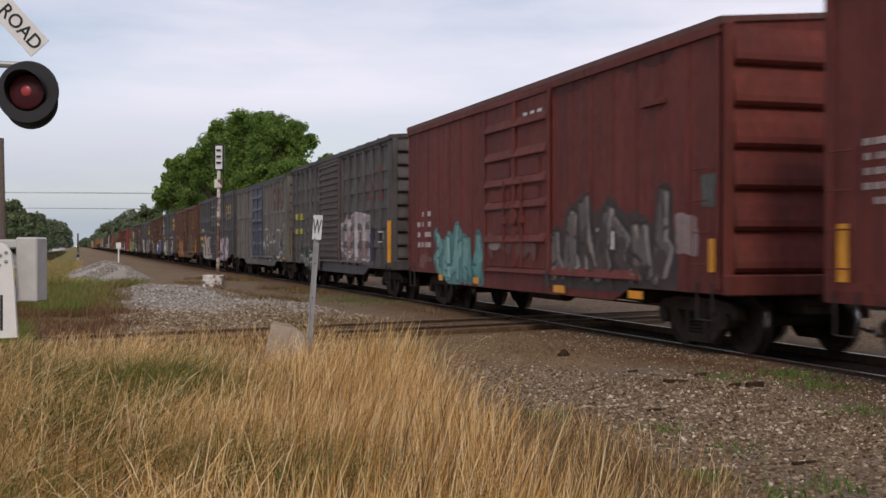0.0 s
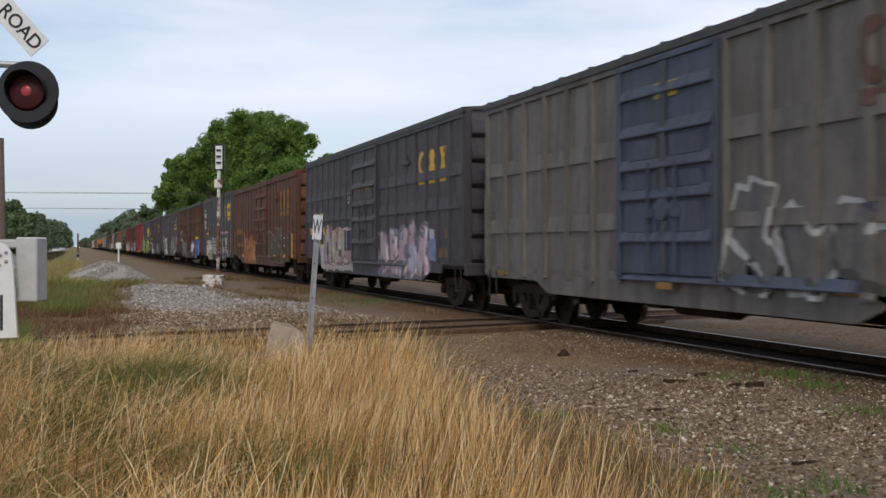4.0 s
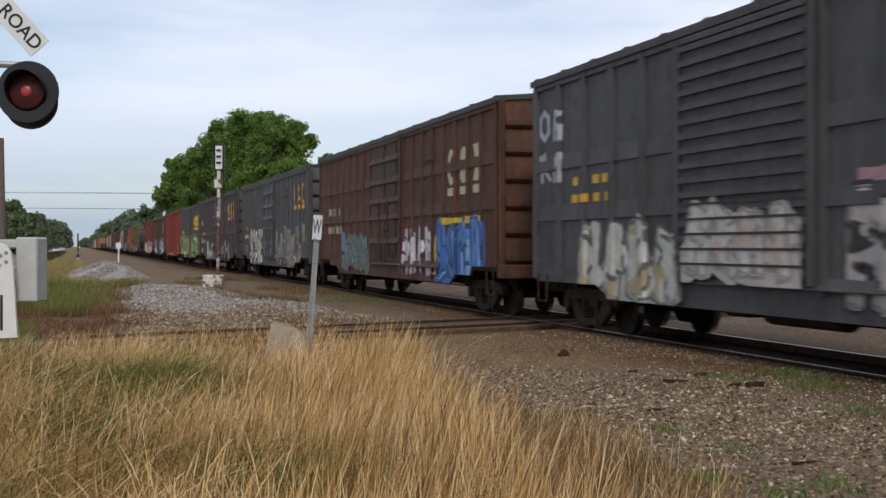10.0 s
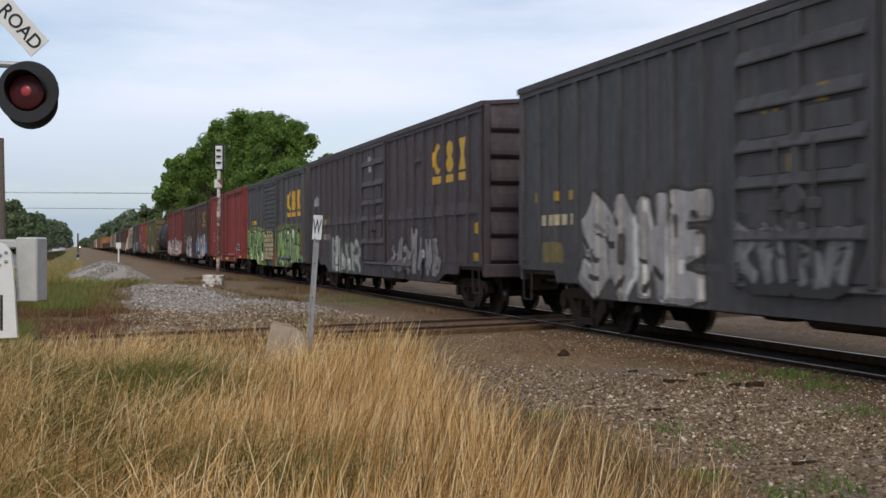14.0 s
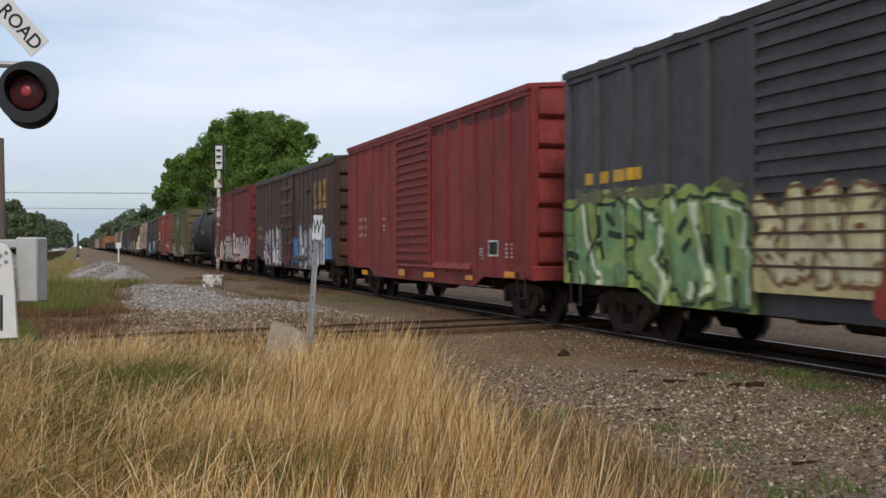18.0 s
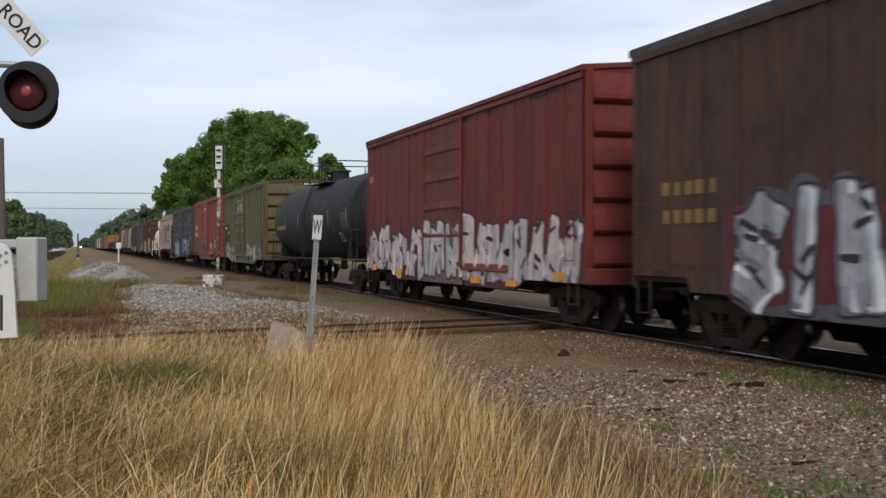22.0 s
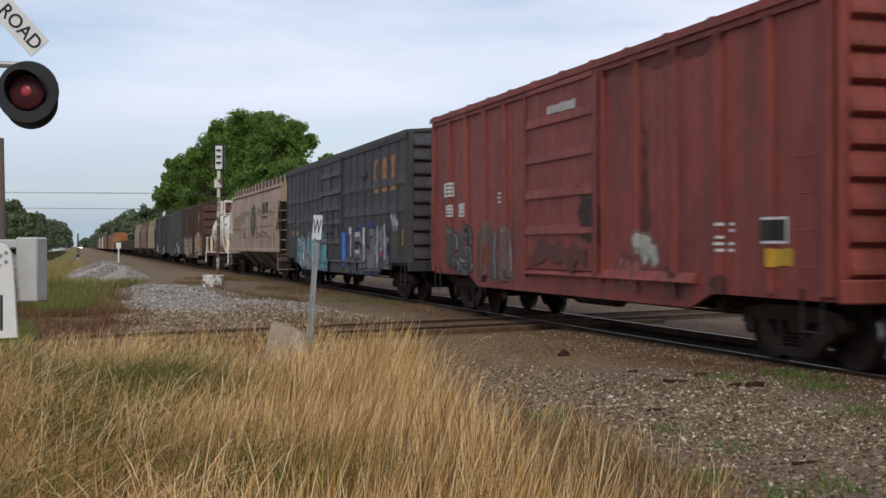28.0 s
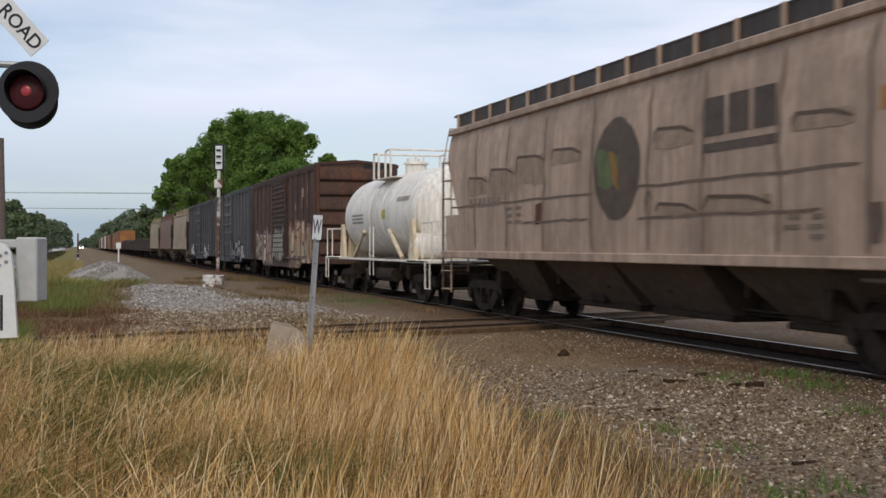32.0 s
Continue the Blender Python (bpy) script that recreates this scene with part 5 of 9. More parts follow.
graffiti(car, sd, 17.6, 18.1, 2.9, 3.35, (0.36, 0.36, 0.36), n=3, seed=100, line=True)
bars(car, sd, 15.6, 17.4, 1.6, 2.0, spray((0.32, 0.28, 0.24)), 1, 6, 97)

# charcoal boxcar, green graffiti
car, sd = boxcar("charcoal boxcar with corrugated door and large green graffiti", 18.60, 20.14, CHARCOAL, eave=4.48, posts=6, post_d=0.06,
                 door=(6.2, 9.35), door_kind="louver", end_ribs=9, roof_mat=DARK_ROOF)
logo(car, sd, 0.93, 3.74, 2.7, 3.82, M_YELLOW)
slabs(car, sd, 9.4, 15.3, 0.64, 2.35, (0.28, 0.4, 0.14), (0.03, 0.05, 0.03), 5, 101, two=(0.2, 0.34, 0.15), glint=(0.68, 0.73, 0.52), back=(0.31, 0.4, 0.11), fat=0.2, rim=0.06, slant=0.2, cover=1.1)
blotch(car, sd, 6.25, 7.0, 0.7, 1.7, (0.3, 0.05, 0.04), 108)
slabs(car, sd, 6.8, 9.25, 1.03, 2.3, (0.64, 0.57, 0.3), (0.2, 0.1, 0.05), 4, 102, two=(0.58, 0.52, 0.32), glint=(0.72, 0.67, 0.45), back=(0.54, 0.46, 0.22))
rib_shades(car, sd, 1.05, 2.2, 4.48, (0.1, 0.06, 0.04))
slabs(car, sd, 0.75, 6.2, 0.64, 2.35, (0.19, 0.28, 0.13), (0.025, 0.035, 0.028), 5, 103, two=(0.27, 0.4, 0.12), glint=(0.56, 0.65, 0.42), back=(0.17, 0.23, 0.085), fat=0.2, rim=0.06, slant=0.2, cover=1.1)
blotch(car, sd, 0.4, 0.85, 0.9, 2.1, (0.3, 0.08, 0.04), 104, rag=1.6)
blotch(car, sd, 0.9, 6.1, 2.2, 2.42, (0.15, 0.145, 0.085), 106, rag=1.9)
blotch(car, sd, 9.5, 15.0, 2.2, 2.42, (0.15, 0.145, 0.085), 107, rag=1.9)
bars(car, sd, 12.5, 14.8, 2.4, 2.8, M_YELLOW, 1, 4, 105)

# bright red boxcar
car, sd = boxcar("clean bright red boxcar with a corrugated door", 20.31, 21.857, RED, eave=4.55, posts=7, post_d=0.045, post_w=0.12,
                 door=(6.4, 9.4), door_kind="louver", end_ribs=6, roof_ribs=2)
placard(car, sd, 1.74, 2.21, 1.29, 1.62)
bars(car, sd, 0.92, 1.36, 1.24, 1.57, M_WHITE, 4, 3, 111)
bars(car, sd, 13.1, 14.2, 1.7, 2.4, spray((0.46, 0.38, 0.36)), 3, 4, 112)
bars(car, sd, 10.9, 11.2, 1.9, 2.3, M_WHITE, 4, 1, 113)
bars(car, sd, 2.67, 2.97, 1.2, 1.47, M_WHITE, 4, 2, 114)
drips(car, sd, 0.1, 6.3, 4.38, 0.25, (0.11, 0.028, 0.025), 115)
yboxes(car, sd, [(12.86, 13.38, 0.66, 0.8), (8.4, 8.96, 0.74, 0.9), (6.15, 6.64, 0.75, 0.88), (3.3, 3.81, 0.76, 0.87), (0.75, 1.25, 0.88, 1.0)])

# dark brown boxcar, chrome graffiti
car, sd = boxcar("long dark brown boxcar with silver and blue graffiti", 22.05, 23.88, DARK_BROWN, rack=4.75, roof_ribs=2, eave=4.48, posts=9, post_d=0.028, post_w=0.1,
                 door=(7.75, 10.5), end_ribs=6, roof_mat=DARK_ROOF)
logo(car, sd, 1.47, 3.73, 2.85, 3.95, spray((0.40, 0.25, 0.06)))
blotch(car, sd, 0.55, 1.9, 0.78, 1.85, (0.12, 0.3, 0.52), 121)
blotch(car, sd, 6.62, 7.88, 0.83, 1.83, (0.1, 0.24, 0.5), 122)
slabs(car, sd, 1.7, 6.75, 0.65, 2.3, (0.36, 0.36, 0.37), (0.05, 0.05, 0.06), 5, 123, shapes=("blade", "stem", "claw", "stem", "cleft"), fat=0.2, cover=0.95, rim=0.045, slant=0.08, shine=1.3, two=(0.48, 0.48, 0.49), glint=(0.88, 0.88, 0.88), back=(0.13, 0.13, 0.14))
blotch(car, sd, 8.2, 15.7, 0.75, 2.0, (0.14, 0.035, 0.045), 126)
blotch(car, sd, 10.2, 10.9, 1.2, 2.1, (0.1, 0.12, 0.3), 127)
slabs(car, sd, 10.4, 15.3, 0.66, 2.3, (0.36, 0.36, 0.37), (0.05, 0.04, 0.045), 5, 124, shapes=("bolt", "bar", "stem", "stem", "claw"), fat=0.2, cover=0.95, rim=0.045, slant=0.08, shine=1.3, two=(0.46, 0.46, 0.47), glint=(0.88, 0.88, 0.88), back=(0.12, 0.11, 0.12))
bars(car, sd, 15.8, 17.4, 1.7, 2.5, spray((0.26, 0.17, 0.06)), 2, 5, 125)

# deep red boxcar, white graffiti
car, sd = boxcar("deep red boxcar covered with white graffiti along its lower half", 24.06, 25.60, DEEP_RED, eave=4.54, posts=9, post_d=0.025, post_w=0.09,
                 door=(6.5, 9.4), door_kind="slide", end_ribs=6, roof_ribs=2)
slabs(car, sd, 0.1, 6.4, 0.66, 2.3, (0.7, 0.575, 0.53), (0.06, 0.03, 0.03), 8, 131, two=(0.54, 0.48, 0.47), glint=(0.76, 0.66, 0.62), back=(0.11, 0.045, 0.042), slant=0.25, ragged=0.25, fat=0.225, cover=0.9, rim=0.03)
slabs(car, sd, 6.4, 9.5, 0.75, 2.2, (0.64, 0.57, 0.54), (0.07, 0.045, 0.045), 5, 132, two=(0.5, 0.47, 0.44), glint=(0.7, 0.64, 0.6), back=(0.2, 0.13, 0.12), slant=0.2, fat=0.22, ragged=0.2)
bars(car, sd, 14.6, 15.1, 3.2, 3.6, spray((0.4, 0.32, 0.3)), 1, 2, 134)
slabs(car, sd, 9.5, 15.3, 0.66, 2.1, (0.7, 0.575, 0.53), (0.06, 0.03, 0.03), 9, 133, two=(0.54, 0.48, 0.47), glint=(0.76, 0.66, 0.62), back=(0.1, 0.042, 0.04), slant=0.3, ragged=0.25, fat=0.215, cover=0.9, rim=0.035)
drips(car, sd, 0.1, 6.4, 4.38, 0.16, (0.06, 0.022, 0.02), 136)
drips(car, sd, 9.6, 15.2, 4.38, 0.12, (0.06, 0.022, 0.02), 137)
yboxes(car, sd, [(14.2, 14.85, 0.82, 1.0), (11.5, 12.11, 0.72, 0.9), (5.27, 5.89, 0.71, 0.85), (3.11, 3.71, 0.71, 0.84), (0.76, 1.32, 0.9, 1.03)])

# green boxcar
car, sd = boxcar("olive green boxcar with white graffiti", 27.6, 29.147, GREEN, eave=4.45, posts=7, post_d=0.05, post_w=0.14,
                 door=(6.45, 9.6), end_ribs=6, roof_ribs=2, end_panel=M_BLACK, end_mat=GREEN_RUSTY)
slabs(car, sd, 7.0, 8.8, 3.3, 4.0, (0.45, 0.45, 0.42), (0.16, 0.17, 0.1), 3, 141, gap=0.3, slant=0.3, ragged=0.4, back=(0.2, 0.2, 0.14))
slabs(car, sd, 9.9, 14.4, 0.64, 1.8, (0.46, 0.44, 0.38), (0.1, 0.09, 0.07), 6, 142, two=(0.3, 0.28, 0.24), glint=(0.52, 0.5, 0.45), back=(0.15, 0.14, 0.09), gap=0.2, slant=0.25, ragged=0.4)
slabs(car, sd, 0.9, 6.0, 0.7, 1.8, (0.38, 0.36, 0.31), (0.1, 0.1, 0.06), 8, 143, two=(0.2, 0.2, 0.14), glint=(0.46, 0.44, 0.4), back=(0.13, 0.13, 0.07), gap=0.3, slant=0.35, ragged=0.4)
blotch(car, sd, 0.1, 1.0, 0.9, 1.9, (0.05, 0.045, 0.03), 147)
blotch(car, sd, 12.8, 14.6, 1.5, 2.75, (0.04, 0.04, 0.04), 144)
bars(car, sd, 13.0, 14.5, 2.1, 2.65, M_CREAM, 2, 3, 145)
drips(car, sd, 0.2, 15.0, 4.36, 0.22, (0.045, 0.045, 0.025), 146)
for k in range(7):
    part("bar", Geo().cbox(0.32 + 0.115 * k, 0.40 + 0.115 * k, -sd.L / 2 - 0.026, -sd.L / 2 - 0.02, 4.34, 4.42, 0.001), M_WHITE, car)

# faded red boxcar
car, sd = boxcar("faded red boxcar with a red sliding door and grey paint patches", 29.38, 30.945, RED_FADED, eave=4.53, posts=6, post_d=0.06,
                 door=(6.25, 9.4), door_kind="slide", end_ribs=9, roof_mat=RED_FADED)
placard(car, sd, 0.92, 1.46, 1.53, 1.86)
blotch(car, sd, 0.82, 1.33, 1.25, 1.46, (0.55, 0.33, 0.04), 151)
blotch(car, sd, 10.2, 12.2, 0.7, 1.3, (0.18, 0.1, 0.085), 152, rag=1.9)
slabs(car, sd, 10.2, 12.3, 0.75, 2.1, (0.18, 0.12, 0.105), (0.2, 0.1, 0.085), 2, 163, shapes=("arch", "stem"), shine=0.4, two=(0.13, 0.09, 0.08), glint=(0.36, 0.33, 0.32), back=(0.2, 0.075, 0.06), fat=0.2, rim=0.02, slant=0.05, cover=0.4)
slabs(car, sd, 12.7, 14.6, 0.8, 2.1, (0.12, 0.12, 0.12), (0.05, 0.045, 0.045), 2, 164, shapes=("knot", "bolt"), shine=0.5, two=(0.09, 0.085, 0.085), glint=(0.3, 0.31, 0.31), back=(0.15, 0.12, 0.11), fat=0.14, rim=0.03, cover=0.45)
for k in range(3):
    blotch(car, sd, 12.95, 13.5, 1.15 + 0.25 * k, 1.23 + 0.25 * k, (0.3, 0.31, 0.3), 165 + k)
blotch(car, sd, 14.1, 14.45, 1.2, 1.45, (0.5, 0.2, 0.04), 168)
slabs(car, sd, 4.3, 4.95, 1.2, 1.72, (0.42, 0.42, 0.36), (0.2, 0.12, 0.1), 1, 153, slant=0.3)
slabs(car, sd, 4.6, 5.6, 0.9, 1.3, (0.28, 0.12, 0.1), (0.2, 0.07, 0.06), 2, 160, slant=0.3)
drips(car, sd, 1.0, 6.1, 4.36, 0.25, (0.15, 0.04, 0.03), 157)
blotch(car, sd, 6.2, 6.9, 1.6, 2.5, (0.06, 0.03, 0.026), 158, rag=1.6)
blotch(car, sd, 4.5, 4.75, 1.7, 3.3, (0.12, 0.036, 0.03), 159, rag=1.6)
blotch(car, sd, 2.2, 4.2, 0.8, 1.15, (0.1, 0.04, 0.034), 161, rag=1.8)
blotch(car, sd, 6.5, 9.2, 1.1, 1.6, (0.13, 0.05, 0.042), 162, rag=1.8)
blotch(car, sd, 7.0, 8.3, 3.85, 4.02, (0.5, 0.45, 0.42), 154)
for k, (a_, b_, z_, h_) in enumerate(((14.0, 14.75, 2.63, 0.32), (14.07, 14.56, 2.17, 0.27), (13.08, 13.64, 2.15, 0.3))):
    tag = part("label_panel", sd.sheet(Geo(), -sd.L / 2 + a_, -sd.L / 2 + b_, z_, z_ + h_, 0.011), M_WHITE, car, "white data panel with small marks")
    for q in range(3):
        part("bar", sd.sheet(Geo(), -sd.L / 2 + a_ + 0.08, -sd.L / 2 + b_ - 0.1 * (q + 1), z_ + h_ * (0.15 + 0.28 * q), z_ + h_ * (0.3 + 0.28 * q), 0.014), spray((0.25, 0.2, 0.18)), tag)
bars(car, sd, 10.9, 11.15, 2.35, 2.61, M_WHITE, 3, 1, 155)
bars(car, sd, 2.1, 2.6, 1.4, 1.83, M_WHITE, 5, 2, 156)

# long navy boxcar
car, sd = boxcar("long dark navy boxcar with cream emblem and blue-silver graffiti", 31.165, 32.99, DARK_BLUE, rack=4.75, roof_ribs=2, eave=4.5, posts=9, post_d=0.04, post_w=0.13,
                 door=(7.75, 10.9), seams=(2.4, 3.15), end_ribs=9, roof_mat=DARK_ROOF)
logo(car, sd, 1.15, 3.68, 3.05, 4.1, spray((0.46, 0.22, 0.085)))
slabs(car, sd, 10.0, 15.9, 0.66, 2.0, (0.3, 0.3, 0.33), (0.04, 0.1, 0.11), 7, 161, two=(0.12, 0.42, 0.43), glint=(0.5, 0.54, 0.56), back=(0.17, 0.28, 0.3), slant=0.15, fat=0.2, rim=0.03, cover=0.9)
upright(car, sd, ((14.9, 0.95, 1.9), (14.1, 0.9, 1.75), (12.7, 1.1, 2.0)), 0.07, (0.1, 0.42, 0.4), 166)
upright(car, sd, ((13.4, 1.0, 2.05), (12.05, 0.95, 1.9), (11.2, 1.1, 1.8)), 0.06, (0.46, 0.46, 0.48), 167)
blotch(car, sd, 1.8, 7.2, 0.7, 1.15, (0.15, 0.15, 0.155), 168, rag=1.2)
for a_, z_, w_ in ((1.75, 0.95, 0.8), (3.6, 1.75, 0.9), (5.0, 1.75, 0.6), (6.3, 1.5, 0.8)):
    blotch(car, sd, a_, a_ + w_, z_, z_ + 0.5 + 0.35 * (a_ < 2), (0.05, 0.08, 0.34), int(170 + 10 * a_), rag=1.2)
slabs(car, sd, 1.9, 7.1, 0.72, 2.1, (0.19, 0.19, 0.19), (0.022, 0.024, 0.04), 4, 162, two=(0.1, 0.1, 0.12), glint=(0.3, 0.3, 0.3), back=(0.035, 0.04, 0.1), shapes=("arch", "stem", "comb", "ring"), fat=0.2, rim=0.05, cover=0.7, slant=0.05)
upright(car, sd, ((2.35, 1.1, 2.15), (3.15, 1.05, 2.1), (4.75, 1.5, 2.05), (6.55, 1.15, 2.1)), 0.085, (0.6, 0.59, 0.56), 163)
for k in range(4):
    blotch(car, sd, 5.3, 5.95, 1.0 + 0.26 * k, 1.14 + 0.26 * k, (0.5, 0.5, 0.5) if k % 2 else (0.02, 0.02, 0.022), 190 + k, lift=0.015)
upright(car, sd, ((7.45, 0.85, 1.95),), 0.22, (0.07, 0.2, 0.58), 164)
blotch(car, sd, 2.55, 2.75, 1.2, 1.35, (0.4, 0.05, 0.05), 196, lift=0.015)
slabs(car, sd, 0.95, 1.75, 2.0, 2.45, (0.42, 0.42, 0.42), (0.2, 0.2, 0.2), 1, 89, shapes=("horn",), rim=0.02)
blotch(car, sd, 0.75, 1.55, 1.15, 1.9, (0.09, 0.085, 0.06), 197)
blotch(car, sd, 0.44, 0.62, 1.5, 1.95, (0.62, 0.34, 0.03), 164)
bars(car, sd, 8.1, 8.85, 2.85, 3.3, spray((0.3, 0.19, 0.05)), 3, 2, 7)
bars(car, sd, 9.45, 9.95, 2.95, 3.1, spray((0.28, 0.18, 0.05)), 1, 2, 8)
blotch(car, sd, 9.15, 9.37, 2.28, 2.52, (0.3, 0.19, 0.05), 9)
bars(car, sd, 15.4, 17.6, 1.8, 2.55, spray((0.34, 0.27, 0.2)), 2, 6, 165)


def railing(car, mat, w, hoops, z0, z1, r=0.022):
    """Two hooped rails, one for each end of a platform; a gap for the ladder stays open between them."""
    for ya, s, h in hoops:
        g = Geo()
        for x in (-w, w):
            g.path([(x, ya, z0), (x, ya, z1), (x, ya + s * (h - 0.1), z1), (x, ya + s * (h - 0.03), z1 - 0.04), (x, ya + s * h, z1 - 0.12), (x, ya + s * h, z0)], r, 6)
        g.rod((-w, ya, z1), (w, ya, z1), r, 6)
        part("railing", g, mat, car)


def tank_car(label, t0, t1, body, R, zc, deck_z, mat_fit, white=False):
    L = (t1 - t0) * SPEED
    car = thing("tank_car", label, "tank car", group="freight train cars")
    key_car(car, (t0 + t1) / 2)
    a = L / 2 - (1.7 if white else 0.15)
    head = R * 0.52                                   # dished ends, half an ellipse
    prof = [(-a + head * (1 - math.cos(q)), R * math.sin(q)) for q in (k * math.pi / 22 for k in range(12))]
    prof = prof + [(-h, r) for h, r in prof[::-1]]
    tank = part("tank", Geo().lathe(prof, (0, 0, zc), "y", 48), body, car, smooth=True)
    for y in ((-0.75, 0.75) if white else ()):
        part("tank_band", Geo().lathe([(-0.04, R + 0.004), (-0.03, R + 0.016), (0.03, R + 0.016), (0.04, R + 0.004)], (0, y, zc), "y", 48), body, tank)
    # dome, platform and rails on top
    top = zc + R
    part("dome", Geo().lathe([(-0.2, 0.32), (0.32, 0.32), (0.36, 0.31), (0.36, 0.38), (0.42, 0.38), (0.45, 0.22), (0.45, 0.0)], (0, 0 if white else 0.55, top - (0.12 if white else 0.02)), "z", 18), body if white else M_STEEL, car)
    w, ln = (0.85, 1.0) if white else (0.9, 1.42)
    for x in (-w, w):
        part("platform", Geo().cbox(x - 0.2, x + 0.2, -ln - (0 if white else 0.45), ln - (0 if white else 0.25), top - 0.2, top - 0.17, 0.01), mat_fit, car)
    railing(car, mat_fit, w + 0.2, ((-ln, 1, ln * 0.6), (ln, -1, ln * 0.6)) if white else ((1.15, -1, 1.85), (-1.85, 1, 0.65)), top - 0.2, top + 0.6, 0.032 if white else 0.022)
    valves = Geo()
    for k in range(5):
        valves.rod((-0.25 + 0.12 * k, 0.1 * (k % 2), top + 0.3), (-0.25 + 0.12 * k, 0.1 * (k % 2), top + (0.42 + 0.05 * (k % 3) if white else 0.36)), 0.04, 8)
    part("valves", valves, mat_fit, car)
    # side ladder
    lad = Geo()
    for s in (-0.22, 0.22):
        lad.path([(-R - 0.1, s, deck_z - (0.5 if white else 0.02)), (-R - 0.1, s, zc - 0.35 if white else zc + 0.2)] + ([] if white else [(-w - 0.25, s, top - 0.16)]), 0.02, 6)
    for k in range(4 if white else 9):
        z = deck_z + 0.06 + k * (zc + 0.14 - deck_z) / 8
        lad.rod((-R - 0.1, -0.22, z), (-R - 0.1, 0.22, z), 0.012, 5)
    part("ladder", lad, mat_fit if white else TANK_BLACK, car)
    # saddles and end decks
    for s in (-1, 1):
        y = s * (a - (0.45 if white else 1.5))
        sec = [(-R * 0.9, deck_z), (R * 0.9, deck_z), (R * 0.86, zc - R * 0.45), (-R * 0.86, zc - R * 0.45)]
        part("saddle", Geo().prism([(z, x) for x, z in sec][::-1], y - 0.06, y + 0.06, "y"), TANK_CREAM if white else TANK_BLACK, car)
        for x in ((-R - 0.02, R + 0.02) if white else ()):          # stout legs with gusset plates
            part("leg", Geo().prism([(y - 0.34, deck_z), (y + 0.3, deck_z), (y + 0.1, zc - 0.2), (y - 0.06, zc - 0.2)], x - 0.05, x + 0.05, "x"), TANK_CREAM, car)
        dk = Geo().cbox(-1.45, 1.45, min(s * L / 2, s * (a - 0.5)), max(s * L / 2, s * (a - 0.5)), deck_z - 0.08, deck_z, 0.015)
        part("end_deck", dk, mat_fit, car)
        er = Geo()
        er.path([(-1.4, s * (L / 2 - 0.08), deck_z), (-1.4, s * (L / 2 - 0.08), deck_z + 0.95), (1.4, s * (L / 2 - 0.08), deck_z + 0.95), (1.4, s * (L / 2 - 0.08), deck_z)], 0.022, 6)
        if not white:
            er.rod((-1.4, s * (L / 2 - 0.08), deck_z + 0.5), (1.4, s * (L / 2 - 0.08), deck_z + 0.5), 0.016, 6)
        er.path([(-1.4, s * (L / 2 - 0.1), deck_z + 0.93), (-1.4, s * (L / 2 - 0.9), deck_z + 0.93), (-1.4, s * (L / 2 - 0.9), deck_z)], 0.02, 6)
        part("end_rail", er, mat_fit, car)
        step = Geo().path([(-1.45, s * (L / 2 - 0.5), deck_z), (-1.45, s * (L / 2 - 0.5), 0.45), (-1.45, s * (L / 2 - 0.1), 0.45), (-1.45, s * (L / 2 - 0.1), deck_z)], 0.018, 6)
        part("stirrup_step", step, mat_fit, car)
    sill = Geo().cbox(-1.45, -1.38, -L / 2 + 0.3, L / 2 - 0.3, deck_z - (0.07 if white else 0.05), deck_z - 0.01, 0.008)
    part("side_rail", sill, mat_fit, car)
    running_gear(car, L, 1.5 if not white else 2.0, 2, 0.9, stub=not white)
    return car, R, zc


car, R, zc = tank_car("black tank car with yellow warning stripes and a top platform", 25.78, 27.43, TANK_BLACK, 1.48, 2.53, 1.08, M_BLACK)


def on_tank(parent, mat, y0, y1, a0, a1, R, zc, name="lettering", lift=0.006):
    """A band of paint on the near flank; a0, a1: angles in degrees above the middle."""
    g = Geo()
    n = max(2, int(abs(a1 - a0) / 5))
    for i in range(n):
        b0, b1 = radians(a0 + (a1 - a0) * i / n), radians(a0 + (a1 - a0) * (i + 1) / n)
        r = R + lift
        g.add([(-r * math.cos(b0), y0, zc + r * math.sin(b0)), (-r * math.cos(b0), y1, zc + r * math.sin(b0)),
               (-r * math.cos(b1), y1, zc + r * math.sin(b1)), (-r * math.cos(b1), y0, zc + r * math.sin(b1))], [(0, 3, 2, 1)])
    return part(name, g, mat, parent)


M_DULL = plain("dull_yellow_marks", (0.4, 0.25, 0.03), 0.6, 0, 0.3)
for y in (-6.9, -4.04, -1.26, 1.65, 4.6, 7.05):
    on_tank(car, M_DULL, y - 0.04, y + 0.04, -8 - 0.8 * abs(y), 8, R, zc, "warning_stripe")
for k in range(9):
    on_tank(car, M_DULL, 4.75 + 0.22 * k, 4.91 + 0.22 * k, -14, -7, R, zc)
for k in range(5):
    on_tank(car, spray((0.12, 0.08, 0.03)), 5.2 + 0.22 * k, 5.35 + 0.22 * k, -21, -18, R, zc)
on_tank(car, M_DULL, -2.62, -1.5, -8, -7, R, zc)
on_tank(car, M_DULL, -2.62, -1.5, -1, 0, R, zc)
on_tank(car, spray((0.5, 0.3, 0.04)), -2.1, -1.55, -6.5, -1.5, R, zc)
on_tank(car, spray((0.2, 0.17, 0.22)), -2.6, -2.12, -6.5, -1.5, R, zc)
for k in range(9):
    on_tank(car, spray((0.17, 0.17, 0.17)), -7.1, -6.0, -18 + 2.4 * k, -17.2 + 2.4 * k, R, zc)
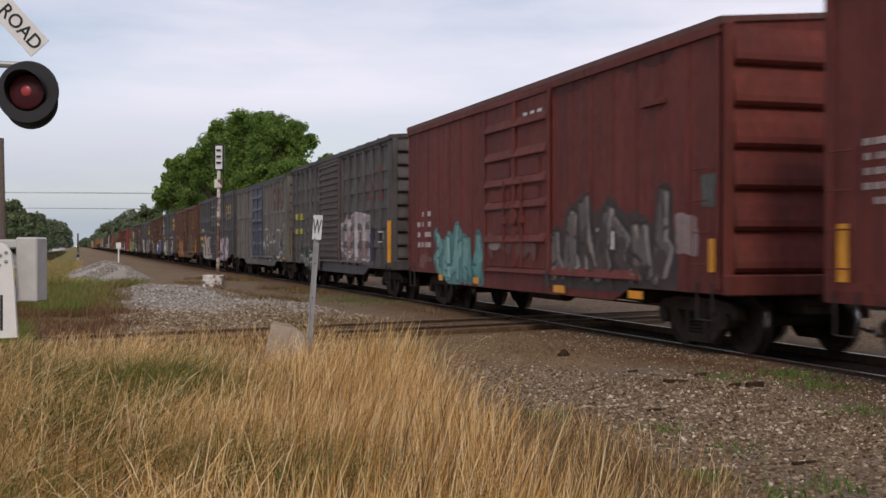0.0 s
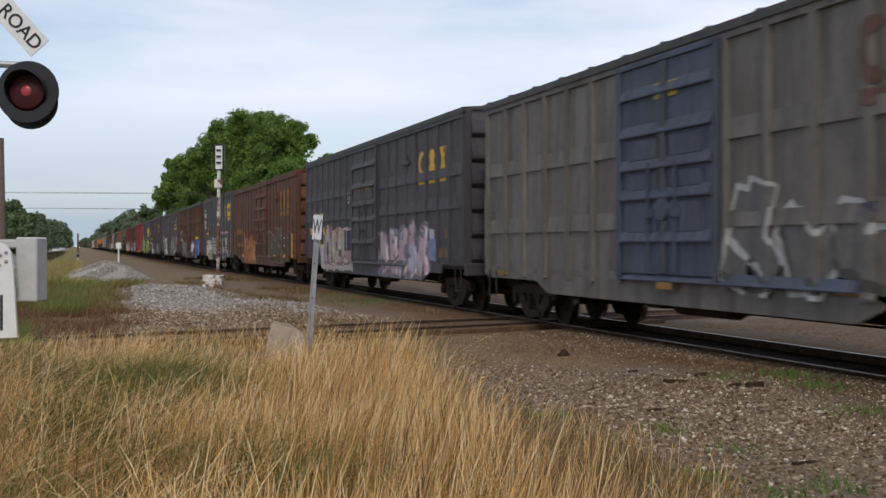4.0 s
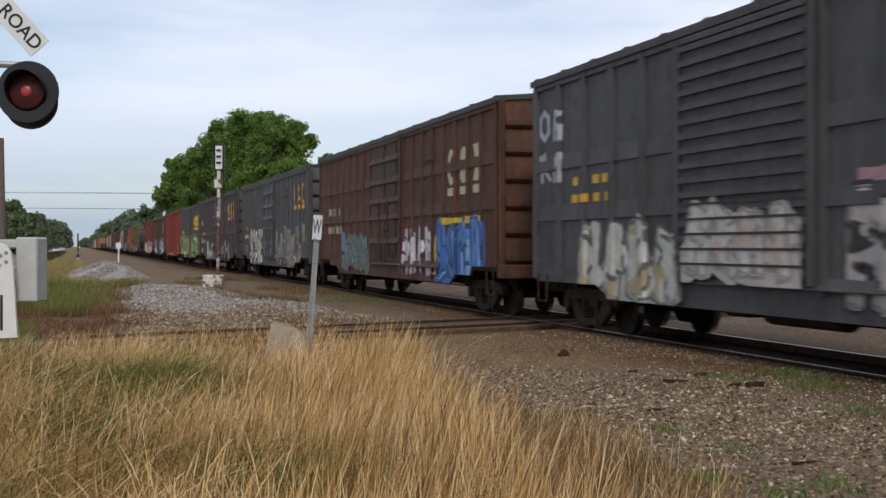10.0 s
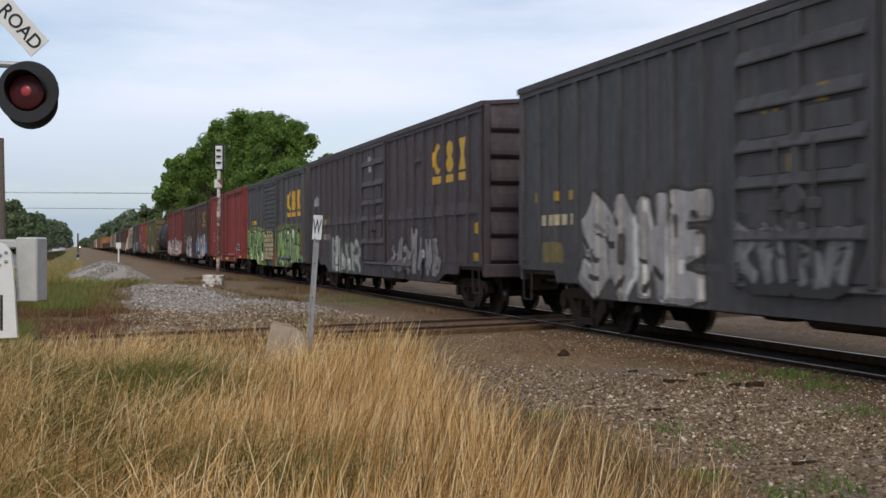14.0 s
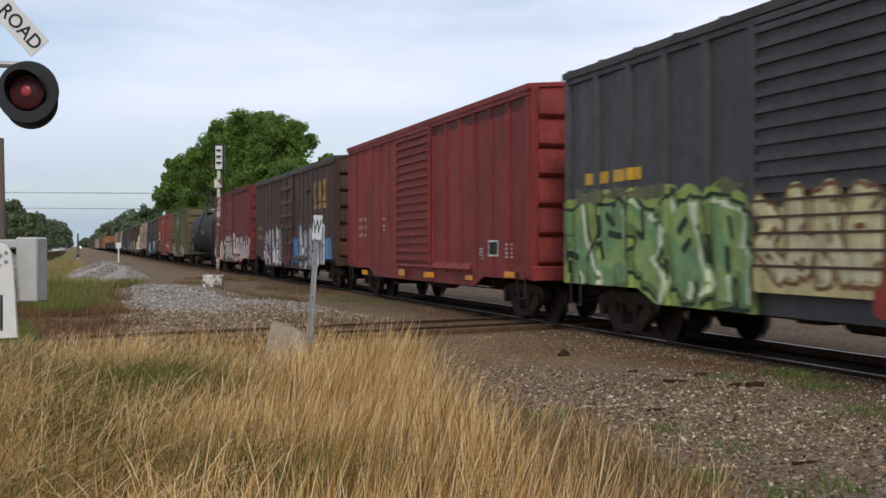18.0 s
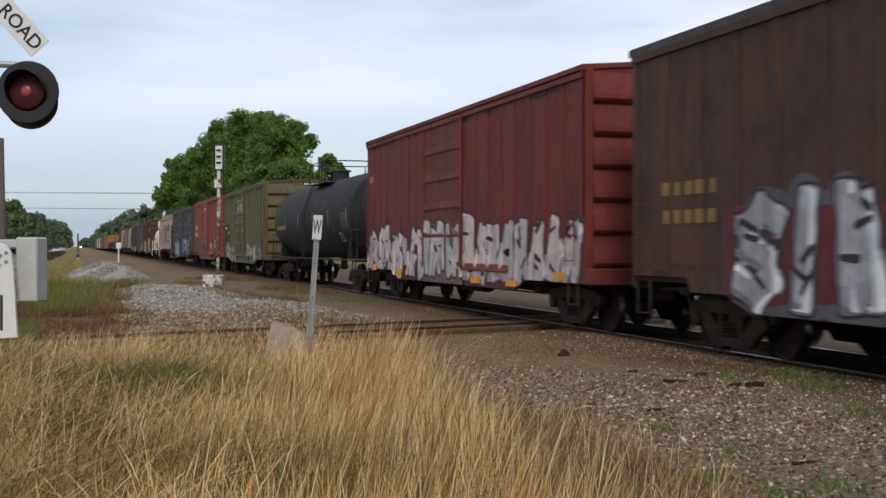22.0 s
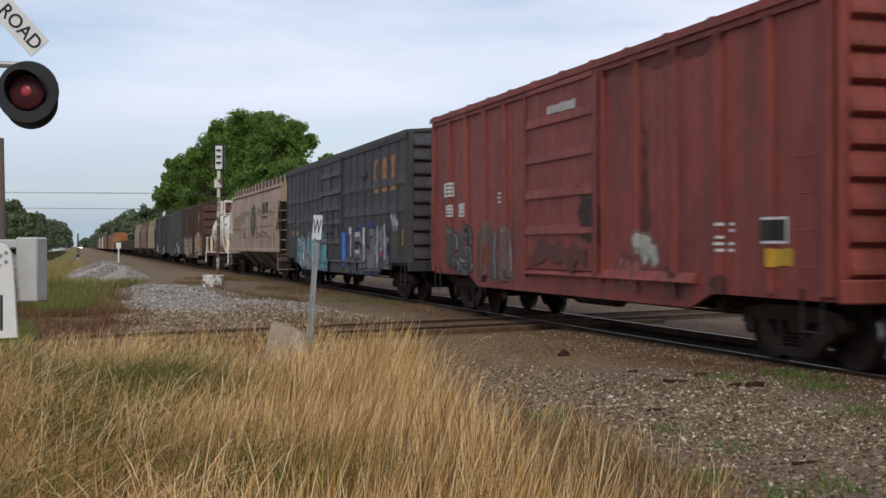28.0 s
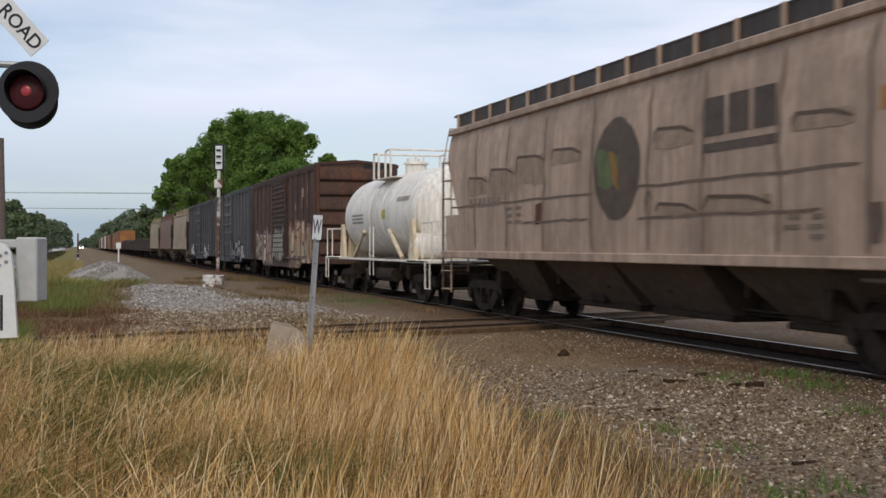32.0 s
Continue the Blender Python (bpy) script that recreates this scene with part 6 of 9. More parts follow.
on_tank(car, spray((0.4, 0.4, 0.4)), -5.87, -5.34, -36, -23, R, zc, "placard")
on_tank(car, M_BLACK, -5.80, -5.41, -34, -25, R, zc, "placard_face", 0.009)

car, R, zc = tank_car("short white pressure tank car with railings and end decks", 34.98, 36.25, TANK_WHITE, 1.27, 2.42, 1.15, TANK_WHITE, white=True)
part("cylinder", Geo().lathe([(-0.5, 0.0), (-0.47, 0.22), (-0.35, 0.33), (0.35, 0.33), (0.47, 0.22), (0.5, 0.0)], (-0.85, -4.2, 1.52), "x", 18), TANK_WHITE, car, smooth=True)
on_tank(car, spray((0.45, 0.4, 0.08)), -1.2, -0.75, -6, 6, R, zc)
for k in range(3):
    on_tank(car, spray((0.36, 0.32, 0.27)), 1.5, 3.0, -10 + 5 * k, -7 + 5 * k, R, zc)
on_tank(car, spray((0.4, 0.36, 0.3)), -3.6, -2.3, 14, 20, R, zc)
for s in (-1, 1):
    part("brace", Geo().rod((-1.22, s * 2.9, 1.18), (-1.22, s * 1.5, 1.95), 0.06, 8), TANK_CREAM, car)


# dirty brown, with the shade under the roof ends put into the colour
HOPPER_DIRT_SHADE = paint("dirty_shaded_hopper_paint", (0.11, 0.078, 0.055), amount=0.5, shift=33)
HOPPER_CURVE = ((1.36, 0.01), (2.2, 0.0), (3.0, 0.012), (3.4, 0.035), (3.6, 0.055), (3.85, 0.095))


class HopperSide(Side):
    """A flank without posts that curves in towards the eaves."""

    def inset(self, z):
        return float(np.interp(z, *zip(*HOPPER_CURVE)))


def hopper(label, t0, t1, mat, detail=2, eave=4.1, top=4.3):
    """A covered hopper: curved flanks, sloping end sheets in open ends, roof walkways and three bays below."""
    L = (t1 - t0) * SPEED
    car = thing("hopper_car", label, "hopper car", group="freight train cars")
    key_car(car, (t0 + t1) / 2)
    hw = 1.55
    rows = [(z, x, e) for (z, x), e in zip(HOPPER_CURVE[:2], (0.45, 0.45))]
    rows += [(2.2001, 0.0, 1.38), (3.0, 0.012, 0.79), (3.4, 0.035, 0.48), (3.6, 0.055, 0.46), (3.85, 0.095, 0.45), (eave, 0.16, 0.45)]
    for sx in (-1, 1):                                   # flanks with a three-cornered opening at each end
        g = Geo()
        for (z0, i0, e0), (z1, i1, e1) in zip(rows, rows[1:]):
            for t in (0.0, 0.03):
                x0, x1 = sx * (hw - i0 - t), sx * (hw - i1 - t)
                g.add([(x0, -L / 2 + e0, z0), (x1, -L / 2 + e1, z1), (x1, L / 2 - e1, z1), (x0, L / 2 - e0, z0)], [(0, 1, 2, 3) if sx < 0 else (3, 2, 1, 0)])
            n = len(g.v)
            for q in ([n - 8, n - 7, n - 3, n - 4], [n - 5, n - 6, n - 2, n - 1]):       # the thickness of the plate at the opening
                g.f.append(q)
                g.m.append(0)
        part("side_sheet", g.weld(), mat, car)
    roof = [(-hw + 0.16, eave), (-hw + 0.36, eave + 0.13), (-0.9, eave + 0.21), (0, eave + 0.26), (0.9, eave + 0.21), (hw - 0.36, eave + 0.13), (hw - 0.16, eave)]
    part("roof", Geo().prism([(z, x) for x, z in roof], -L / 2 + 0.45, L / 2 - 0.45, "y"), mat, car)
    for s in (-1, 1):
        ye = s * (L / 2 - 0.46)
        head = [(-hw + 0.05, 3.4), (hw - 0.05, 3.4), (hw - 0.1, 3.75), (hw - 0.18, eave), (-hw + 0.18, eave), (-hw + 0.1, 3.75)]
        part("end_sheet", Geo().prism([(z, x) for x, z in head], ye - 0.015, ye + 0.015, "y"), mat, car)
        yb, yc = s * (L / 2 - 0.47), s * (L / 2 - 2.5)
        part("slope_sheet", Geo().add([(x, y + d, z) for d in (0, -0.03 * s) for x, y, z in ((-hw + 0.05, yb, 3.42), (hw - 0.05, yb, 3.42), (hw - 0.05, yc, 1.2), (-hw + 0.05, yc, 1.2))],
                                      [(0, 1, 2, 3), (7, 6, 5, 4), (0, 4, 5, 1), (2, 6, 7, 3)]), HOPPER_DIRT_SHADE, car)
    # bays
    for y, w, q in ((-0.28 * L, 0.085 * L, 0.75), (-0.085 * L, 0.085 * L, 1.2), (0.085 * L, 0.085 * L, 1.2), (0.28 * L, 0.085 * L, 0.75)):
        g = Geo()
        g.add([(-1.4, y - w, 1.36), (1.4, y - w, 1.36), (1.4, y + w, 1.36), (-1.4, y + w, 1.36), (-0.6, y - q, 0.5), (0.6, y - q, 0.5), (0.6, y + q, 0.5), (-0.6, y + q, 0.5)],
              [(0, 1, 5, 4), (1, 2, 6, 5), (2, 3, 7, 6), (3, 0, 4, 7), (4, 5, 6, 7)])
        part("hopper_bay", g, HOPPER_DIRT_SHADE, car)
        part("outlet_gate", Geo().cbox(-0.66, 0.66, y - q - 0.04, y + q + 0.04, 0.4, 0.5, 0.02), M_TRUCK, car)
    for sx in (-1, 1):
        part("side_sill", Geo().cbox(sx * hw - 0.05, sx * hw + 0.05, -L / 2 + 0.2, L / 2 - 0.2, 1.24, 1.39, 0.015), mat, car)
        part("top_rail", Geo().cbox(sx * (hw - 0.13) - 0.07, sx * (hw - 0.13) + 0.07, -L / 2 + 0.42, L / 2 - 0.42, eave - 0.09, eave + 0.05, 0.02), mat, car)
    # roof walkway with posts
    for s in (-1, 1):
        wk = Geo().cbox(s * 1.0 - 0.25, s * 1.0 + 0.25, -L / 2 + 0.1, L / 2 - 0.1, top + 0.2, top + 0.24, 0.008)
        # upright dark plate added below the board; it stands for shade over the roof
        wk.cbox(s * 1.22 - 0.02, s * 1.22 + 0.02, -L / 2 + 0.5, L / 2 - 0.5, top - 0.12, top + 0.21, 0.006)
        part("running_board", wk, GONDOLA, car, "dark steel roof walkway with a dark plate for roof shade")
        for k in range(16):
            y = -L / 2 + 0.5 + (L - 1.0) * k / 15
            if detail:
                part("walkway_post", shared(("walkway_post", mat.name), lambda: Geo().cbox(-0.025, 0.025, -0.035, 0.035, -0.16, 0.24, 0.006).mesh("walkway_post", mat)), None, car, at=(s * 1.27, y, top))
    if detail:
        for k in range(6):
            part("hatch", Geo().lathe([(-0.05, 0.4), (0.1, 0.4), (0.14, 0.34), (0.16, 0.0)], (0, -L / 2 + 2 + (L - 4) * k / 5, top), "z", 16), mat, car)
    # end frames: corner posts, ladders round the corner, hand rails, platform
    for s in (-1, 1):
        y = s * (L / 2 - 0.16)
        g = Geo()
        for x in (-hw + 0.02, hw - 0.02):
            g.cbox(x - 0.02, x + 0.02, y - 0.025, y + 0.025, 0.45, 3.45, 0.006)
        g.cbox(-1.5, 1.5, s * L / 2 - 0.1, s * L / 2 + 0.1, 0.84, 1.05, 0.02)
        part("end_frame", g, HOPPER_DIRT_SHADE, car)
        part("end_platform", Geo().cbox(-1.45, 1.45, min(y, s * (L / 2 - 2.0)), max(y, s * (L / 2 - 2.0)), 1.1, 1.15, 0.008), HOPPER_DIRT_SHADE, car)
        if detail:
            for side_x in (-1, 1):
                x = side_x * (hw - 0.02)
                ld = Geo()
                for k in range(8):
                    z = 0.52 + k * 0.415
                    ld.path([(x, y - s * 0.62, z), (x + 0.03 * side_x, y, z), (x - side_x * 0.62, y + s * 0.03, z)], 0.016, 5)
                ld.cbox(x - 0.015, x + 0.015, y - s * 0.62 - 0.02, y - s * 0.62 + 0.02, 0.45, 3.5, 0.004)
                ld.cbox(x - side_x * 0.62 - 0.02, x - side_x * 0.62 + 0.02, y - 0.015, y + 0.03, 0.9, 3.5, 0.004)
                ld.path([(x, y, 3.4), (x - side_x * 0.1, y - s * 0.2, eave + 0.1), (x - side_x * 0.62, y - s * 0.2, eave + 0.1), (x - side_x * 0.62, y, 3.4)], 0.016, 6)
                part("ladder", ld, mat if detail > 1 else HOPPER_DIRT_SHADE, car)
    running_gear(car, L, 1.75, detail, 1.0, tank=False)
    return car, HopperSide(hw, L, [], 0, 0)


car, sd = hopper("beige covered hopper with brown emblem patches and roof walkways", 33.14, 34.87, BEIGE, eave=4.12)
Y0 = -sd.L / 2
g = Geo()
for k in range(3):                                # three plain slanted blocks over a stripe
    sd.sheet(g, Y0 + 3.5 + 0.6 * k, Y0 + 4.0 + 0.6 * k, 2.98, 3.5, 0.01, 0.04)
em = part("emblem", g, spray((0.1, 0.075, 0.06)), car, "dark painted blocks over a stripe")
part("stripe", sd.sheet(Geo(), Y0 + 3.5, Y0 + 5.25, 2.76, 2.88, 0.01), spray((0.12, 0.09, 0.07)), em)
ys, zs, Y, Z = side_grid(sd, Y0 + 7.0, Y0 + 8.9, 1.85, 3.6, 0.05)
U, V = (Y - Y0 - 7.94) / 0.82, (Z - 2.73) / 0.8
rag = ripple(171, 4.0, 20.0)
oval = None
for name_, F_, lift_, col_ in (("emblem", 1 - np.hypot(U, V) + 0.02 * rag(Y, Z), 0.012, (0.115, 0.085, 0.062)),
                               ("emblem_core", np.minimum(0.45 - np.abs(U - 0.35), 0.36 - np.abs(V + 0.02)) + 0.06 * rag(Y, Z), 0.016, (0.13, 0.16, 0.07)),
                               ("emblem_core", np.minimum(0.16 - np.abs(U - 0.05), 0.3 - np.abs(V + 0.02)) + 0.08 * rag(Y * 2, Z * 2), 0.02, (0.3, 0.17, 0.05))):
    g = Geo()
    contour(g, sd, ys, zs, F_, lift_)
    ob = part(name_, g, spray(col_), oval or car, "dark oval painted emblem" if oval is None else "")
    oval = oval or ob
bars(car, sd, 13.2, 15.2, 2.2, 2.6, spray((0.25, 0.185, 0.14)), 1, 7, 173)
bars(car, sd, 12.0, 13.0, 1.9, 2.3, spray((0.24, 0.175, 0.13)), 3, 2, 174)
bars(car, sd, 2.5, 3.4, 1.55, 1.9, spray((0.22, 0.16, 0.12)), 3, 2, 175)
blotch(car, sd, 1.32, 1.56, 2.94, 3.2, (0.42, 0.2, 0.06), 176, sharp=True)
blotch(car, sd, 1.5, 1.75, 1.5, 2.0, (0.16, 0.11, 0.08), 177)
# welded plate joints and the stains that hang from them
jog = random.Random(178)
for k, a_ in enumerate((1.72, 3.43, 5.27, 6.85, 8.86, 10.95, 12.9, 14.8)):
    g = Geo()
    pts = [(Y0 + a_ + jog.uniform(-0.05, 0.05), z_) for z_ in np.linspace(1.42, 3.9, 9)]
    sd.stroke(g, pts, 0.075, 0.008)
    part("weld_stain", g, spray((0.23, 0.165, 0.12)), car, "stained upright weld line")
for a0_, a1_, z_ in ((1.9, 8.0, 2.4), (8.8, 16.5, 2.37), (2.6, 7.2, 1.92), (9.0, 12.0, 1.95)):
    g = Geo()
    pts = [(Y0 + a0_ + (a1_ - a0_) * q / 12, z_ + jog.uniform(-0.015, 0.015)) for q in range(13)]
    sd.stroke(g, pts, 0.04, 0.009)
    part("weld_stain", g, spray((0.18, 0.125, 0.09)), car, "stained level weld line")
for a0_, a1_, z_, drop_ in ((9.3, 10.6, 3.2, 0.25), (10.9, 12.4, 3.2, 0.55), (12.5, 13.9, 3.05, 0.5), (14.0, 15.3, 2.95, 0.4), (5.5, 6.7, 3.2, 0.3), (2.0, 3.2, 3.05, 0.2), (3.6, 5.2, 2.15, 0.2), (5.4, 6.6, 2.1, 0.15), (6.7, 6.95, 2.3, 0.5)):
    blotch(car, sd, a0_, a1_, z_ - drop_, z_, (0.34, 0.245, 0.17), int(a0_ * 10), "stain")
    g = Geo()
    sd.stroke(g, [(Y0 + a0_, z_ - 0.12), (Y0 + a0_ + 0.3 * (a1_ - a0_), z_ - 0.02), (Y0 + a1_ - 0.1, z_ + 0.02), (Y0 + a1_, z_ - drop_ * 0.6)], 0.05, 0.011)
    part("stain", g, spray((0.13, 0.085, 0.06)), car)
blotch(car, sd, 11.0, 11.35, 1.9, 2.3, (0.12, 0.04, 0.025), 179, "stain")

# brown boxcar and the cars behind it
car, sd = boxcar("dark brown boxcar with corrugated door and pale graffiti", 36.40, 37.95, DARK_BROWN, eave=4.45, posts=6, post_d=0.05, door=(5.9, 9.3), door_kind="louver", end_panel=M_BLACK)
slabs(car, sd, 0.5, 5.5, 0.66, 2.5, (0.4, 0.26, 0.17), (0.14, 0.08, 0.06), 4, 181, two=(0.42, 0.36, 0.24), glint=(0.5, 0.42, 0.32), back=(0.27, 0.16, 0.12), fat=0.22, cover=1.0, slant=0.1)
blotch(car, sd, 6.1, 9.1, 0.9, 2.3, (0.34, 0.3, 0.25), 183, rag=1.6)
slabs(car, sd, 9.8, 14.3, 0.64, 2.2, (0.36, 0.31, 0.25), (0.1, 0.06, 0.06), 5, 182, two=(0.3, 0.2, 0.16), back=(0.2, 0.15, 0.12), cover=0.9)
for k, a_ in enumerate((1.2, 2.3, 3.9)):
    blotch(car, sd, a_, a_ + 0.25, 2.9, 3.9 - 0.2 * k, (0.33, 0.22, 0.15), 187 + k, rag=1.6)
rib_shades(car, sd, 0.9, 2.3, 4.45)
car, sd = boxcar("grey-black boxcar with teal marks", 38.10, 39.66, CHARCOAL, posts=6, detail=1)
graffiti(car, sd, 2.0, 7.0, 0.7, 1.9, (0.3, 0.3, 0.3), n=4, seed=184)
car, sd = boxcar("dark blue boxcar with white graffiti", 39.82, 41.40, DARK_BLUE, posts=6, detail=1)
graffiti(car, sd, 1.5, 5.0, 0.7, 1.9, (0.5, 0.5, 0.5), n=3, seed=185)
graffiti(car, sd, 10.0, 13.5, 0.7, 1.9, (0.45, 0.46, 0.48), n=3, seed=186)
for t0, t1, m, lb in ((41.58, 43.0, TAN, "tan covered hopper car"), (43.18, 44.75, PINK_TAN, "rusty brown covered hopper car"), (44.92, 46.5, TAN, "tan covered hopper car")):
    hopper(lb, t0, t1, m, 1)


def gondola(label, t0, t1, mat, h=2.3):
    L = (t1 - t0) * SPEED
    car = thing("gondola", label, "gondola car", group="freight train cars")
    key_car(car, (t0 + t1) / 2)
    for s in (-1, 1):
        part("side_wall", Geo().cbox(s * 1.5 - 0.03, s * 1.5 + 0.03, -L / 2, L / 2, 0.9, h, 0.01).cbox(s * 1.52 - 0.06, s * 1.52 + 0.06, -L / 2, L / 2, h - 0.08, h + 0.04, 0.01), mat, car)
        part("end_wall", Geo().cbox(-1.47, 1.47, s * (L / 2 - 0.03) - 0.03, s * (L / 2 - 0.03) + 0.03, 0.9, h, 0.01), mat, car)
    rib = Geo()
    for k in range(9):
        y = -L / 2 + 0.3 + (L - 0.6) * k / 8
        rib.cbox(-1.6, -1.53, y - 0.07, y + 0.07, 0.95, h - 0.06, 0.01)
    part("side_ribs", rib, mat, car)
    part("floor_deck", Geo().box(-1.47, 1.47, -L / 2 + 0.06, L / 2 - 0.06, 0.96, 1.02), M_TRUCK, car)
    running_gear(car, L, 1.7, 1, 0.9)


t0 = 46.68
for k in range(6):
    gondola("low dark rusty gondola car", t0, t0 + 1.52, GONDOLA, 2.3 + 0.25 * (k % 3 == 1))
    t0 += 1.69
FAR = [(ORANGE_P, "faded orange boxcar", 4.6), (PINK_TAN, "rust-brown boxcar", 4.5), (ORANGE_P, "faded orange boxcar", 4.55), (BROWN, "brown boxcar", 4.5),
       (PINK_TAN, "rust-brown boxcar", 4.5), (ORANGE_P, "faded orange boxcar", 4.55), (BROWN, "brown boxcar", 4.45), (TANK_WHITE, "white boxcar", 4.6),
       (TAN, "tan boxcar", 4.5), (CHARCOAL, "dark grey boxcar", 4.5), (TANK_WHITE, "white boxcar", 4.6), (RED_FADED, "faded red boxcar", 4.5),
       (GREY, "grey boxcar", 4.5), (TAN, "tan boxcar", 4.5), (BROWN, "brown boxcar", 4.5)]
t0 = 56.95
for k, (m, lb, ev) in enumerate(FAR):
    ln = 1.54 + 0.3 * (k % 3 == 0)
    boxcar(lb + " far along the train", t0, t0 + ln, m, eave=ev, posts=0, detail=0)
    t0 += ln + 0.17


# ---- ground ----
C17, S17 = math.cos(radians(17.33)), math.sin(radians(17.33))


def from_view(side, depth):
    """Plan place from metres to the right of the line of sight and metres along it."""
    return side * C17 + depth * S17, -side * S17 + depth * C17


def smooth(a, b, x):
    t = np.clip((x - a) / (b - a), 0, 1)
    return t * t * (3 - 2 * t)


WAVES = [(random.uniform(0.15, 2.4), random.uniform(0, 6.28), random.uniform(0, 6.28)) for _ in range(26)]


def rough_land(X, Y):
    z = np.zeros_like(X)
    for f, a, p in WAVES:
        z = z + np.sin(X * f * math.cos(a) + Y * f * math.sin(a) + p) * 0.010 / (0.4 + f)
    return z


CROSS_Y, CROSS_SLOPE = 19.1, 0.315      # near rail of the crossing track at x = 0


def cross_dist(X, Y):
    return Y - (CROSS_Y + 0.75 + CROSS_SLOPE * X)


def land(X, Y):
    X, Y = np.asarray(X, float), np.asarray(Y, float)
    near = 1 - smooth(60, 140, np.hypot(X, Y))
    z = rough_land(X, Y) * 1.6 * near
    track = 1 - smooth(1.6, 3.2, np.abs(X - TRACK_X))
    cross = 1 - smooth(1.5, 2.8, np.abs(cross_dist(X, Y)))
    flat = np.maximum(track, cross)
    z = z * (1 - flat) + 0.03 * flat
    bank = (1 - smooth(TRACK_X - 0.86, TRACK_X - 0.82, X)) * smooth(TRACK_X - 4.2, TRACK_X - 1.4, X) * (1 - smooth(60, 90, Y)) * (Y > -6)
    z = z + 0.1 * bank * (1 - cross)
    road = 1 - smooth(3.4, 4.6, np.abs(X + 7.6))
    z = z * (1 - road) - 0.02 * road
    # spread gravel heap beyond the crossing track, and a higher pile farther off
    g1 = np.exp(-(((X - 2.4) / 2.6) ** 2 + ((Y - 40) / 4.5) ** 2) ** 1.4)
    z = z + g1 * (0.28 + rough_land(X * 2.3, Y * 2.3) * 1.5)
    return z


M_GROUND, nt, b = material("verge_ground", 0.95, 0.0, 0.06)
dirt = ramp(nt, noise_node(nt, 1.3, 8, space="World", rough=0.75), [(0.3, (0.12, 0.073, 0.034)), (0.52, (0.22, 0.145, 0.075)), (0.72, (0.3, 0.215, 0.125))])
grit = noise_node(nt, 22.0, 5, space="World", rough=0.7)
dirt = mix(nt, ramp(nt, grit, [(0.52, 0.0), (0.66, 0.55)]), dirt, (0.27, 0.205, 0.14))
dirt = mix(nt, ramp(nt, noise_node(nt, 35.0, 4, space="World"), [(0.54, 0.0), (0.68, 0.65)]), dirt, (0.06, 0.038, 0.022))
patch = noise_node(nt, 0.35, 6, space="World", rough=0.65, shift=4)
dirt = mix(nt, ramp(nt, patch, [(0.45, 0.0), (0.58, 0.5)]), dirt, (0.165, 0.13, 0.095))
sep = nt.nodes.new("ShaderNodeSeparateXYZ")
geo_n = nt.nodes.new("ShaderNodeNewGeometry")
nt.links.new(geo_n.outputs["Position"], sep.inputs[0])


def math_node(nt, op, a, bb, clamp=False):
    n = nt.nodes.new("ShaderNodeMath")
    n.operation, n.use_clamp = op, clamp
    for i, v in enumerate((a, bb)):
        if isinstance(v, bpy.types.NodeSocket):
            nt.links.new(v, n.inputs[i])
        else:
            n.inputs[i].default_value = v
    return n.outputs[0]


# turf: left of the track bed, beyond the crossing track, and far away on both sides
turf = mix(nt, noise_node(nt, 0.22, 6, space="World", rough=0.7, shift=9), (0.29, 0.22, 0.085), (0.15, 0.15, 0.05))
turf = mix(nt, ramp(nt, noise_node(nt, 9.0, 5, space="World", rough=0.75), [(0.4, 0.0), (0.7, 0.6)]), turf, (0.13, 0.11, 0.05))
wob = math_node(nt, "MULTIPLY", noise_node(nt, 0.18, 4, space="World", shift=2), 7.0)
edge_l = math_node(nt, "SUBTRACT", math_node(nt, "ADD", math_node(nt, "MULTIPLY", sep.outputs["X"], -1.0), wob), 3.2)
bare = math_node(nt, "MULTIPLY", math_node(nt, "ABSOLUTE", math_node(nt, "SUBTRACT", sep.outputs["Y"], 22.0), 0.0), 0.18, True)     # trodden bare beside the crossing track
edge_l = math_node(nt, "MULTIPLY", edge_l, 0.8, True)
edge_l = math_node(nt, "MULTIPLY", edge_l, bare)
edge_r = math_node(nt, "MULTIPLY", math_node(nt, "SUBTRACT", math_node(nt, "ADD", sep.outputs["X"], wob), 25.0), 0.4, True)
# small stones bedded in the soil, fewer by the track
peb, lump = pebbles(nt, 34.0)
peb2, _ = pebbles(nt, 75.0)
bed = ramp(nt, peb, [(0.0, (0.085, 0.06, 0.042)), (0.4, (0.18, 0.135, 0.1)), (0.75, (0.26, 0.215, 0.17)), (1.0, (0.4, 0.35, 0.3))])
bed = mix(nt, 0.4, bed, ramp(nt, peb2, [(0.0, (0.05, 0.032, 0.018)), (0.6, (0.2, 0.14, 0.09)), (1.0, (0.4, 0.33, 0.25))]))
dirt = mix(nt, ramp(nt, noise_node(nt, 0.55, 6, space="World", rough=0.7, shift=12), [(0.32, 0.25), (0.5, 0.85)]), dirt, bed)
# darker worn strips that run along the line
worn = noise_node(nt, 0.5, 6, (1, 0.14, 1), space="World", rough=0.7, shift=15)
dirt = mix(nt, ramp(nt, worn, [(0.48, 0.0), (0.64, 0.4)]), dirt, (0.1, 0.06, 0.032))
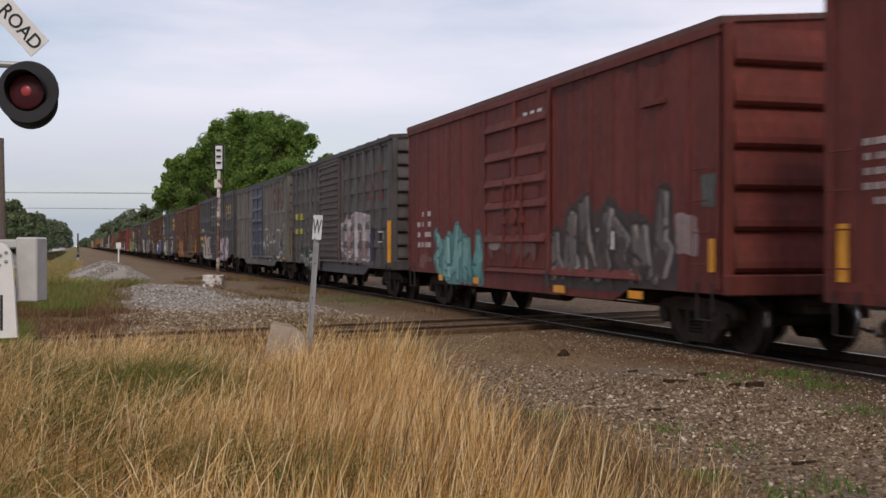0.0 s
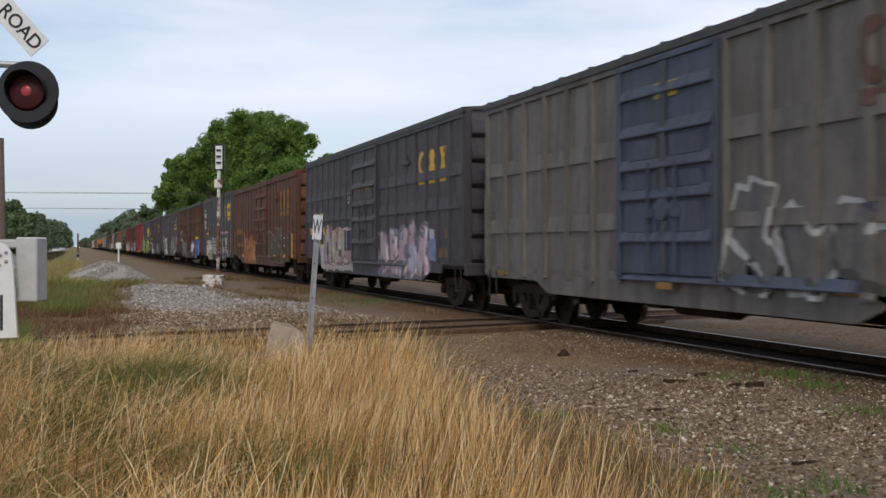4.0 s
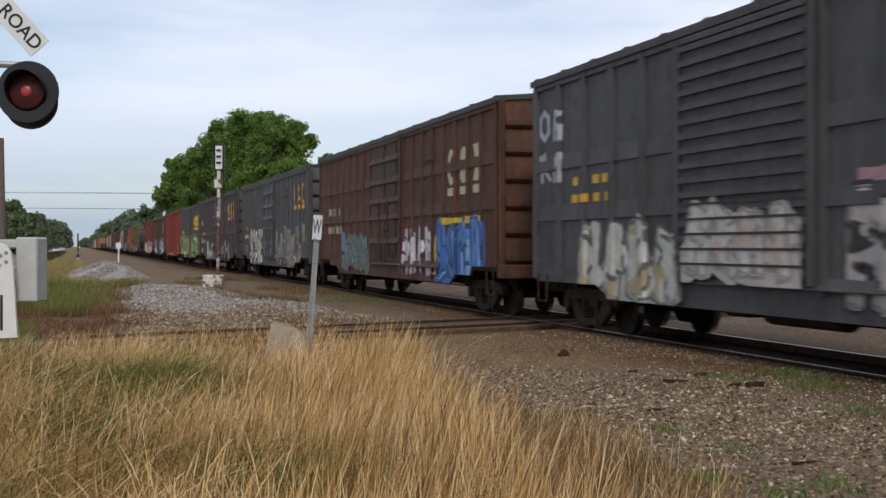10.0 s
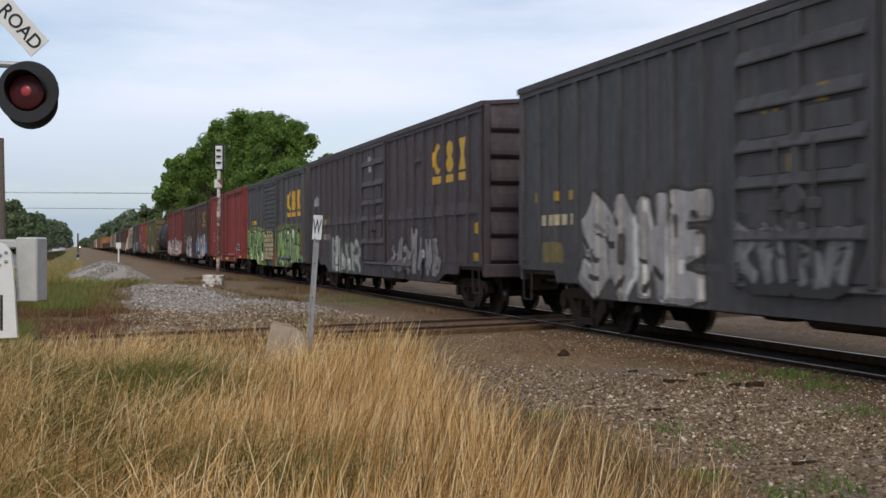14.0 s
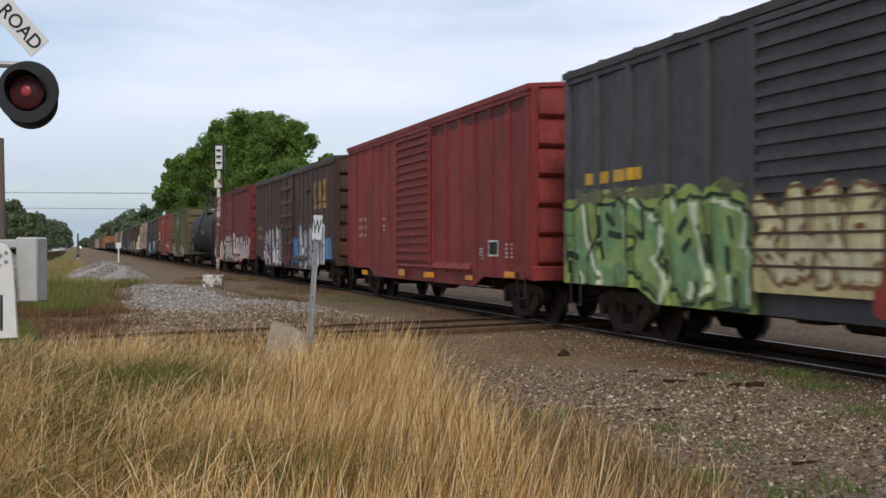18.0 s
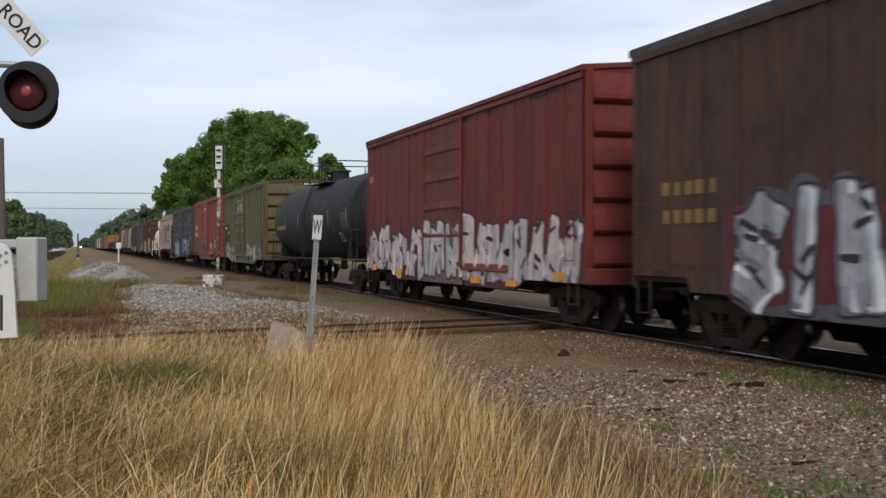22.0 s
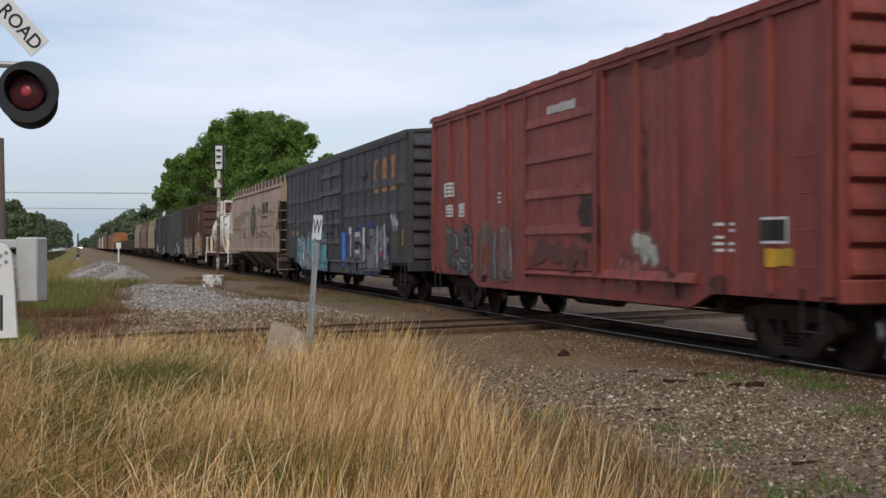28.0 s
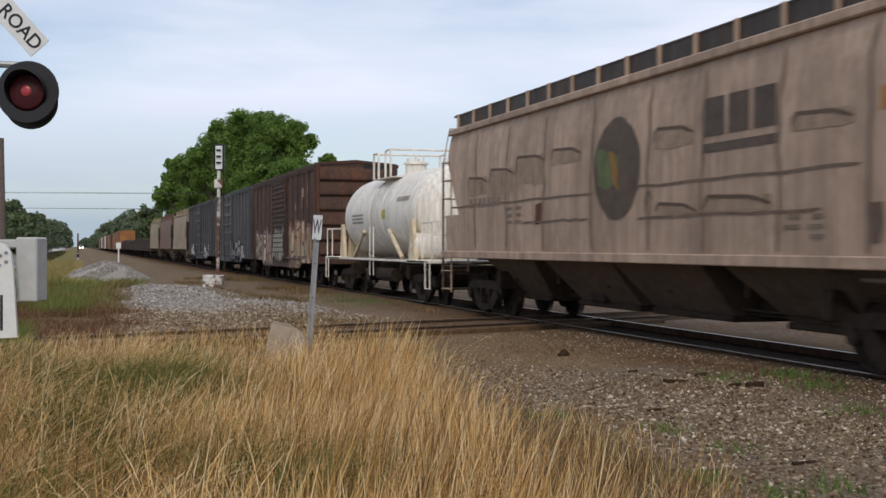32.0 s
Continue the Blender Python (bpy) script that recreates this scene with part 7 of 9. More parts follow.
# a tan, finer strip of trodden soil between the gravel and the track
tan_w = math_node(nt, "SUBTRACT", math_node(nt, "ADD", math_node(nt, "ADD", sep.outputs["X"], math_node(nt, "MULTIPLY", sep.outputs["Y"], 1.05)), math_node(nt, "MULTIPLY", noise_node(nt, 0.45, 5, space="World", shift=19), 3.0)), 22.6)
tan = ramp(nt, noise_node(nt, 14.0, 8, space="World", rough=0.75, shift=21), [(0.32, (0.1, 0.057, 0.024)), (0.5, (0.27, 0.178, 0.086)), (0.66, (0.4, 0.28, 0.15))])
tan = mix(nt, ramp(nt, noise_node(nt, 2.2, 6, space="World", rough=0.7, shift=26), [(0.35, 0.15), (0.65, 0.6)]), tan, ramp(nt, peb2, [(0.0, (0.06, 0.034, 0.017)), (0.35, (0.2, 0.13, 0.07)), (0.8, (0.27, 0.19, 0.11)), (1.0, (0.45, 0.36, 0.26))]))
near_y = math_node(nt, "ADD", math_node(nt, "MULTIPLY", math_node(nt, "MULTIPLY", math_node(nt, "SUBTRACT", 25.0, sep.outputs["Y"]), 0.25, True), 0.5), 0.28)
dirt = mix(nt, math_node(nt, "MULTIPLY", math_node(nt, "MULTIPLY", tan_w, 0.8, True), near_y), dirt, tan)
# dark cinders beyond the main track
far_side = math_node(nt, "MULTIPLY", math_node(nt, "SUBTRACT", math_node(nt, "ADD", sep.outputs["X"], math_node(nt, "MULTIPLY", worn, 2.0)), 12.0), 0.7, True)
dirt = mix(nt, math_node(nt, "MULTIPLY", far_side, 0.8), dirt, ramp(nt, peb, [(0.0, (0.055, 0.036, 0.024)), (0.5, (0.125, 0.085, 0.057)), (1.0, (0.28, 0.22, 0.17))]))
heaps = noise_node(nt, 0.5, 6, space="World", rough=0.7, shift=33)
dirt = mix(nt, math_node(nt, "MULTIPLY", far_side, ramp(nt, heaps, [(0.52, 0.0), (0.66, 0.7)])), dirt, ramp(nt, peb2, [(0.0, (0.1, 0.08, 0.065)), (1.0, (0.33, 0.28, 0.25))]))
# oil- and rust-stained soil along the track
off = math_node(nt, "ABSOLUTE", math_node(nt, "SUBTRACT", sep.outputs["X"], TRACK_X - 0.25), 0.0)
stain = math_node(nt, "SUBTRACT", math_node(nt, "ADD", 1.75, math_node(nt, "MULTIPLY", noise_node(nt, 0.7, 5, space="World", shift=6), 1.8)), off)
stain = math_node(nt, "MULTIPLY", math_node(nt, "MULTIPLY", stain, 0.9, True), 0.75)
dirt = mix(nt, stain, dirt, ramp(nt, noise_node(nt, 3.0, 6, space="World", rough=0.7), [(0.35, (0.075, 0.041, 0.021)), (0.7, (0.19, 0.105, 0.056))]))
# near-black bed between the rails
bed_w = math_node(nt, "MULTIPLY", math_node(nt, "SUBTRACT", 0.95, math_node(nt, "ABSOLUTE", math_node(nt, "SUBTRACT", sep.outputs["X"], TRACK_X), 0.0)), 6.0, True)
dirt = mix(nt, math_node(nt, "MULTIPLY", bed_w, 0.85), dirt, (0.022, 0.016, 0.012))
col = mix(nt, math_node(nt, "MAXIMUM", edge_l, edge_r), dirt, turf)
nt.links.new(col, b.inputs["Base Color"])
bump(nt, b, mix(nt, 0.5, grit, lump), 1.0, 0.045)

xs = np.concatenate([[-2500, -900, -300, -120, -60, -35], np.arange(-22, 8.0, 0.4), [8.3, 8.55, 8.79, 8.83, 8.9], np.arange(9.3, 30.01, 0.4), [36, 60, 120, 300, 900, 2500]])
ys = np.concatenate([[-900, -400, -150, -60, -25], np.arange(-8, 70, 0.4), np.arange(70, 160, 3.0), [180, 220, 300, 450, 700, 1100, 2000, 3500]])
tagged(new("ground", grid_mesh("ground", xs, ys, land, M_GROUND)), "bare brown dirt and gravel verge with patches of dry grass", "ground", kind="structure")

# loose stones on the verge and gravel heaps
OCT_V = np.array([(1, 0, 0), (-1, 0, 0), (0, 1, 0), (0, -1, 0), (0, 0, 1), (0, 0, -1)], float)
OCT_F = np.array([(0, 2, 4), (2, 1, 4), (1, 3, 4), (3, 0, 4), (2, 0, 5), (1, 2, 5), (3, 1, 5), (0, 3, 5)])
M_STONE, nt, b = material("loose_stone", 0.95, 0.0, 0.12)
gi = nt.nodes.new("ShaderNodeNewGeometry")
c = ramp(nt, gi.outputs["Random Per Island"], [(0.0, (0.05, 0.031, 0.018)), (0.3, (0.16, 0.112, 0.068)), (0.65, (0.285, 0.215, 0.142)), (0.88, (0.42, 0.345, 0.25)), (1.0, (0.72, 0.65, 0.53))])
c = mix(nt, ramp(nt, noise_node(nt, 30, 4, space="World"), [(0.4, 0.0), (0.7, 0.5)]), c, (0.2, 0.135, 0.08))
nt.links.new(c, b.inputs["Base Color"])
M_GRAVEL, nt, b = material("pale_gravel", 0.95, 0.0, 0.12)
gi = nt.nodes.new("ShaderNodeNewGeometry")
c = ramp(nt, gi.outputs["Random Per Island"], [(0.0, (0.15, 0.132, 0.112)), (0.3, (0.25, 0.225, 0.195)), (0.8, (0.37, 0.34, 0.305)), (1.0, (0.54, 0.51, 0.47))])
nt.links.new(c, b.inputs["Base Color"])


def stones(name, label, X, Y, size, mat, category="stones", zoff=0.2, base=None):
    n = len(X)
    rng = np.random.default_rng(len(X))
    q = rng.normal(size=(n, 3, 3))
    q, _ = np.linalg.qr(q)
    sc = size[:, None] * rng.uniform(0.55, 1.15, (n, 3))
    v = OCT_V[None] * (1.25 + rng.uniform(-0.35, 0.35, (n, 6, 1))) + rng.uniform(-0.25, 0.25, (n, 6, 3))
    v = np.einsum("nij,nkj->nki", q, v * sc[:, None, :])
    v[:, :, 2] *= 0.75
    Z = (land(X, Y) if base is None else base) + size * zoff
    v += np.stack([X, Y, Z], 1)[:, None, :]
    f = OCT_F[None] + (np.arange(n) * 6)[:, None, None]
    ob = new(name, np_mesh(name, v.reshape(-1, 3), f.reshape(-1, 3), mat, smooth=False))
    return tagged(ob, label, category, kind="stuff")


rng = np.random.default_rng(5)
n = 165000
dep = 6.0 + 15.0 * rng.random(n) ** 1.35
sd_ = -1.6 + rng.random(n) * (dep * 0.42 + 1.9)
X, Y = from_view(sd_, dep)
near_track = np.maximum(smooth(6.7, 7.7, X + 0.4 * np.sin(Y * 0.9)), smooth(20.6, 22.4, X + 1.05 * Y + 0.6 * np.sin(X * 2.1)))        # few stones in the soil by the track and the crossing
keep = (X < TRACK_X - 1.0) & (np.abs(cross_dist(X, Y)) > 0.9) & (np.sin(X * 1.3 + Y * 0.6) + np.sin(Y * 1.1 - X * 0.5) + rng.random(n) * 2.6 > -0.1) & (rng.random(n) > 0.4 * near_track)
X, Y = X[keep], Y[keep]
stones("gravel", "scattered brown and grey stones on the dirt verge", X, Y, (0.0042 + 0.021 * rng.random(len(X)) ** 3.2) * (1 - 0.34 * near_track[keep]), M_STONE)
n = 70000
X = 3.4 + 3.2 * rng.normal(size=n)
Y = 33.0 + 8.0 * rng.normal(size=n)
left = np.interp(Y, [22, 26, 32, 40, 48], [0.5, 0.5, 0.9, 1.3, 1.9]) + 0.5 * np.sin(Y * 1.3)
keep = (cross_dist(X, Y) > 1.5) & (Y < 46) & (X < np.interp(Y, [22, 30, 46], [6.6, 6.4, 4.2])) & (X > left)
X, Y = X[keep], Y[keep]
crest = Y > 29.0 + 6.0 * rng.random(len(Y)) + 1.5 * np.sin(X * 1.7)
stones("gravel", "brownish crushed-stone gravel spread over the dirt", X[~crest], Y[~crest], 0.013 + 0.024 * rng.random((~crest).sum()) ** 1.8, M_STONE)
stones("gravel_heap", "pale grey crushed-stone gravel spread in a low heap", X[crest], Y[crest], 0.018 + 0.036 * rng.random(crest.sum()) ** 1.8, M_GRAVEL)
n = 11000
r, a = np.sqrt(rng.random(n)) * 2.15, rng.random(n) * 6.283
X, Y = 1.35 + r * np.cos(a), 60.4 + r * np.sin(a) * 1.7
hgt = lambda q: 0.86 * np.clip(1 - (q / 2.15) ** 1.5, 0, 1)
heap = hgt(r) + 0.05 * np.sin(a * 5 + r * 3)
pile_core = Geo().lathe([(-0.03, 2.15), (0.25, 1.75), (0.47, 1.25), (0.65, 0.8), (0.78, 0.4), (0.82, 0.0)], (0, 0, 0), "z", 24)
pile_core.v = [(x + 1.35, y * 1.7 + 60.4, z) for x, y, z in pile_core.v]
pile = stones("gravel_pile", "tall pile of grey crushed stone", X, Y, 0.02 + 0.035 * rng.random(n) ** 1.5, M_GRAVEL, "gravel pile", 0.1, heap)
part("core", pile_core, M_GRAVEL, pile)

# ---- tracks ----
M_TIE = plain("weathered_tie", (0.035, 0.024, 0.017), 0.95, 0, 0.4, 9, spec=0.1)
M_PLANK = plain("crossing_timber", (0.125, 0.08, 0.047), 0.95, 0, 0.45, 7, spec=0.1)


def rail_geo(y0, y1, x=0.0):
    """One rail: foot, web and a polished head."""
    g = Geo()
    g.prism([(z, xx) for xx, z in [(-0.07, 0.0), (0.07, 0.0), (0.07, 0.012), (0.012, 0.03), (0.012, 0.115), (0.036, 0.125), (0.036, 0.148), (-0.036, 0.148), (-0.036, 0.125), (-0.012, 0.115), (-0.012, 0.03), (-0.07, 0.012)]][::-1],
            y0, y1, "y")
    g.slot = 1
    g.box(x - 0.03, x + 0.03, y0, y1, 0.147, 0.151)
    return g


main = thing("railway_track", "straight main railway track with polished rail heads", "railway track", pose(TRACK_X, 0, RAIL - 0.151), kind="structure")
for s in (-1, 1):
    part("rail", rail_geo(-420, 1400), [M_RAIL, M_RAILTOP], main, "steel rail with shiny head", (0.7525 * s, 0, 0))
cross = thing("railway_track", "dull crossing railway track at right angles", "railway track",
              Matrix.Translation((0, CROSS_Y + 0.7525, RAIL - 0.151)) @ Matrix.Rotation(math.atan(CROSS_SLOPE) - math.pi / 2, 4, "Z"), kind="structure")
c_cos, c_sin = math.cos(math.atan(CROSS_SLOPE)), math.sin(math.atan(CROSS_SLOPE))
for s in (-1, 1):
    cut = [(TRACK_X + k * 0.7525 - 0.7525 * s * c_sin) / c_cos for k in (-1, 1)]     # where the main rails pass
    for y0, y1 in ((-60, cut[0] - 0.1), (cut[0] + 0.1, cut[1] - 0.1), (cut[1] + 0.1, 70)):
        part("rail", rail_geo(y0, y1), [M_RUSTSIDE, M_RUSTTOP], cross, "rusty steel rail", (0.7525 * s, 0, 0))
for k in range(14):
    plank = shared(("plank", k % 5), lambda: Geo().cbox(-0.125, 0.125, -0.9 - 0.25 * (k % 5), 0.9 + 0.25 * ((k * 3) % 5), 0.0, 0.112, 0.014).mesh("plank", M_PLANK))
    for off in (-0.45, -0.15, 0.15, 0.45, 1.0, 1.3):
        if abs(off) < 0.6 and k > 1 or k > 6 and off > 0:
            if random.random() < 0.86:
                part("plank", plank, None, cross, at=pose(off, -7.5 + 1.35 * k + random.uniform(-0.3, 0.3), random.uniform(-0.03, 0.012), 0, random.uniform(-1.5, 1.5), random.uniform(-0.6, 0.6)))
tie = Geo().cbox(-1.3, 1.3, -0.115, 0.115, -0.2, 0.012, 0.012).mesh("sleeper", M_TIE)
for k in range(190):
    part("sleeper", tie, None, main, at=pose(random.uniform(-0.03, 0.03), -8 + 0.52 * k, random.uniform(-0.012, 0.004), 0, 0, random.uniform(-0.7, 0.7)))
for k in range(70):
    y = -19 + 0.55 * k
    if not 7.4 < y < 12.4:
        part("sleeper", tie, None, cross, at=pose(0, y, -0.005, 0, 0, random.uniform(-0.7, 0.7)))


# ---- the crossing signal, whistle post, signal mast ----
M_SIGN = plain("white_sign_sheet", (0.72, 0.72, 0.70), 0.5, 0, 0.06)
M_GALV = plain("galvanised_steel", (0.36, 0.37, 0.38), 0.5, 0.5, 0.2)
M_BLK = plain("black_enamel", (0.018, 0.018, 0.02), 0.5, 0, 0.2)
M_ALU = plain("painted_aluminium", (0.5, 0.5, 0.48), 0.55, 0, 0.12)
M_CONC = plain("pale_concrete", (0.36, 0.29, 0.215), 0.9, 0, 0.2, 10)
M_POLE = plain("weathered_pole", (0.13, 0.10, 0.085), 0.9, 0, 0.3, 10)
def flaking(name, scale, lo, hi):
    """White paint that has flaked off to rust and bare patches."""
    m, nt, b = material(name, 0.75)
    f = noise_node(nt, scale, 6, space="Object", rough=0.65, shift=3.3)
    rusty = ramp(nt, noise_node(nt, scale * 3, 5), [(0.35, (0.075, 0.035, 0.022)), (0.7, (0.19, 0.095, 0.06))])
    white = ramp(nt, noise_node(nt, scale * 2, 5, shift=8), [(0.3, (0.42, 0.38, 0.33)), (0.6, (0.68, 0.65, 0.6))])
    nt.links.new(mix(nt, ramp(nt, f, [(lo, 0.0), (hi, 1.0)]), white, rusty), b.inputs["Base Color"])
    bump(nt, b, f, 0.3, 0.01)
    return m


M_RUSTWHITE = flaking("flaking_white_paint", 2.6, 0.5, 0.56)
M_RUSTPOLE = flaking("rusty_pole_paint", 2.0, 0.38, 0.5)
M_LENS, nt, b = material("red_lens", 0.4)
b.inputs["Base Color"].default_value = (0.05, 0.004, 0.006, 1)
b.inputs["Specular IOR Level"].default_value = 0.25
vor = nt.nodes.new("ShaderNodeTexVoronoi")
vor.inputs["Scale"].default_value = 55
bump(nt, b, vor.outputs["Distance"], 0.4, 0.004)
# disc added in the lens; its pink and faint glow stand for a highlight
M_LENS_GLINT, nt, b = material("red_lens_glint", 0.3)
b.inputs["Base Color"].default_value = (0.3, 0.04, 0.045, 1)
b.inputs["Emission Color"].default_value = (1.0, 0.09, 0.11, 1)
b.inputs["Emission Strength"].default_value = 0.05


def text_part(name, words, size, mat, parent, m, label=""):
    cu = bpy.data.curves.new(name, "FONT")
    cu.body, cu.size, cu.align_x, cu.align_y, cu.extrude, cu.offset = words, size, "CENTER", "CENTER", 0.001, 0.002
    me = bpy.data.meshes.new_from_object(bpy.data.objects.new(name, cu))
    me.materials.clear()
    me.materials.append(mat)
    return part(name, me, None, parent, label, m)


# a frame facing the viewer: x to the right, y up, z towards the viewer
SX, SY = from_view(-3.31, 9.3)
face = Matrix.Translation((SX, SY, 0)) @ Matrix.Rotation(radians(-17.33), 4, "Z") @ Matrix.Rotation(radians(90), 4, "X")
sig = thing("crossing_signal", "railroad crossing signal with red lamp, black target disc and white crossbuck", "crossing signal", face)
LZ = EYE_Z + (436 - 166) / 2069 * 9.3
DX, DZ = 0.004, LZ + 0.012
part("mast", Geo().rod((-0.62, 0, -0.05), (-0.62, LZ + 1.3, -0.05), 0.055, 14), M_GALV, sig, "grey steel mast")
part("mast_base", Geo().lathe([(0, 0.2), (0.1, 0.2), (0.3, 0.09), (0.45, 0.075)], (-0.62, 0, -0.05), "y", 14), M_GALV, sig)
arm = Geo().path([(-0.62, LZ + 0.20, -0.03), (-0.22, LZ + 0.24, -0.05), (-0.05, LZ + 0.235, -0.08), (0.02, LZ + 0.2, -0.1)], 0.028, 8)
part("lamp_arm", arm, M_GALV, sig)
tg = part("target_disc", Geo().lathe([(-0.03, 0.0), (-0.03, 0.243), (-0.012, 0.25), (0.004, 0.243), (0.004, 0.155), (-0.02, 0.15), (-0.02, 0.0)], (DX, DZ, 0), "z", 48), M_BLK, sig, "black round target disc")
part("lamp_housing", Geo().lathe([(-0.2, 0.0), (-0.2, 0.1), (-0.14, 0.15), (-0.03, 0.16)], (DX, DZ, 0), "z", 28), M_BLK, tg)
part("rear_disc", Geo().lathe([(-0.19, 0.0), (-0.19, 0.215), (-0.17, 0.22), (-0.15, 0.215), (-0.15, 0.0)], (DX - 0.03, DZ - 0.06, 0), "z", 40), M_BLK, tg, "black rear target disc")
hood = Geo()
for k in range(30):
    a0, a1 = radians(-35 + 250 * k / 30), radians(-35 + 250 * (k + 1) / 30)
    d0, d1 = 0.26 * max(0.12, math.sin((a0 + radians(35)) / radians(250) * math.pi)), 0.26 * max(0.12, math.sin((a1 + radians(35)) / radians(250) * math.pi))
    for r in (0.160, 0.155):
        hood.add([(DX + r * math.cos(a0), DZ + r * math.sin(a0), 0), (DX + r * math.cos(a1), DZ + r * math.sin(a1), 0),
                  (DX + r * math.cos(a1), DZ + r * math.sin(a1), d1 * 0.55), (DX + r * math.cos(a0), DZ + r * math.sin(a0), d0 * 0.55)], [(0, 1, 2, 3)])
part("hood", hood, M_BLK, tg, "black lamp hood")
part("lens", Geo().lathe([(0.006, 0.148), (0.014, 0.13), (0.024, 0.08), (0.028, 0.0)], (DX, DZ, 0), "z", 32), M_LENS, tg, "red glass lens", smooth=True)
part("bulb", Geo().lathe([(0.02, 0.05), (0.03, 0.038), (0.034, 0.02), (0.035, 0.0)], (DX, DZ + 0.006, 0), "z", 20), M_LENS_GLINT, tg, "pinkish disc for the highlight in the lens", smooth=True)
# crossbuck blade that falls to the right
px = 9.3 / 2069
hx = lambda x: (x - 48) * px
hz = lambda y: EYE_Z + (436 - y) * px
bl = Geo().cbox(-1.25, 0.0, -0.096, 0.096, -0.004, 0.004, 0.002)
blade_m = Matrix.Translation((hx(74.5), hz(88), 0.03)) @ Matrix.Rotation(radians(-47.8), 4, "Z")
blade = part("crossbuck_blade", bl, M_SIGN, sig, "white sign blade reading ROAD", blade_m)
text_part("lettering", "ROAD", 0.152, M_BLK, blade, pose(-0.232, -0.002, 0.0055))
bl2 = Geo().cbox(-0.6, 0.6, -0.096, 0.096, -0.004, 0.004, 0.002)
part("crossbuck_blade", bl2, M_SIGN, sig, "white sign blade", Matrix.Translation((-0.72, LZ + 1.22, 0.02)) @ Matrix.Rotation(radians(45), 4, "Z"))
# gate machine: housing and counterweight arm
case = Geo().cbox(hx(20), hx(58), hz(536), hz(420), -0.35, -0.1, 0.012)
part("gate_machine", case, M_ALU, sig, "grey metal gate-machine case")
part("case_bracket", Geo().cbox(hx(-60), hx(22), hz(440), hz(424), -0.3, -0.12, 0.01).cbox(hx(-110), hx(22), hz(530), hz(510), -0.3, -0.12, 0.01), M_ALU, sig)
poly = [(hx(-22), hz(600)), (hx(33), hz(597)), (hx(26), hz(480)), (hx(22), hz(448)), (hx(14), hz(434)), (hx(2), hz(430)), (hx(-14), hz(434)), (hx(-20), hz(450))]
plate = part("counterweight_arm", Geo().prism(poly, 0.0, 0.03, "z"), M_SIGN, sig, "white steel counterweight arm with bolts")
for x, y in ((4, 452), (14, 447), (14, 463), (2, 470), (-8, 455)):
    part("bolt", Geo().lathe([(0.0, 0.014), (0.012, 0.014), (0.018, 0.008), (0.02, 0.0)], (hx(x), hz(y), 0.03), "z", 8), M_GALV, plate)
part("slot", Geo().cbox(hx(3), hx(8), hz(585), hz(522), 0.029, 0.033, 0.001), M_BLK, plate)

# whistle post
WX, WY = from_view(-1.98, 17.2)
post = thing("whistle_post", "leaning grey steel post with a small white W board", "sign post",
             Matrix.Translation((WX, WY, 0.0)) @ Matrix.Rotation(radians(-17.33), 4, "Z") @ Matrix.Rotation(radians(4.0), 4, "Y"))
g = Geo()
g.prism([(-0.04, -0.02), (-0.025, -0.02), (-0.02, 0.012), (0.02, 0.012), (0.025, -0.02), (0.04, -0.02), (0.04, -0.012), (0.03, 0.02), (-0.03, 0.02), (-0.04, -0.012)], 0, 1.78, "z")
part("post", g, M_GALV, post)
board_m = Matrix.Translation((0, -0.03, 1.93)) @ Matrix.Rotation(radians(-52), 4, "Z") @ Matrix.Rotation(radians(90), 4, "X")
brd = part("board", Geo().cbox(-0.125, 0.125, -0.18, 0.18, -0.003, 0.003, 0.002), M_SIGN, post, "white board with black letter", board_m)
wt = text_part("lettering", "W", 0.26, M_BLK, brd, pose(0, 0, 0.0045))
wt.matrix_basis = pose(0, 0, 0.0045) @ Matrix.Diagonal((0.85, 1.15, 1, 1))
for z in (0.9, 1.4):
    part("bolt", Geo().rod((0, -0.03, z), (0, 0.03, z), 0.008, 6), M_BLK, post)

# broken concrete block at its foot
BX, BY = from_view(-2.28, 16.9)
blk = Geo()
outline = [(-0.31, -0.05), (-0.10, -0.05), (0.12, -0.05), (0.32, -0.05), (0.30, 0.12), (0.28, 0.30), (0.15, 0.39), (0.02, 0.45), (-0.21, 0.49), (-0.25, 0.28)]
blk.prism([(z, x) for x, z in outline][::-1], -0.07, 0.07, "y")
blk.v = [(x + 0.008 * math.sin(z * 31 + x * 9), y + 0.25 * z + 0.012 * math.sin(x * 22 + z * 9), z + 0.01 * math.sin(x * 40)) for x, y, z in blk.v]
tagged(new("concrete_block", blk.mesh("concrete_block", M_CONC)), "broken pale concrete slab leaning in the grass", "concrete block").matrix_basis = \
    Matrix.Translation((BX, BY, 0.06)) @ Matrix.Rotation(radians(-17), 4, "Z")

# signal mast
MX, MY = from_view(-8.45, 43.2)
k = 43.2 / 2069
zz = lambda y: EYE_Z + (436 - y) * k
mast = thing("signal_mast", "rusty white railway signal mast on a white concrete base", "railway signal", Matrix.Translation((MX, MY, 0)) @ Matrix.Rotation(radians(-17.33), 4, "Z"))
part("base", Geo().cbox(-0.37, 0.34, -0.35, 0.35, -0.05, zz(487), 0.03), M_RUSTWHITE, mast, "white-painted concrete base with rust")
part("pole", Geo().rod((0.13, 0, zz(487)), (0.17, 0, zz(350)), 0.065, 12), M_RUSTPOLE, mast, "rust-brown steel pole")
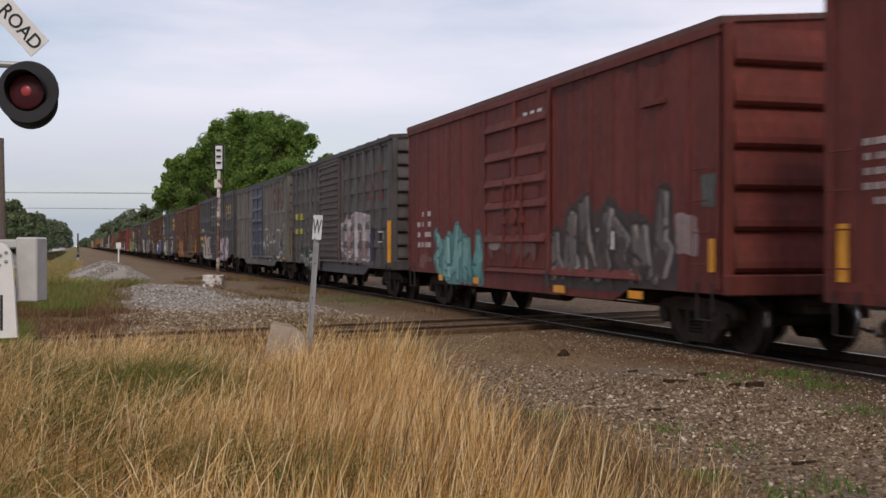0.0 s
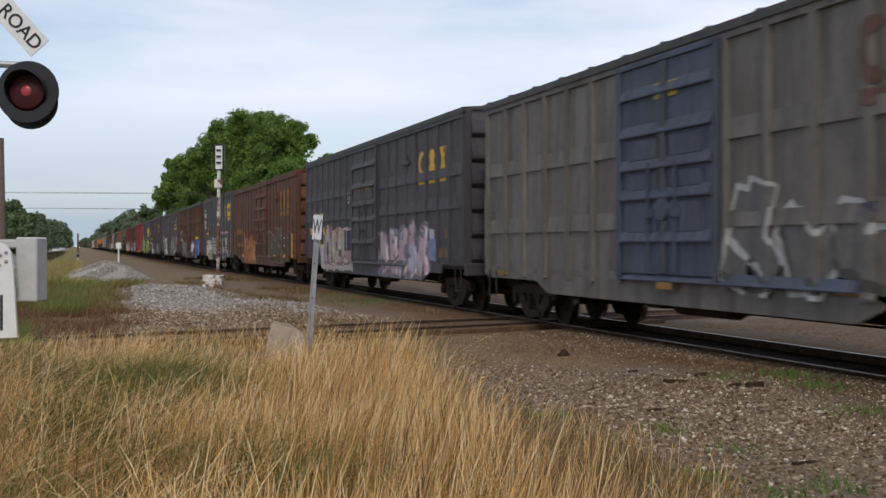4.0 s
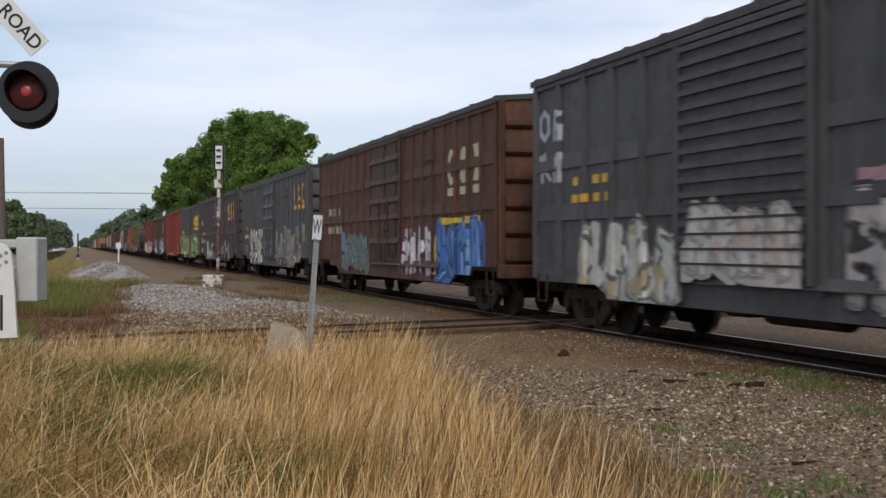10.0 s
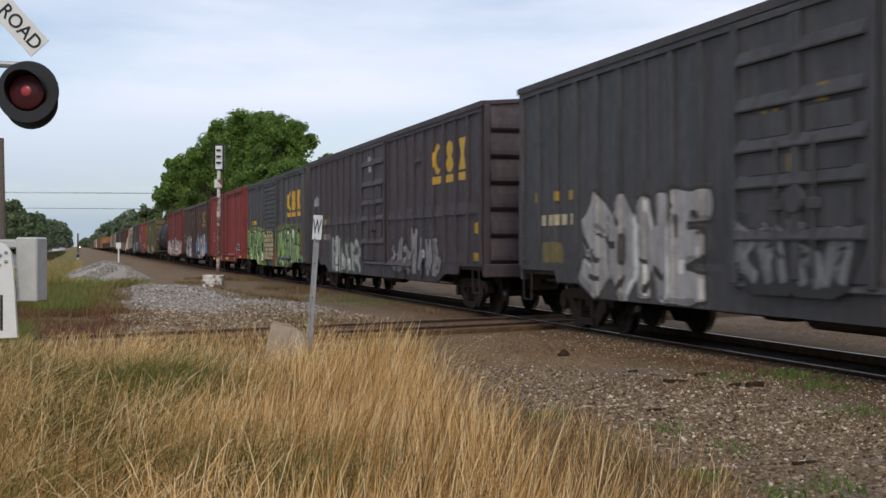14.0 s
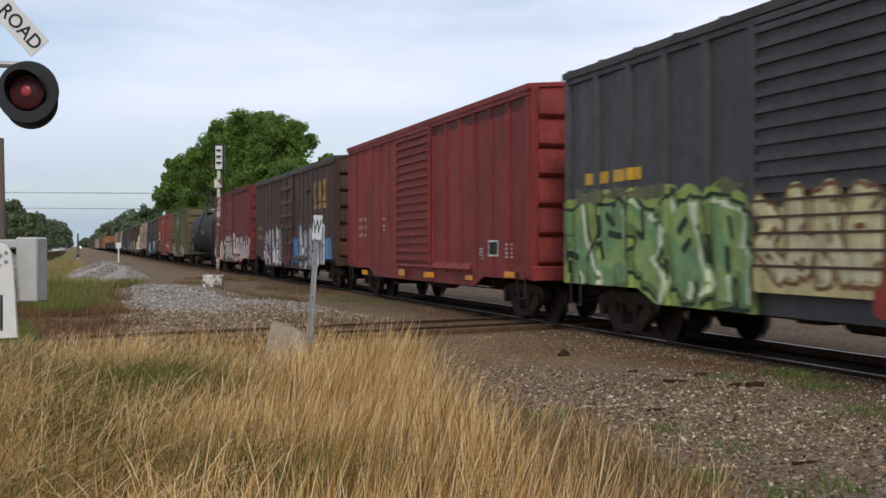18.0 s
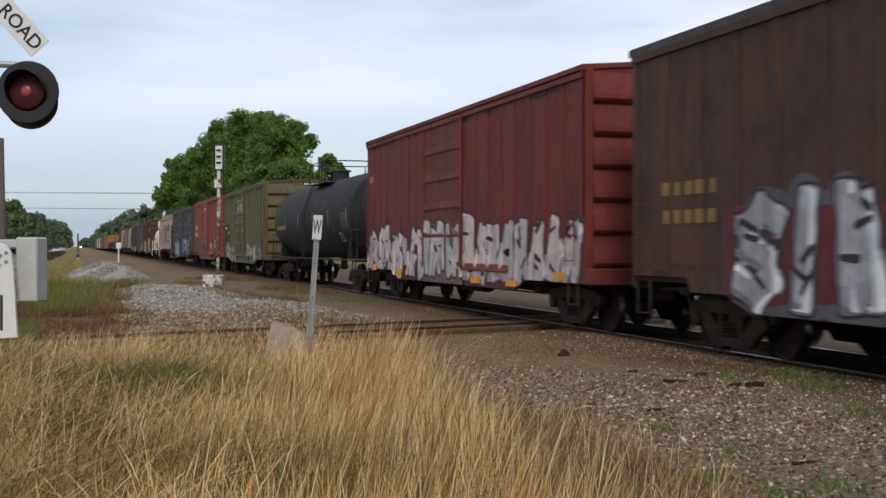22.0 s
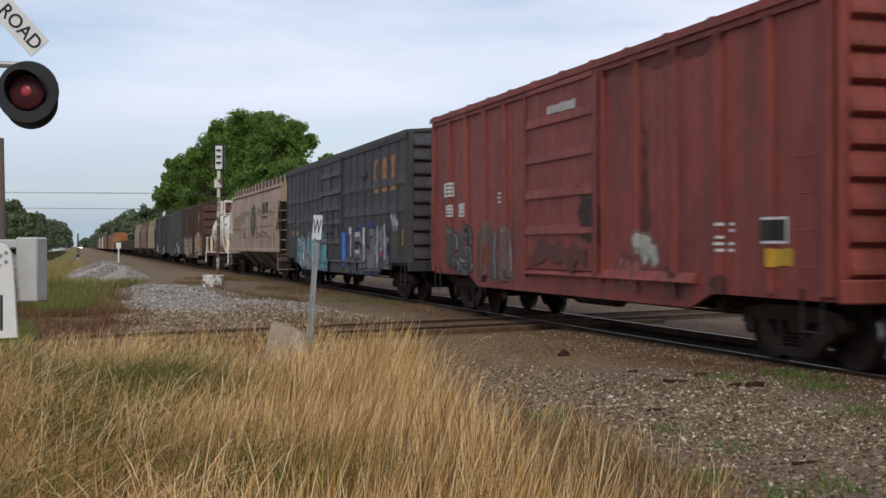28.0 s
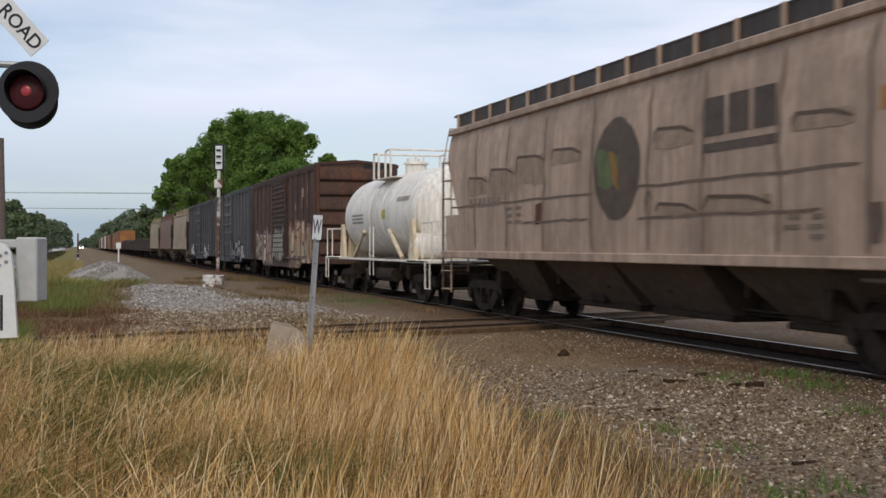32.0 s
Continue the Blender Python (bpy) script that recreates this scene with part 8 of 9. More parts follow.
part("pole", Geo().rod((0.159, 0, zz(350)), (0.17, 0, zz(300)), 0.062, 12), M_RUSTWHITE, mast, "flaking white upper pole")
hd = part("signal_head", Geo().cbox(0.0, 0.37, -0.06, 0.1, zz(303), zz(256), 0.02), M_BLK, mast, "narrow signal head, white front with dark back")
part("front_plate", Geo().cbox(0.06, 0.31, -0.09, -0.061, zz(300), zz(259), 0.01), M_SIGN, hd)
for y in (266, 277, 288):
    part("shade", Geo().cbox(0.10, 0.27, -0.16, -0.085, zz(y + 2), zz(y - 1), 0.01), M_BLK, hd)
part("marker_box", Geo().cbox(0.02, 0.3, -0.1, 0.1, zz(333), zz(318), 0.01), M_RUSTWHITE, mast)
part("ladder", Geo().rod((0.33, 0.25, zz(480)), (0.3, 0.2, zz(300)), 0.012, 5), M_RAIL, mast)

# small white trackside sign far along the line
NX, NY = from_view((210 - 784) / 2069 * 97, 97)
ns = thing("milepost", "small white trackside marker on a white post", "marker post", Matrix.Translation((NX, NY, 0)) @ Matrix.Rotation(radians(-17.33), 4, "Z"))
part("post", Geo().cbox(-0.06, 0.06, -0.05, 0.05, 0, 1.5, 0.01), M_SIGN, ns)
part("board", Geo().cbox(-0.2, 0.22, -0.08, -0.05, 1.45, 1.95, 0.01), M_SIGN, ns)

# utility poles and wires
PX, PY = from_view((6 - 784) / 2069 * 52, 52)
pole = thing("utility_pole", "tall weathered grey wooden pole", "utility pole", Matrix.Translation((PX, PY, 0)))
part("shaft", Geo().rod((0, 0, -0.1), (-0.08, 0, 6.45), 0.15, 10, 0.11), M_POLE, pole)
X, Y = from_view((138 - 784) / 2069 * 136, 136)
mk = thing("marker_post", "dark trackside post with a white-painted foot", "marker post", Matrix.Translation((X, Y, 0)))
part("shaft", Geo().rod((0, 0, 0.8), (0, 0, 3.15), 0.12, 8, 0.09), M_POLE, mk)
part("foot", Geo().rod((0, 0, -0.1), (0, 0, 0.8), 0.13, 8, 0.12), M_ALU, mk, "white-painted foot")
part("target", Geo().cbox(-0.17, 0.17, -0.16, -0.14, 0.35, 0.75, 0.01), M_BLK, mk)
for zw, sag, r in ((6.45, 0.35, 0.022), (5.05, 0.3, 0.022), (6.55, 0.25, 0.012), (5.0, 0.42, 0.012)):
    g = Geo()
    pts = []
    for i in range(25):
        u = i / 24
        X, Y = from_view(-60 + 120 * u, 108)
        pts.append((X, Y, zw + 4 * sag * ((u - 0.5) ** 2) - 0.02))
    g.path(pts, r, 4)
    tagged(new("overhead_wire", g.mesh("overhead_wire", M_BLK)), "thin dark overhead wire crossing the line", "wire")

# road beside the line
M_ROAD = plain("worn_asphalt", (0.22, 0.215, 0.205), 0.85, 0, 0.2, 5, 0.3, "World", 0.15)
rd = Geo()
rd.box(-10.8, -4.5, -200, 1500, -0.1, 0.03)
tagged(new("road", rd.mesh("road", M_ROAD)), "worn grey asphalt road beside the line", "road", kind="structure")
M_CARGLASS = plain("dark_car_glass", (0.02, 0.022, 0.025), 0.15)
for px_, d, col, lb in ((122, 420, (0.5, 0.5, 0.5), "silver"), (128, 500, (0.3, 0.06, 0.05), "dark red"), (104, 300, (0.6, 0.6, 0.58), "white")):
    X, Y = from_view((px_ - 784) / 2069 * d, d)
    c_ = thing("car", lb + " car far along the road", "car", Matrix.Translation((min(X, -5.4), Y, 0.03)))
    m_ = plain("car_paint_" + lb.replace(" ", "_"), col, 0.35, 0, 0.06)
    part("body", Geo().prism([(0.3, -0.9), (0.85, -0.92), (0.95, -0.8), (0.95, 0.8), (0.85, 0.92), (0.3, 0.9)][::-1], -2.2, 2.2, "y"), m_, c_)
    part("cabin", Geo().prism([(-1.2, 0.94), (1.4, 0.94), (0.9, 1.45), (-0.5, 1.45)], -0.72, 0.72, "x"), M_CARGLASS, c_, "dark glass cabin")
    for s_ in (-1, 1):
        for y_ in (-1.35, 1.35):
            part("wheel", Geo().lathe([(-0.1, 0.0), (-0.1, 0.31), (0.1, 0.31), (0.1, 0.0)], (0.82 * s_, y_, 0.31), "x", 14), M_BLK, c_)
# a far vehicle with lit lamps
M_LAMP, nt, b = material("lit_headlamp", 0.3)
b.inputs["Emission Color"].default_value = (1.0, 0.93, 0.8, 1)
b.inputs["Emission Strength"].default_value = 6.0
M_VAN = plain("white_van_paint", (0.5, 0.5, 0.5), 0.4)
van = thing("van", "far white van with lit headlamps", "van")
part("body", Geo().prism([(0.4, -1.0), (2.2, -0.9), (2.2, 0.9), (0.4, 1.0)][::-1], -2.4, 2.4, "y"), M_VAN, van)
part("windscreen", Geo().cbox(-0.8, 0.8, -2.44, -2.4, 1.35, 2.0, 0.01), M_BLK, van)
for s in (-1, 1):
    part("headlamp", Geo().lathe([(-0.05, 0.0), (-0.05, 0.28), (0.0, 0.3)], (0.7 * s, -2.41, 0.95), "y", 12), M_LAMP, van)
    for y in (-1.6, 1.6):
        part("wheel", Geo().lathe([(-0.12, 0.0), (-0.12, 0.38), (0.12, 0.38), (0.12, 0.0)], (0.9 * s, y, 0.38), "x", 14), M_BLK, van)
# scraps of wood and a dark lump of coal on the verge
M_SCRAP = plain("dark_wood_scrap", (0.05, 0.032, 0.02), 0.95, 0, 0.4, 12, spec=0.1)
for u, y, ln, th, tw in ((1195, 692, 0.3, 0.03, 8), (1240, 684, 0.16, 0.035, 40), (1336, 701, 0.18, 0.05, 15), (1300, 700, 0.12, 0.03, -30), (1425, 818, 0.24, 0.018, 24), (1120, 668, 0.13, 0.02, -12), (1158, 735, 0.15, 0.02, 5)):
    dd = EYE_Z * 2069 / (y - 436)
    X, Y = from_view((u - 784) / 2069 * dd, dd)
    sc_ = Geo().cbox(-ln / 2, ln / 2, -th * 0.8, th * 0.8, -0.012, th, 0.008)
    sc_.v = [(x_, y_ + 0.02 * math.sin(x_ * 19 + u), z_ + 0.008 * math.sin(x_ * 31)) for x_, y_, z_ in sc_.v]
    tagged(new("wood_scrap", sc_.mesh("wood_scrap", M_SCRAP)), "dark splinter of wood lying on the gravel", "wood scrap", "scraps on the verge").matrix_basis = \
        Matrix.Translation((X, Y, float(land(X, Y)) + 0.005)) @ Matrix.Rotation(radians(tw - 17), 4, "Z")
dd = EYE_Z * 2069 / (636 - 436)
X, Y = from_view((998 - 784) / 2069 * dd, dd)
lump_ = Geo().lathe([(-0.02, 0.075), (0.02, 0.085), (0.06, 0.06), (0.09, 0.03), (0.1, 0.0)], (0, 0, 0), "z", 9)
lump_.v = [(x_ * (1 + 0.2 * math.sin(z_ * 60 + y_ * 30)), y_ * (1 + 0.2 * math.sin(x_ * 50)), z_) for x_, y_, z_ in lump_.v]
tagged(new("stone", lump_.mesh("stone", M_SCRAP)), "dark lump of stone on the brown dirt", "stone").matrix_basis = Matrix.Translation((X, Y, float(land(X, Y))))


# ---- trees ----
M_BARK = plain("bark", (0.07, 0.05, 0.035), 0.95, 0, 0.3, 4)


def leaf_material(name, c0, c1):
    m, nt, b = material(name, 0.8, 0.0, 0.12)
    gi = nt.nodes.new("ShaderNodeNewGeometry")
    c = ramp(nt, gi.outputs["Random Per Island"], [(0.0, c0), (1.0, c1)])
    c = mix(nt, ramp(nt, noise_node(nt, 0.35, 3, space="World"), [(0.4, 0.0), (0.65, 0.55)]), c, tuple(k * 0.75 for k in c0))
    nt.links.new(c, b.inputs["Base Color"])
    leafy(nt, b, c, 0.35)
    return m


M_LEAF = leaf_material("tree_leaves", (0.078, 0.155, 0.034), (0.27, 0.39, 0.095))
# farther leaves are paler and bluer: haze is put into the leaf colour
M_LEAF_MID = leaf_material("middle_distance_haze_leaves", (0.13, 0.175, 0.09), (0.22, 0.28, 0.14))
M_LEAF_FAR = leaf_material("distant_haze_leaves", (0.14, 0.185, 0.115), (0.23, 0.28, 0.175))


def crown(name, lobes, count, size, mat, seed):
    """Leaf sprays on small puffs that sit on the shells of many overlapping lobes (x, y, z, r)."""
    rng = np.random.default_rng(seed)
    L = np.array(lobes)

    def shell(n, m):
        d = rng.normal(size=(n, 3)) + np.array([0, 0, m])
        return d / np.linalg.norm(d, axis=1)[:, None]

    k = len(L) * 16
    on = rng.choice(len(L), k, p=L[:, 3] ** 2 / (L[:, 3] ** 2).sum())
    pd = shell(k, 0.25)
    P = L[on, :3] + pd * (L[on, 3] * (0.75 + 0.4 * rng.random(k)))[:, None] * np.array([1, 1, 0.85])
    pr = L[on, 3] * (0.2 + 0.32 * rng.random(k))
    pick = rng.choice(k, count, p=pr ** 2 / (pr ** 2).sum())
    d = shell(count, 0.2)
    c = P[pick] + d * (pr[pick] * np.where(rng.random(count) < 0.2, 0.5 + 1.1 * rng.random(count), 0.75 + 0.35 * rng.random(count)))[:, None]
    n = 0.7 * d + 0.45 * pd[pick] + np.array([0, 0, 0.2]) + rng.normal(size=(count, 3)) * 0.45
    n /= np.linalg.norm(n, axis=1)[:, None]
    u = np.cross(n, rng.normal(size=(count, 3)))
    u /= np.linalg.norm(u, axis=1)[:, None]
    v = np.cross(n, u)
    s = size * (0.5 + rng.random(count))[:, None]
    q = np.stack([c - u * s, c - v * s * 0.6 + n * s * 0.2, c + u * s, c + v * s * 0.6 + n * s * 0.15], 1)
    return np_mesh(name, q.reshape(-1, 3), np.arange(count * 4).reshape(-1, 4), mat, smooth=False)


def tree(label, x, y, h, r, seed, leaves, size, mat, group="", low=0.3):
    rng = random.Random(seed)
    t = thing("tree", label, "tree", Matrix.Translation((x, y, 0)), group)
    g = Geo()
    g.rod((0, 0, -0.2), (0.1, 0.05, h * 0.35), h * 0.03, 10, h * 0.02)
    lobes = []
    for i in range(62):
        a = i * 2.4 + rng.uniform(-0.4, 0.4)
        k = rng.uniform(0.2, 1.0) ** 0.7
        zc = h * (low + (0.93 - low) * rng.random() ** 0.8)
        fall = 1 - 0.45 * max(0, (zc / h - 0.5) / 0.5)
        c = (r * k * fall * math.cos(a), r * k * fall * math.sin(a), zc)
        lobes.append((*c, r * rng.uniform(0.13, 0.27)))
        g.rod((0.05, 0, h * rng.uniform(0.15, 0.33)), (c[0] * 0.85, c[1] * 0.85, c[2] * 0.92), h * 0.007, 6, h * 0.002)
    lobes.append((0, 0, h * 0.82, r * 0.34))
    lobes.append((r * 0.1, 0, h * 0.6, r * 0.5))
    part("trunk", g, M_BARK, t)
    part("crown", crown("crown", lobes, leaves, size, mat, seed), None, t)
    return t


for px, top, half, dd, sd0 in ((322, 276, 36, 200, 1), (360, 246, 42, 172, 2), (392, 206, 50, 150, 31), (440, 186, 56, 132, 3), (490, 200, 52, 126, 4), (520, 206, 40, 130, 5), (583, 262, 24, 150, 6), (312, 308, 24, 215, 7),
                                (455, 290, 50, 124, 8), (515, 285, 44, 118, 9)):
    X, Y = from_view((px - 784) / 2069 * dd, dd)
    tree("large leafy green tree behind the train", X, Y, EYE_Z + (436 - top) / 2069 * dd, half / 2069 * dd * 1.25, sd0, 38000, 0.128 * dd / 125, M_LEAF, "trees beside the line")
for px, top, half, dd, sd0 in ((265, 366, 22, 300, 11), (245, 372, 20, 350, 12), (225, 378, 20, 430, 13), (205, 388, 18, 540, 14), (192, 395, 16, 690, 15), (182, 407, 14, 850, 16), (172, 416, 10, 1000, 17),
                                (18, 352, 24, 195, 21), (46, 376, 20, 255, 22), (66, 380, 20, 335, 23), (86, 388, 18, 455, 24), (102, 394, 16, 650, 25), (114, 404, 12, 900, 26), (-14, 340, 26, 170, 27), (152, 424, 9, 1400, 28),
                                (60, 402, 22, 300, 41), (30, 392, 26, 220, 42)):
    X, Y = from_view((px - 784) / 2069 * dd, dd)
    tree("distant green tree with leaf colour paled for haze", X, Y, EYE_Z + (436 - top) / 2069 * dd, half / 2069 * dd * 1.3, sd0, 5500, 0.14 + dd * 0.0008, M_LEAF_FAR if dd > 320 else M_LEAF_MID, "distant trees along the line", 0.06)


# ---- tall dry grass in the foreground ----
def grass_material(name, stops):
    m, nt, b = material(name, 0.8, 0.0, 0.15)
    gi = nt.nodes.new("ShaderNodeNewGeometry")
    c = ramp(nt, gi.outputs["Random Per Island"], stops)
    nt.links.new(c, b.inputs["Base Color"])
    leafy(nt, b, c, 0.3)
    return m


M_STRAW = grass_material("dry_straw", [(0.0, (0.08, 0.036, 0.012)), (0.26, (0.4, 0.22, 0.072)), (0.58, (0.84, 0.535, 0.21)), (1.0, (1.0, 0.84, 0.52))])
M_DITCH = grass_material("dark_weeds", [(0.0, (0.035, 0.035, 0.015)), (1.0, (0.1, 0.085, 0.04))])
M_SPROUT = grass_material("fresh_sprouts", [(0.0, (0.07, 0.12, 0.03)), (1.0, (0.19, 0.29, 0.075))])
M_FRESH = grass_material("fresh_grass", [(0.0, (0.09, 0.13, 0.03)), (0.6, (0.17, 0.22, 0.055)), (1.0, (0.34, 0.32, 0.11))])
M_DULL_GRASS = grass_material("dull_dry_grass", [(0.0, (0.05, 0.032, 0.018)), (0.5, (0.2, 0.135, 0.07)), (1.0, (0.46, 0.33, 0.18))])
M_REDWEED = grass_material("red_brown_weeds", [(0.0, (0.07, 0.03, 0.018)), (0.6, (0.2, 0.1, 0.055)), (1.0, (0.34, 0.22, 0.12))])
# low matted layer coloured darker than the stalks, for shade in the gaps
M_THATCH = grass_material("gap_shade_thatch", [(0.0, (0.05, 0.022, 0.008)), (0.45, (0.36, 0.195, 0.068)), (1.0, (0.76, 0.5, 0.23))])
M_GREEN = grass_material("green_grass", [(0.0, (0.085, 0.085, 0.02)), (0.5, (0.19, 0.17, 0.045)), (1.0, (0.44, 0.3, 0.1))])


M_LUSH = grass_material("lush_grass", [(0.0, (0.03, 0.045, 0.01)), (0.45, (0.105, 0.135, 0.03)), (0.75, (0.22, 0.21, 0.055)), (1.0, (0.5, 0.38, 0.14))])
M_TURF = grass_material("yellow_turf", [(0.0, (0.2, 0.2, 0.06)), (0.4, (0.36, 0.29, 0.11)), (1.0, (0.52, 0.41, 0.2))])
M_WEED = grass_material("mixed_weeds", [(0.0, (0.09, 0.075, 0.025)), (0.4, (0.15, 0.13, 0.04)), (0.5, (0.17, 0.10, 0.055)), (1.0, (0.34, 0.22, 0.1))])


def blades(name, label, X, Y, H, lean, width, mat, seed, head=True, segs=5, spread=0.85):
    """Stalks as tapering bent ribbons, some with a seed head."""
    rng = np.random.default_rng(seed)
    n = len(X)
    # neighbours lean much the same way
    a = -0.3 + 1.1 * np.sin(X * 1.7 + 0.4) + 1.1 * np.sin(Y * 1.5 + X * 0.7) + spread * rng.normal(size=n)
    bend = lean * (0.3 + rng.random(n))
    dx, dy = np.cos(a) * bend, np.sin(a) * bend
    wind = 0.10 * H
    f = rng.random(n) * 3.1416
    wx, wy = np.cos(f), np.sin(f)
    rows = []
    prof = [1.0, 0.85, 0.65, 0.5, 0.9 if head else 0.3, 0.12]
    base = land(X, Y) - 0.02
    for i in range(segs + 1):
        u = i / segs
        cx = X + (dx + wind) * H * u ** 2
        cy = Y + dy * H * u ** 2
        cz = base + H * (u - 0.22 * bend * u ** 3)
        w = width * prof[i]
        rows.append(np.stack([cx - wx * w, cy - wy * w, cz], 1))
        rows.append(np.stack([cx + wx * w, cy + wy * w, cz], 1))
    v = np.stack(rows, 1)
    m = 2 * (segs + 1)
    q = np.array([(2 * i, 2 * i + 1, 2 * i + 3, 2 * i + 2) for i in range(segs)])
    fc = q[None] + (np.arange(n) * m)[:, None, None]
    return tagged(new(name, np_mesh(name, v.reshape(-1, 3), fc.reshape(-1, 4), mat, smooth=False)), label, "grass", kind="stuff")


def field(n, seed, edge=0.0, near=3.4, far=12.8):
    rng = np.random.default_rng(seed)
    d = near + (far - near) * rng.random(n) ** 0.8
    right = np.interp(d, [3.0, 4.5, 7.4, 10.0, 13.0], [1.1, 0.85, 0.22, -0.02, -0.38]) + edge
    left = -0.40 * d - 0.4
    s = left + (right - left) * rng.random(n) ** 0.92 + 0.02 * rng.normal(size=n) ** 3
    return from_view(s, d), d, rng


# green clumps that show through the dry stalks
rng = np.random.default_rng(77)
xs_, ys_, CLUMPS = [], [], []
for u, y, m in ((20, 640, 900), (60, 690, 700), (235, 695, 1000), (275, 680, 1100), (320, 690, 900), (210, 715, 700), (290, 725, 600), (245, 800, 220), (400, 800, 160), (480, 850, 200), (530, 840, 160), (20, 872, 300),
                (340, 640, 500), (430, 690, 300), (700, 850, 90), (600, 800, 80), (690, 620, 400), (150, 700, 500), (110, 760, 500)):
    dd = (EYE_Z - 0.34) * 2069 / (y - 436)
    cx, cy = from_view((u - 784) / 2069 * dd, dd)
    CLUMPS.append((cx, cy))
    xs_.append(cx + 0.2 * rng.normal(size=m))
    ys_.append(cy + 0.3 * rng.normal(size=m))
X, Y = np.concatenate(xs_), np.concatenate(ys_)
blades("green_grass", "leafy green grass clumps among the dry stalks", X, Y, 0.46 + 0.3 * rng.random(len(X)), 1.0, 0.0048, M_LUSH, 78, False, spread=2.4)

(X, Y), d, rng = field(36000, 1)
clump = np.sin(X * 2.1 + 1.0) * np.sin(Y * 1.7) + np.sin(X * 5.3 + Y * 3.1) * 0.5
sx = X * C17 - Y * S17
tall = smooth(-0.34, 0.0, sx / d)                 # matted to the left, tall and upright to the right
H = np.clip(0.50 + 0.16 * tall + 0.12 * clump + 0.12 * rng.normal(size=len(X)), 0.22, 1.0)
green = np.sin(X * 1.9 + 0.6) + np.sin(Y * 1.4 + X * 0.7) + 0.6 * (sx / d < -0.12)
keep = (green < 1.0) | (rng.random(len(X)) < 0.65)
for cx, cy in CLUMPS:                             # the stalks stand thin in and before the green clumps
    thin = np.hypot((X - cx) + 0.0, (Y - cy + 0.35) * 0.6) < 0.42
    keep &= ~thin | (rng.random(len(X)) < 0.25)
X, Y, H, tall = X[keep], Y[keep], H[keep], tall[keep]
up = rng.random(len(X)) < 0.35 + 0.6 * tall
blades("dry_grass", "tall golden dry grass stalks with seed heads", X[up], Y[up], H[up], 0.22, 0.0023, M_STRAW, 2, spread=1.3)
blades("dry_grass", "bent golden dry grass stalks", X[~up], Y[~up], H[~up] * 1.15, 1.15, 0.0025, M_STRAW, 7, spread=1.1)
(X, Y), d, rng = field(20000, 3)
blades("dry_grass", "matted dry grass close to the ground", X, Y, 0.26 + 0.36 * rng.random(len(X)), 1.3, 0.0032, M_THATCH, 4, False, spread=2.0)
(X, Y), d, rng = field(5000, 5)
sx = X * C17 - Y * S17
keep = np.sin(X * 1.9 + 0.6) + np.sin(Y * 1.4 + X * 0.7) + 0.6 * (sx / d < -0.12) > 0.8
X, Y = X[keep], Y[keep]
blades("green_grass", "green grass tufts among the dry stalks", X, Y, 0.25 + 0.3 * rng.random(len(X)), 0.8, 0.0055, M_GREEN, 6, False, spread=2.0)

# lower, browner grass that thins out over the gravel
rng = np.random.default_rng(61)
n = 15000
d = 4.2 + 5.4 * rng.random(n) ** 0.8
lo = np.interp(d, [4.5, 7.4, 10.0], [0.5, 0.1, -0.1])
hi = np.interp(d, [4.2, 5.6, 7.5, 9.5], [1.3, 1.6, 1.8, 1.15])
s_ = lo + (hi - lo) * rng.random(n) ** 1.25
keep = np.sin(s_ * 5 + d * 3) + np.sin(d * 4.3 - s_ * 2) + 1.6 * rng.random(n) > 0.1
X, Y = from_view(s_[keep], d[keep])
blades("dry_grass", "low brownish dry grass thinning out over the gravel", X, Y, 0.14 + 0.32 * rng.random(len(X)) ** 1.3, 0.6, 0.0026, M_DULL_GRASS, 62, False, spread=2.0)
X, Y = from_view(s_[keep][::6], d[keep][::6])
blades("dry_grass", "single golden stalks standing on the gravel", X, Y, 0.25 + 0.25 * rng.random(len(X)), 0.3, 0.0024, M_STRAW, 63, spread=1.3)

# dead weeds and litter in strips on the soil beside the track
rng = np.random.default_rng(81)
Y = 8.0 + 13.0 * rng.random(9000)
X = 7.75 - 2.2 * rng.random(9000) ** 1.4 - 0.18 * (Y - 14)
keep = (np.sin(X * 2.9 + Y * 0.8) + np.sin(Y * 1.3 - X * 1.1) + 0.9 * rng.normal(size=9000) > 0.7) & (X < 8.4) & (cross_dist(X, Y) < -1.2)
X, Y = X[keep], Y[keep]
blades("dead_weeds", "flattened red-brown dead weeds on the soil", X, Y, 0.03 + 0.08 * rng.random(len(X)), 1.6, 0.0045, M_REDWEED, 82, False, segs=3, spread=3.0)

# weeds and dry turf on the left verge beyond the crossing track
def verge(n, seed, y0, y1, x0, edge, power=1.3):
    rng = np.random.default_rng(seed)
    Y = y0 + (y1 - y0) * rng.random(n) ** power
    hi = np.interp(Y, [22, 26, 32, 40, 48, 58, 66, 90], [0.3, 0.4, 0.8, 1.3, 2.0, 2.6, 3.0, 1.5]) + edge + 0.5 * np.sin(Y * 1.1)
    X = hi - (hi - x0) * rng.random(n)
    return X, Y, rng


X, Y, rng = verge(19000, 21, 27.5, 46, -4.2, 0.0)
keep = np.sin(X * 1.1 + Y * 0.4) + np.sin(Y * 0.55 - X) > -1.0
X, Y = X[keep], Y[keep]
blades("dry_weeds", "brown and green weeds on the verge", X, Y, 0.12 + 0.3 * rng.random(len(X)) ** 1.5, 0.7, 0.007, M_WEED, 22, False, segs=3)
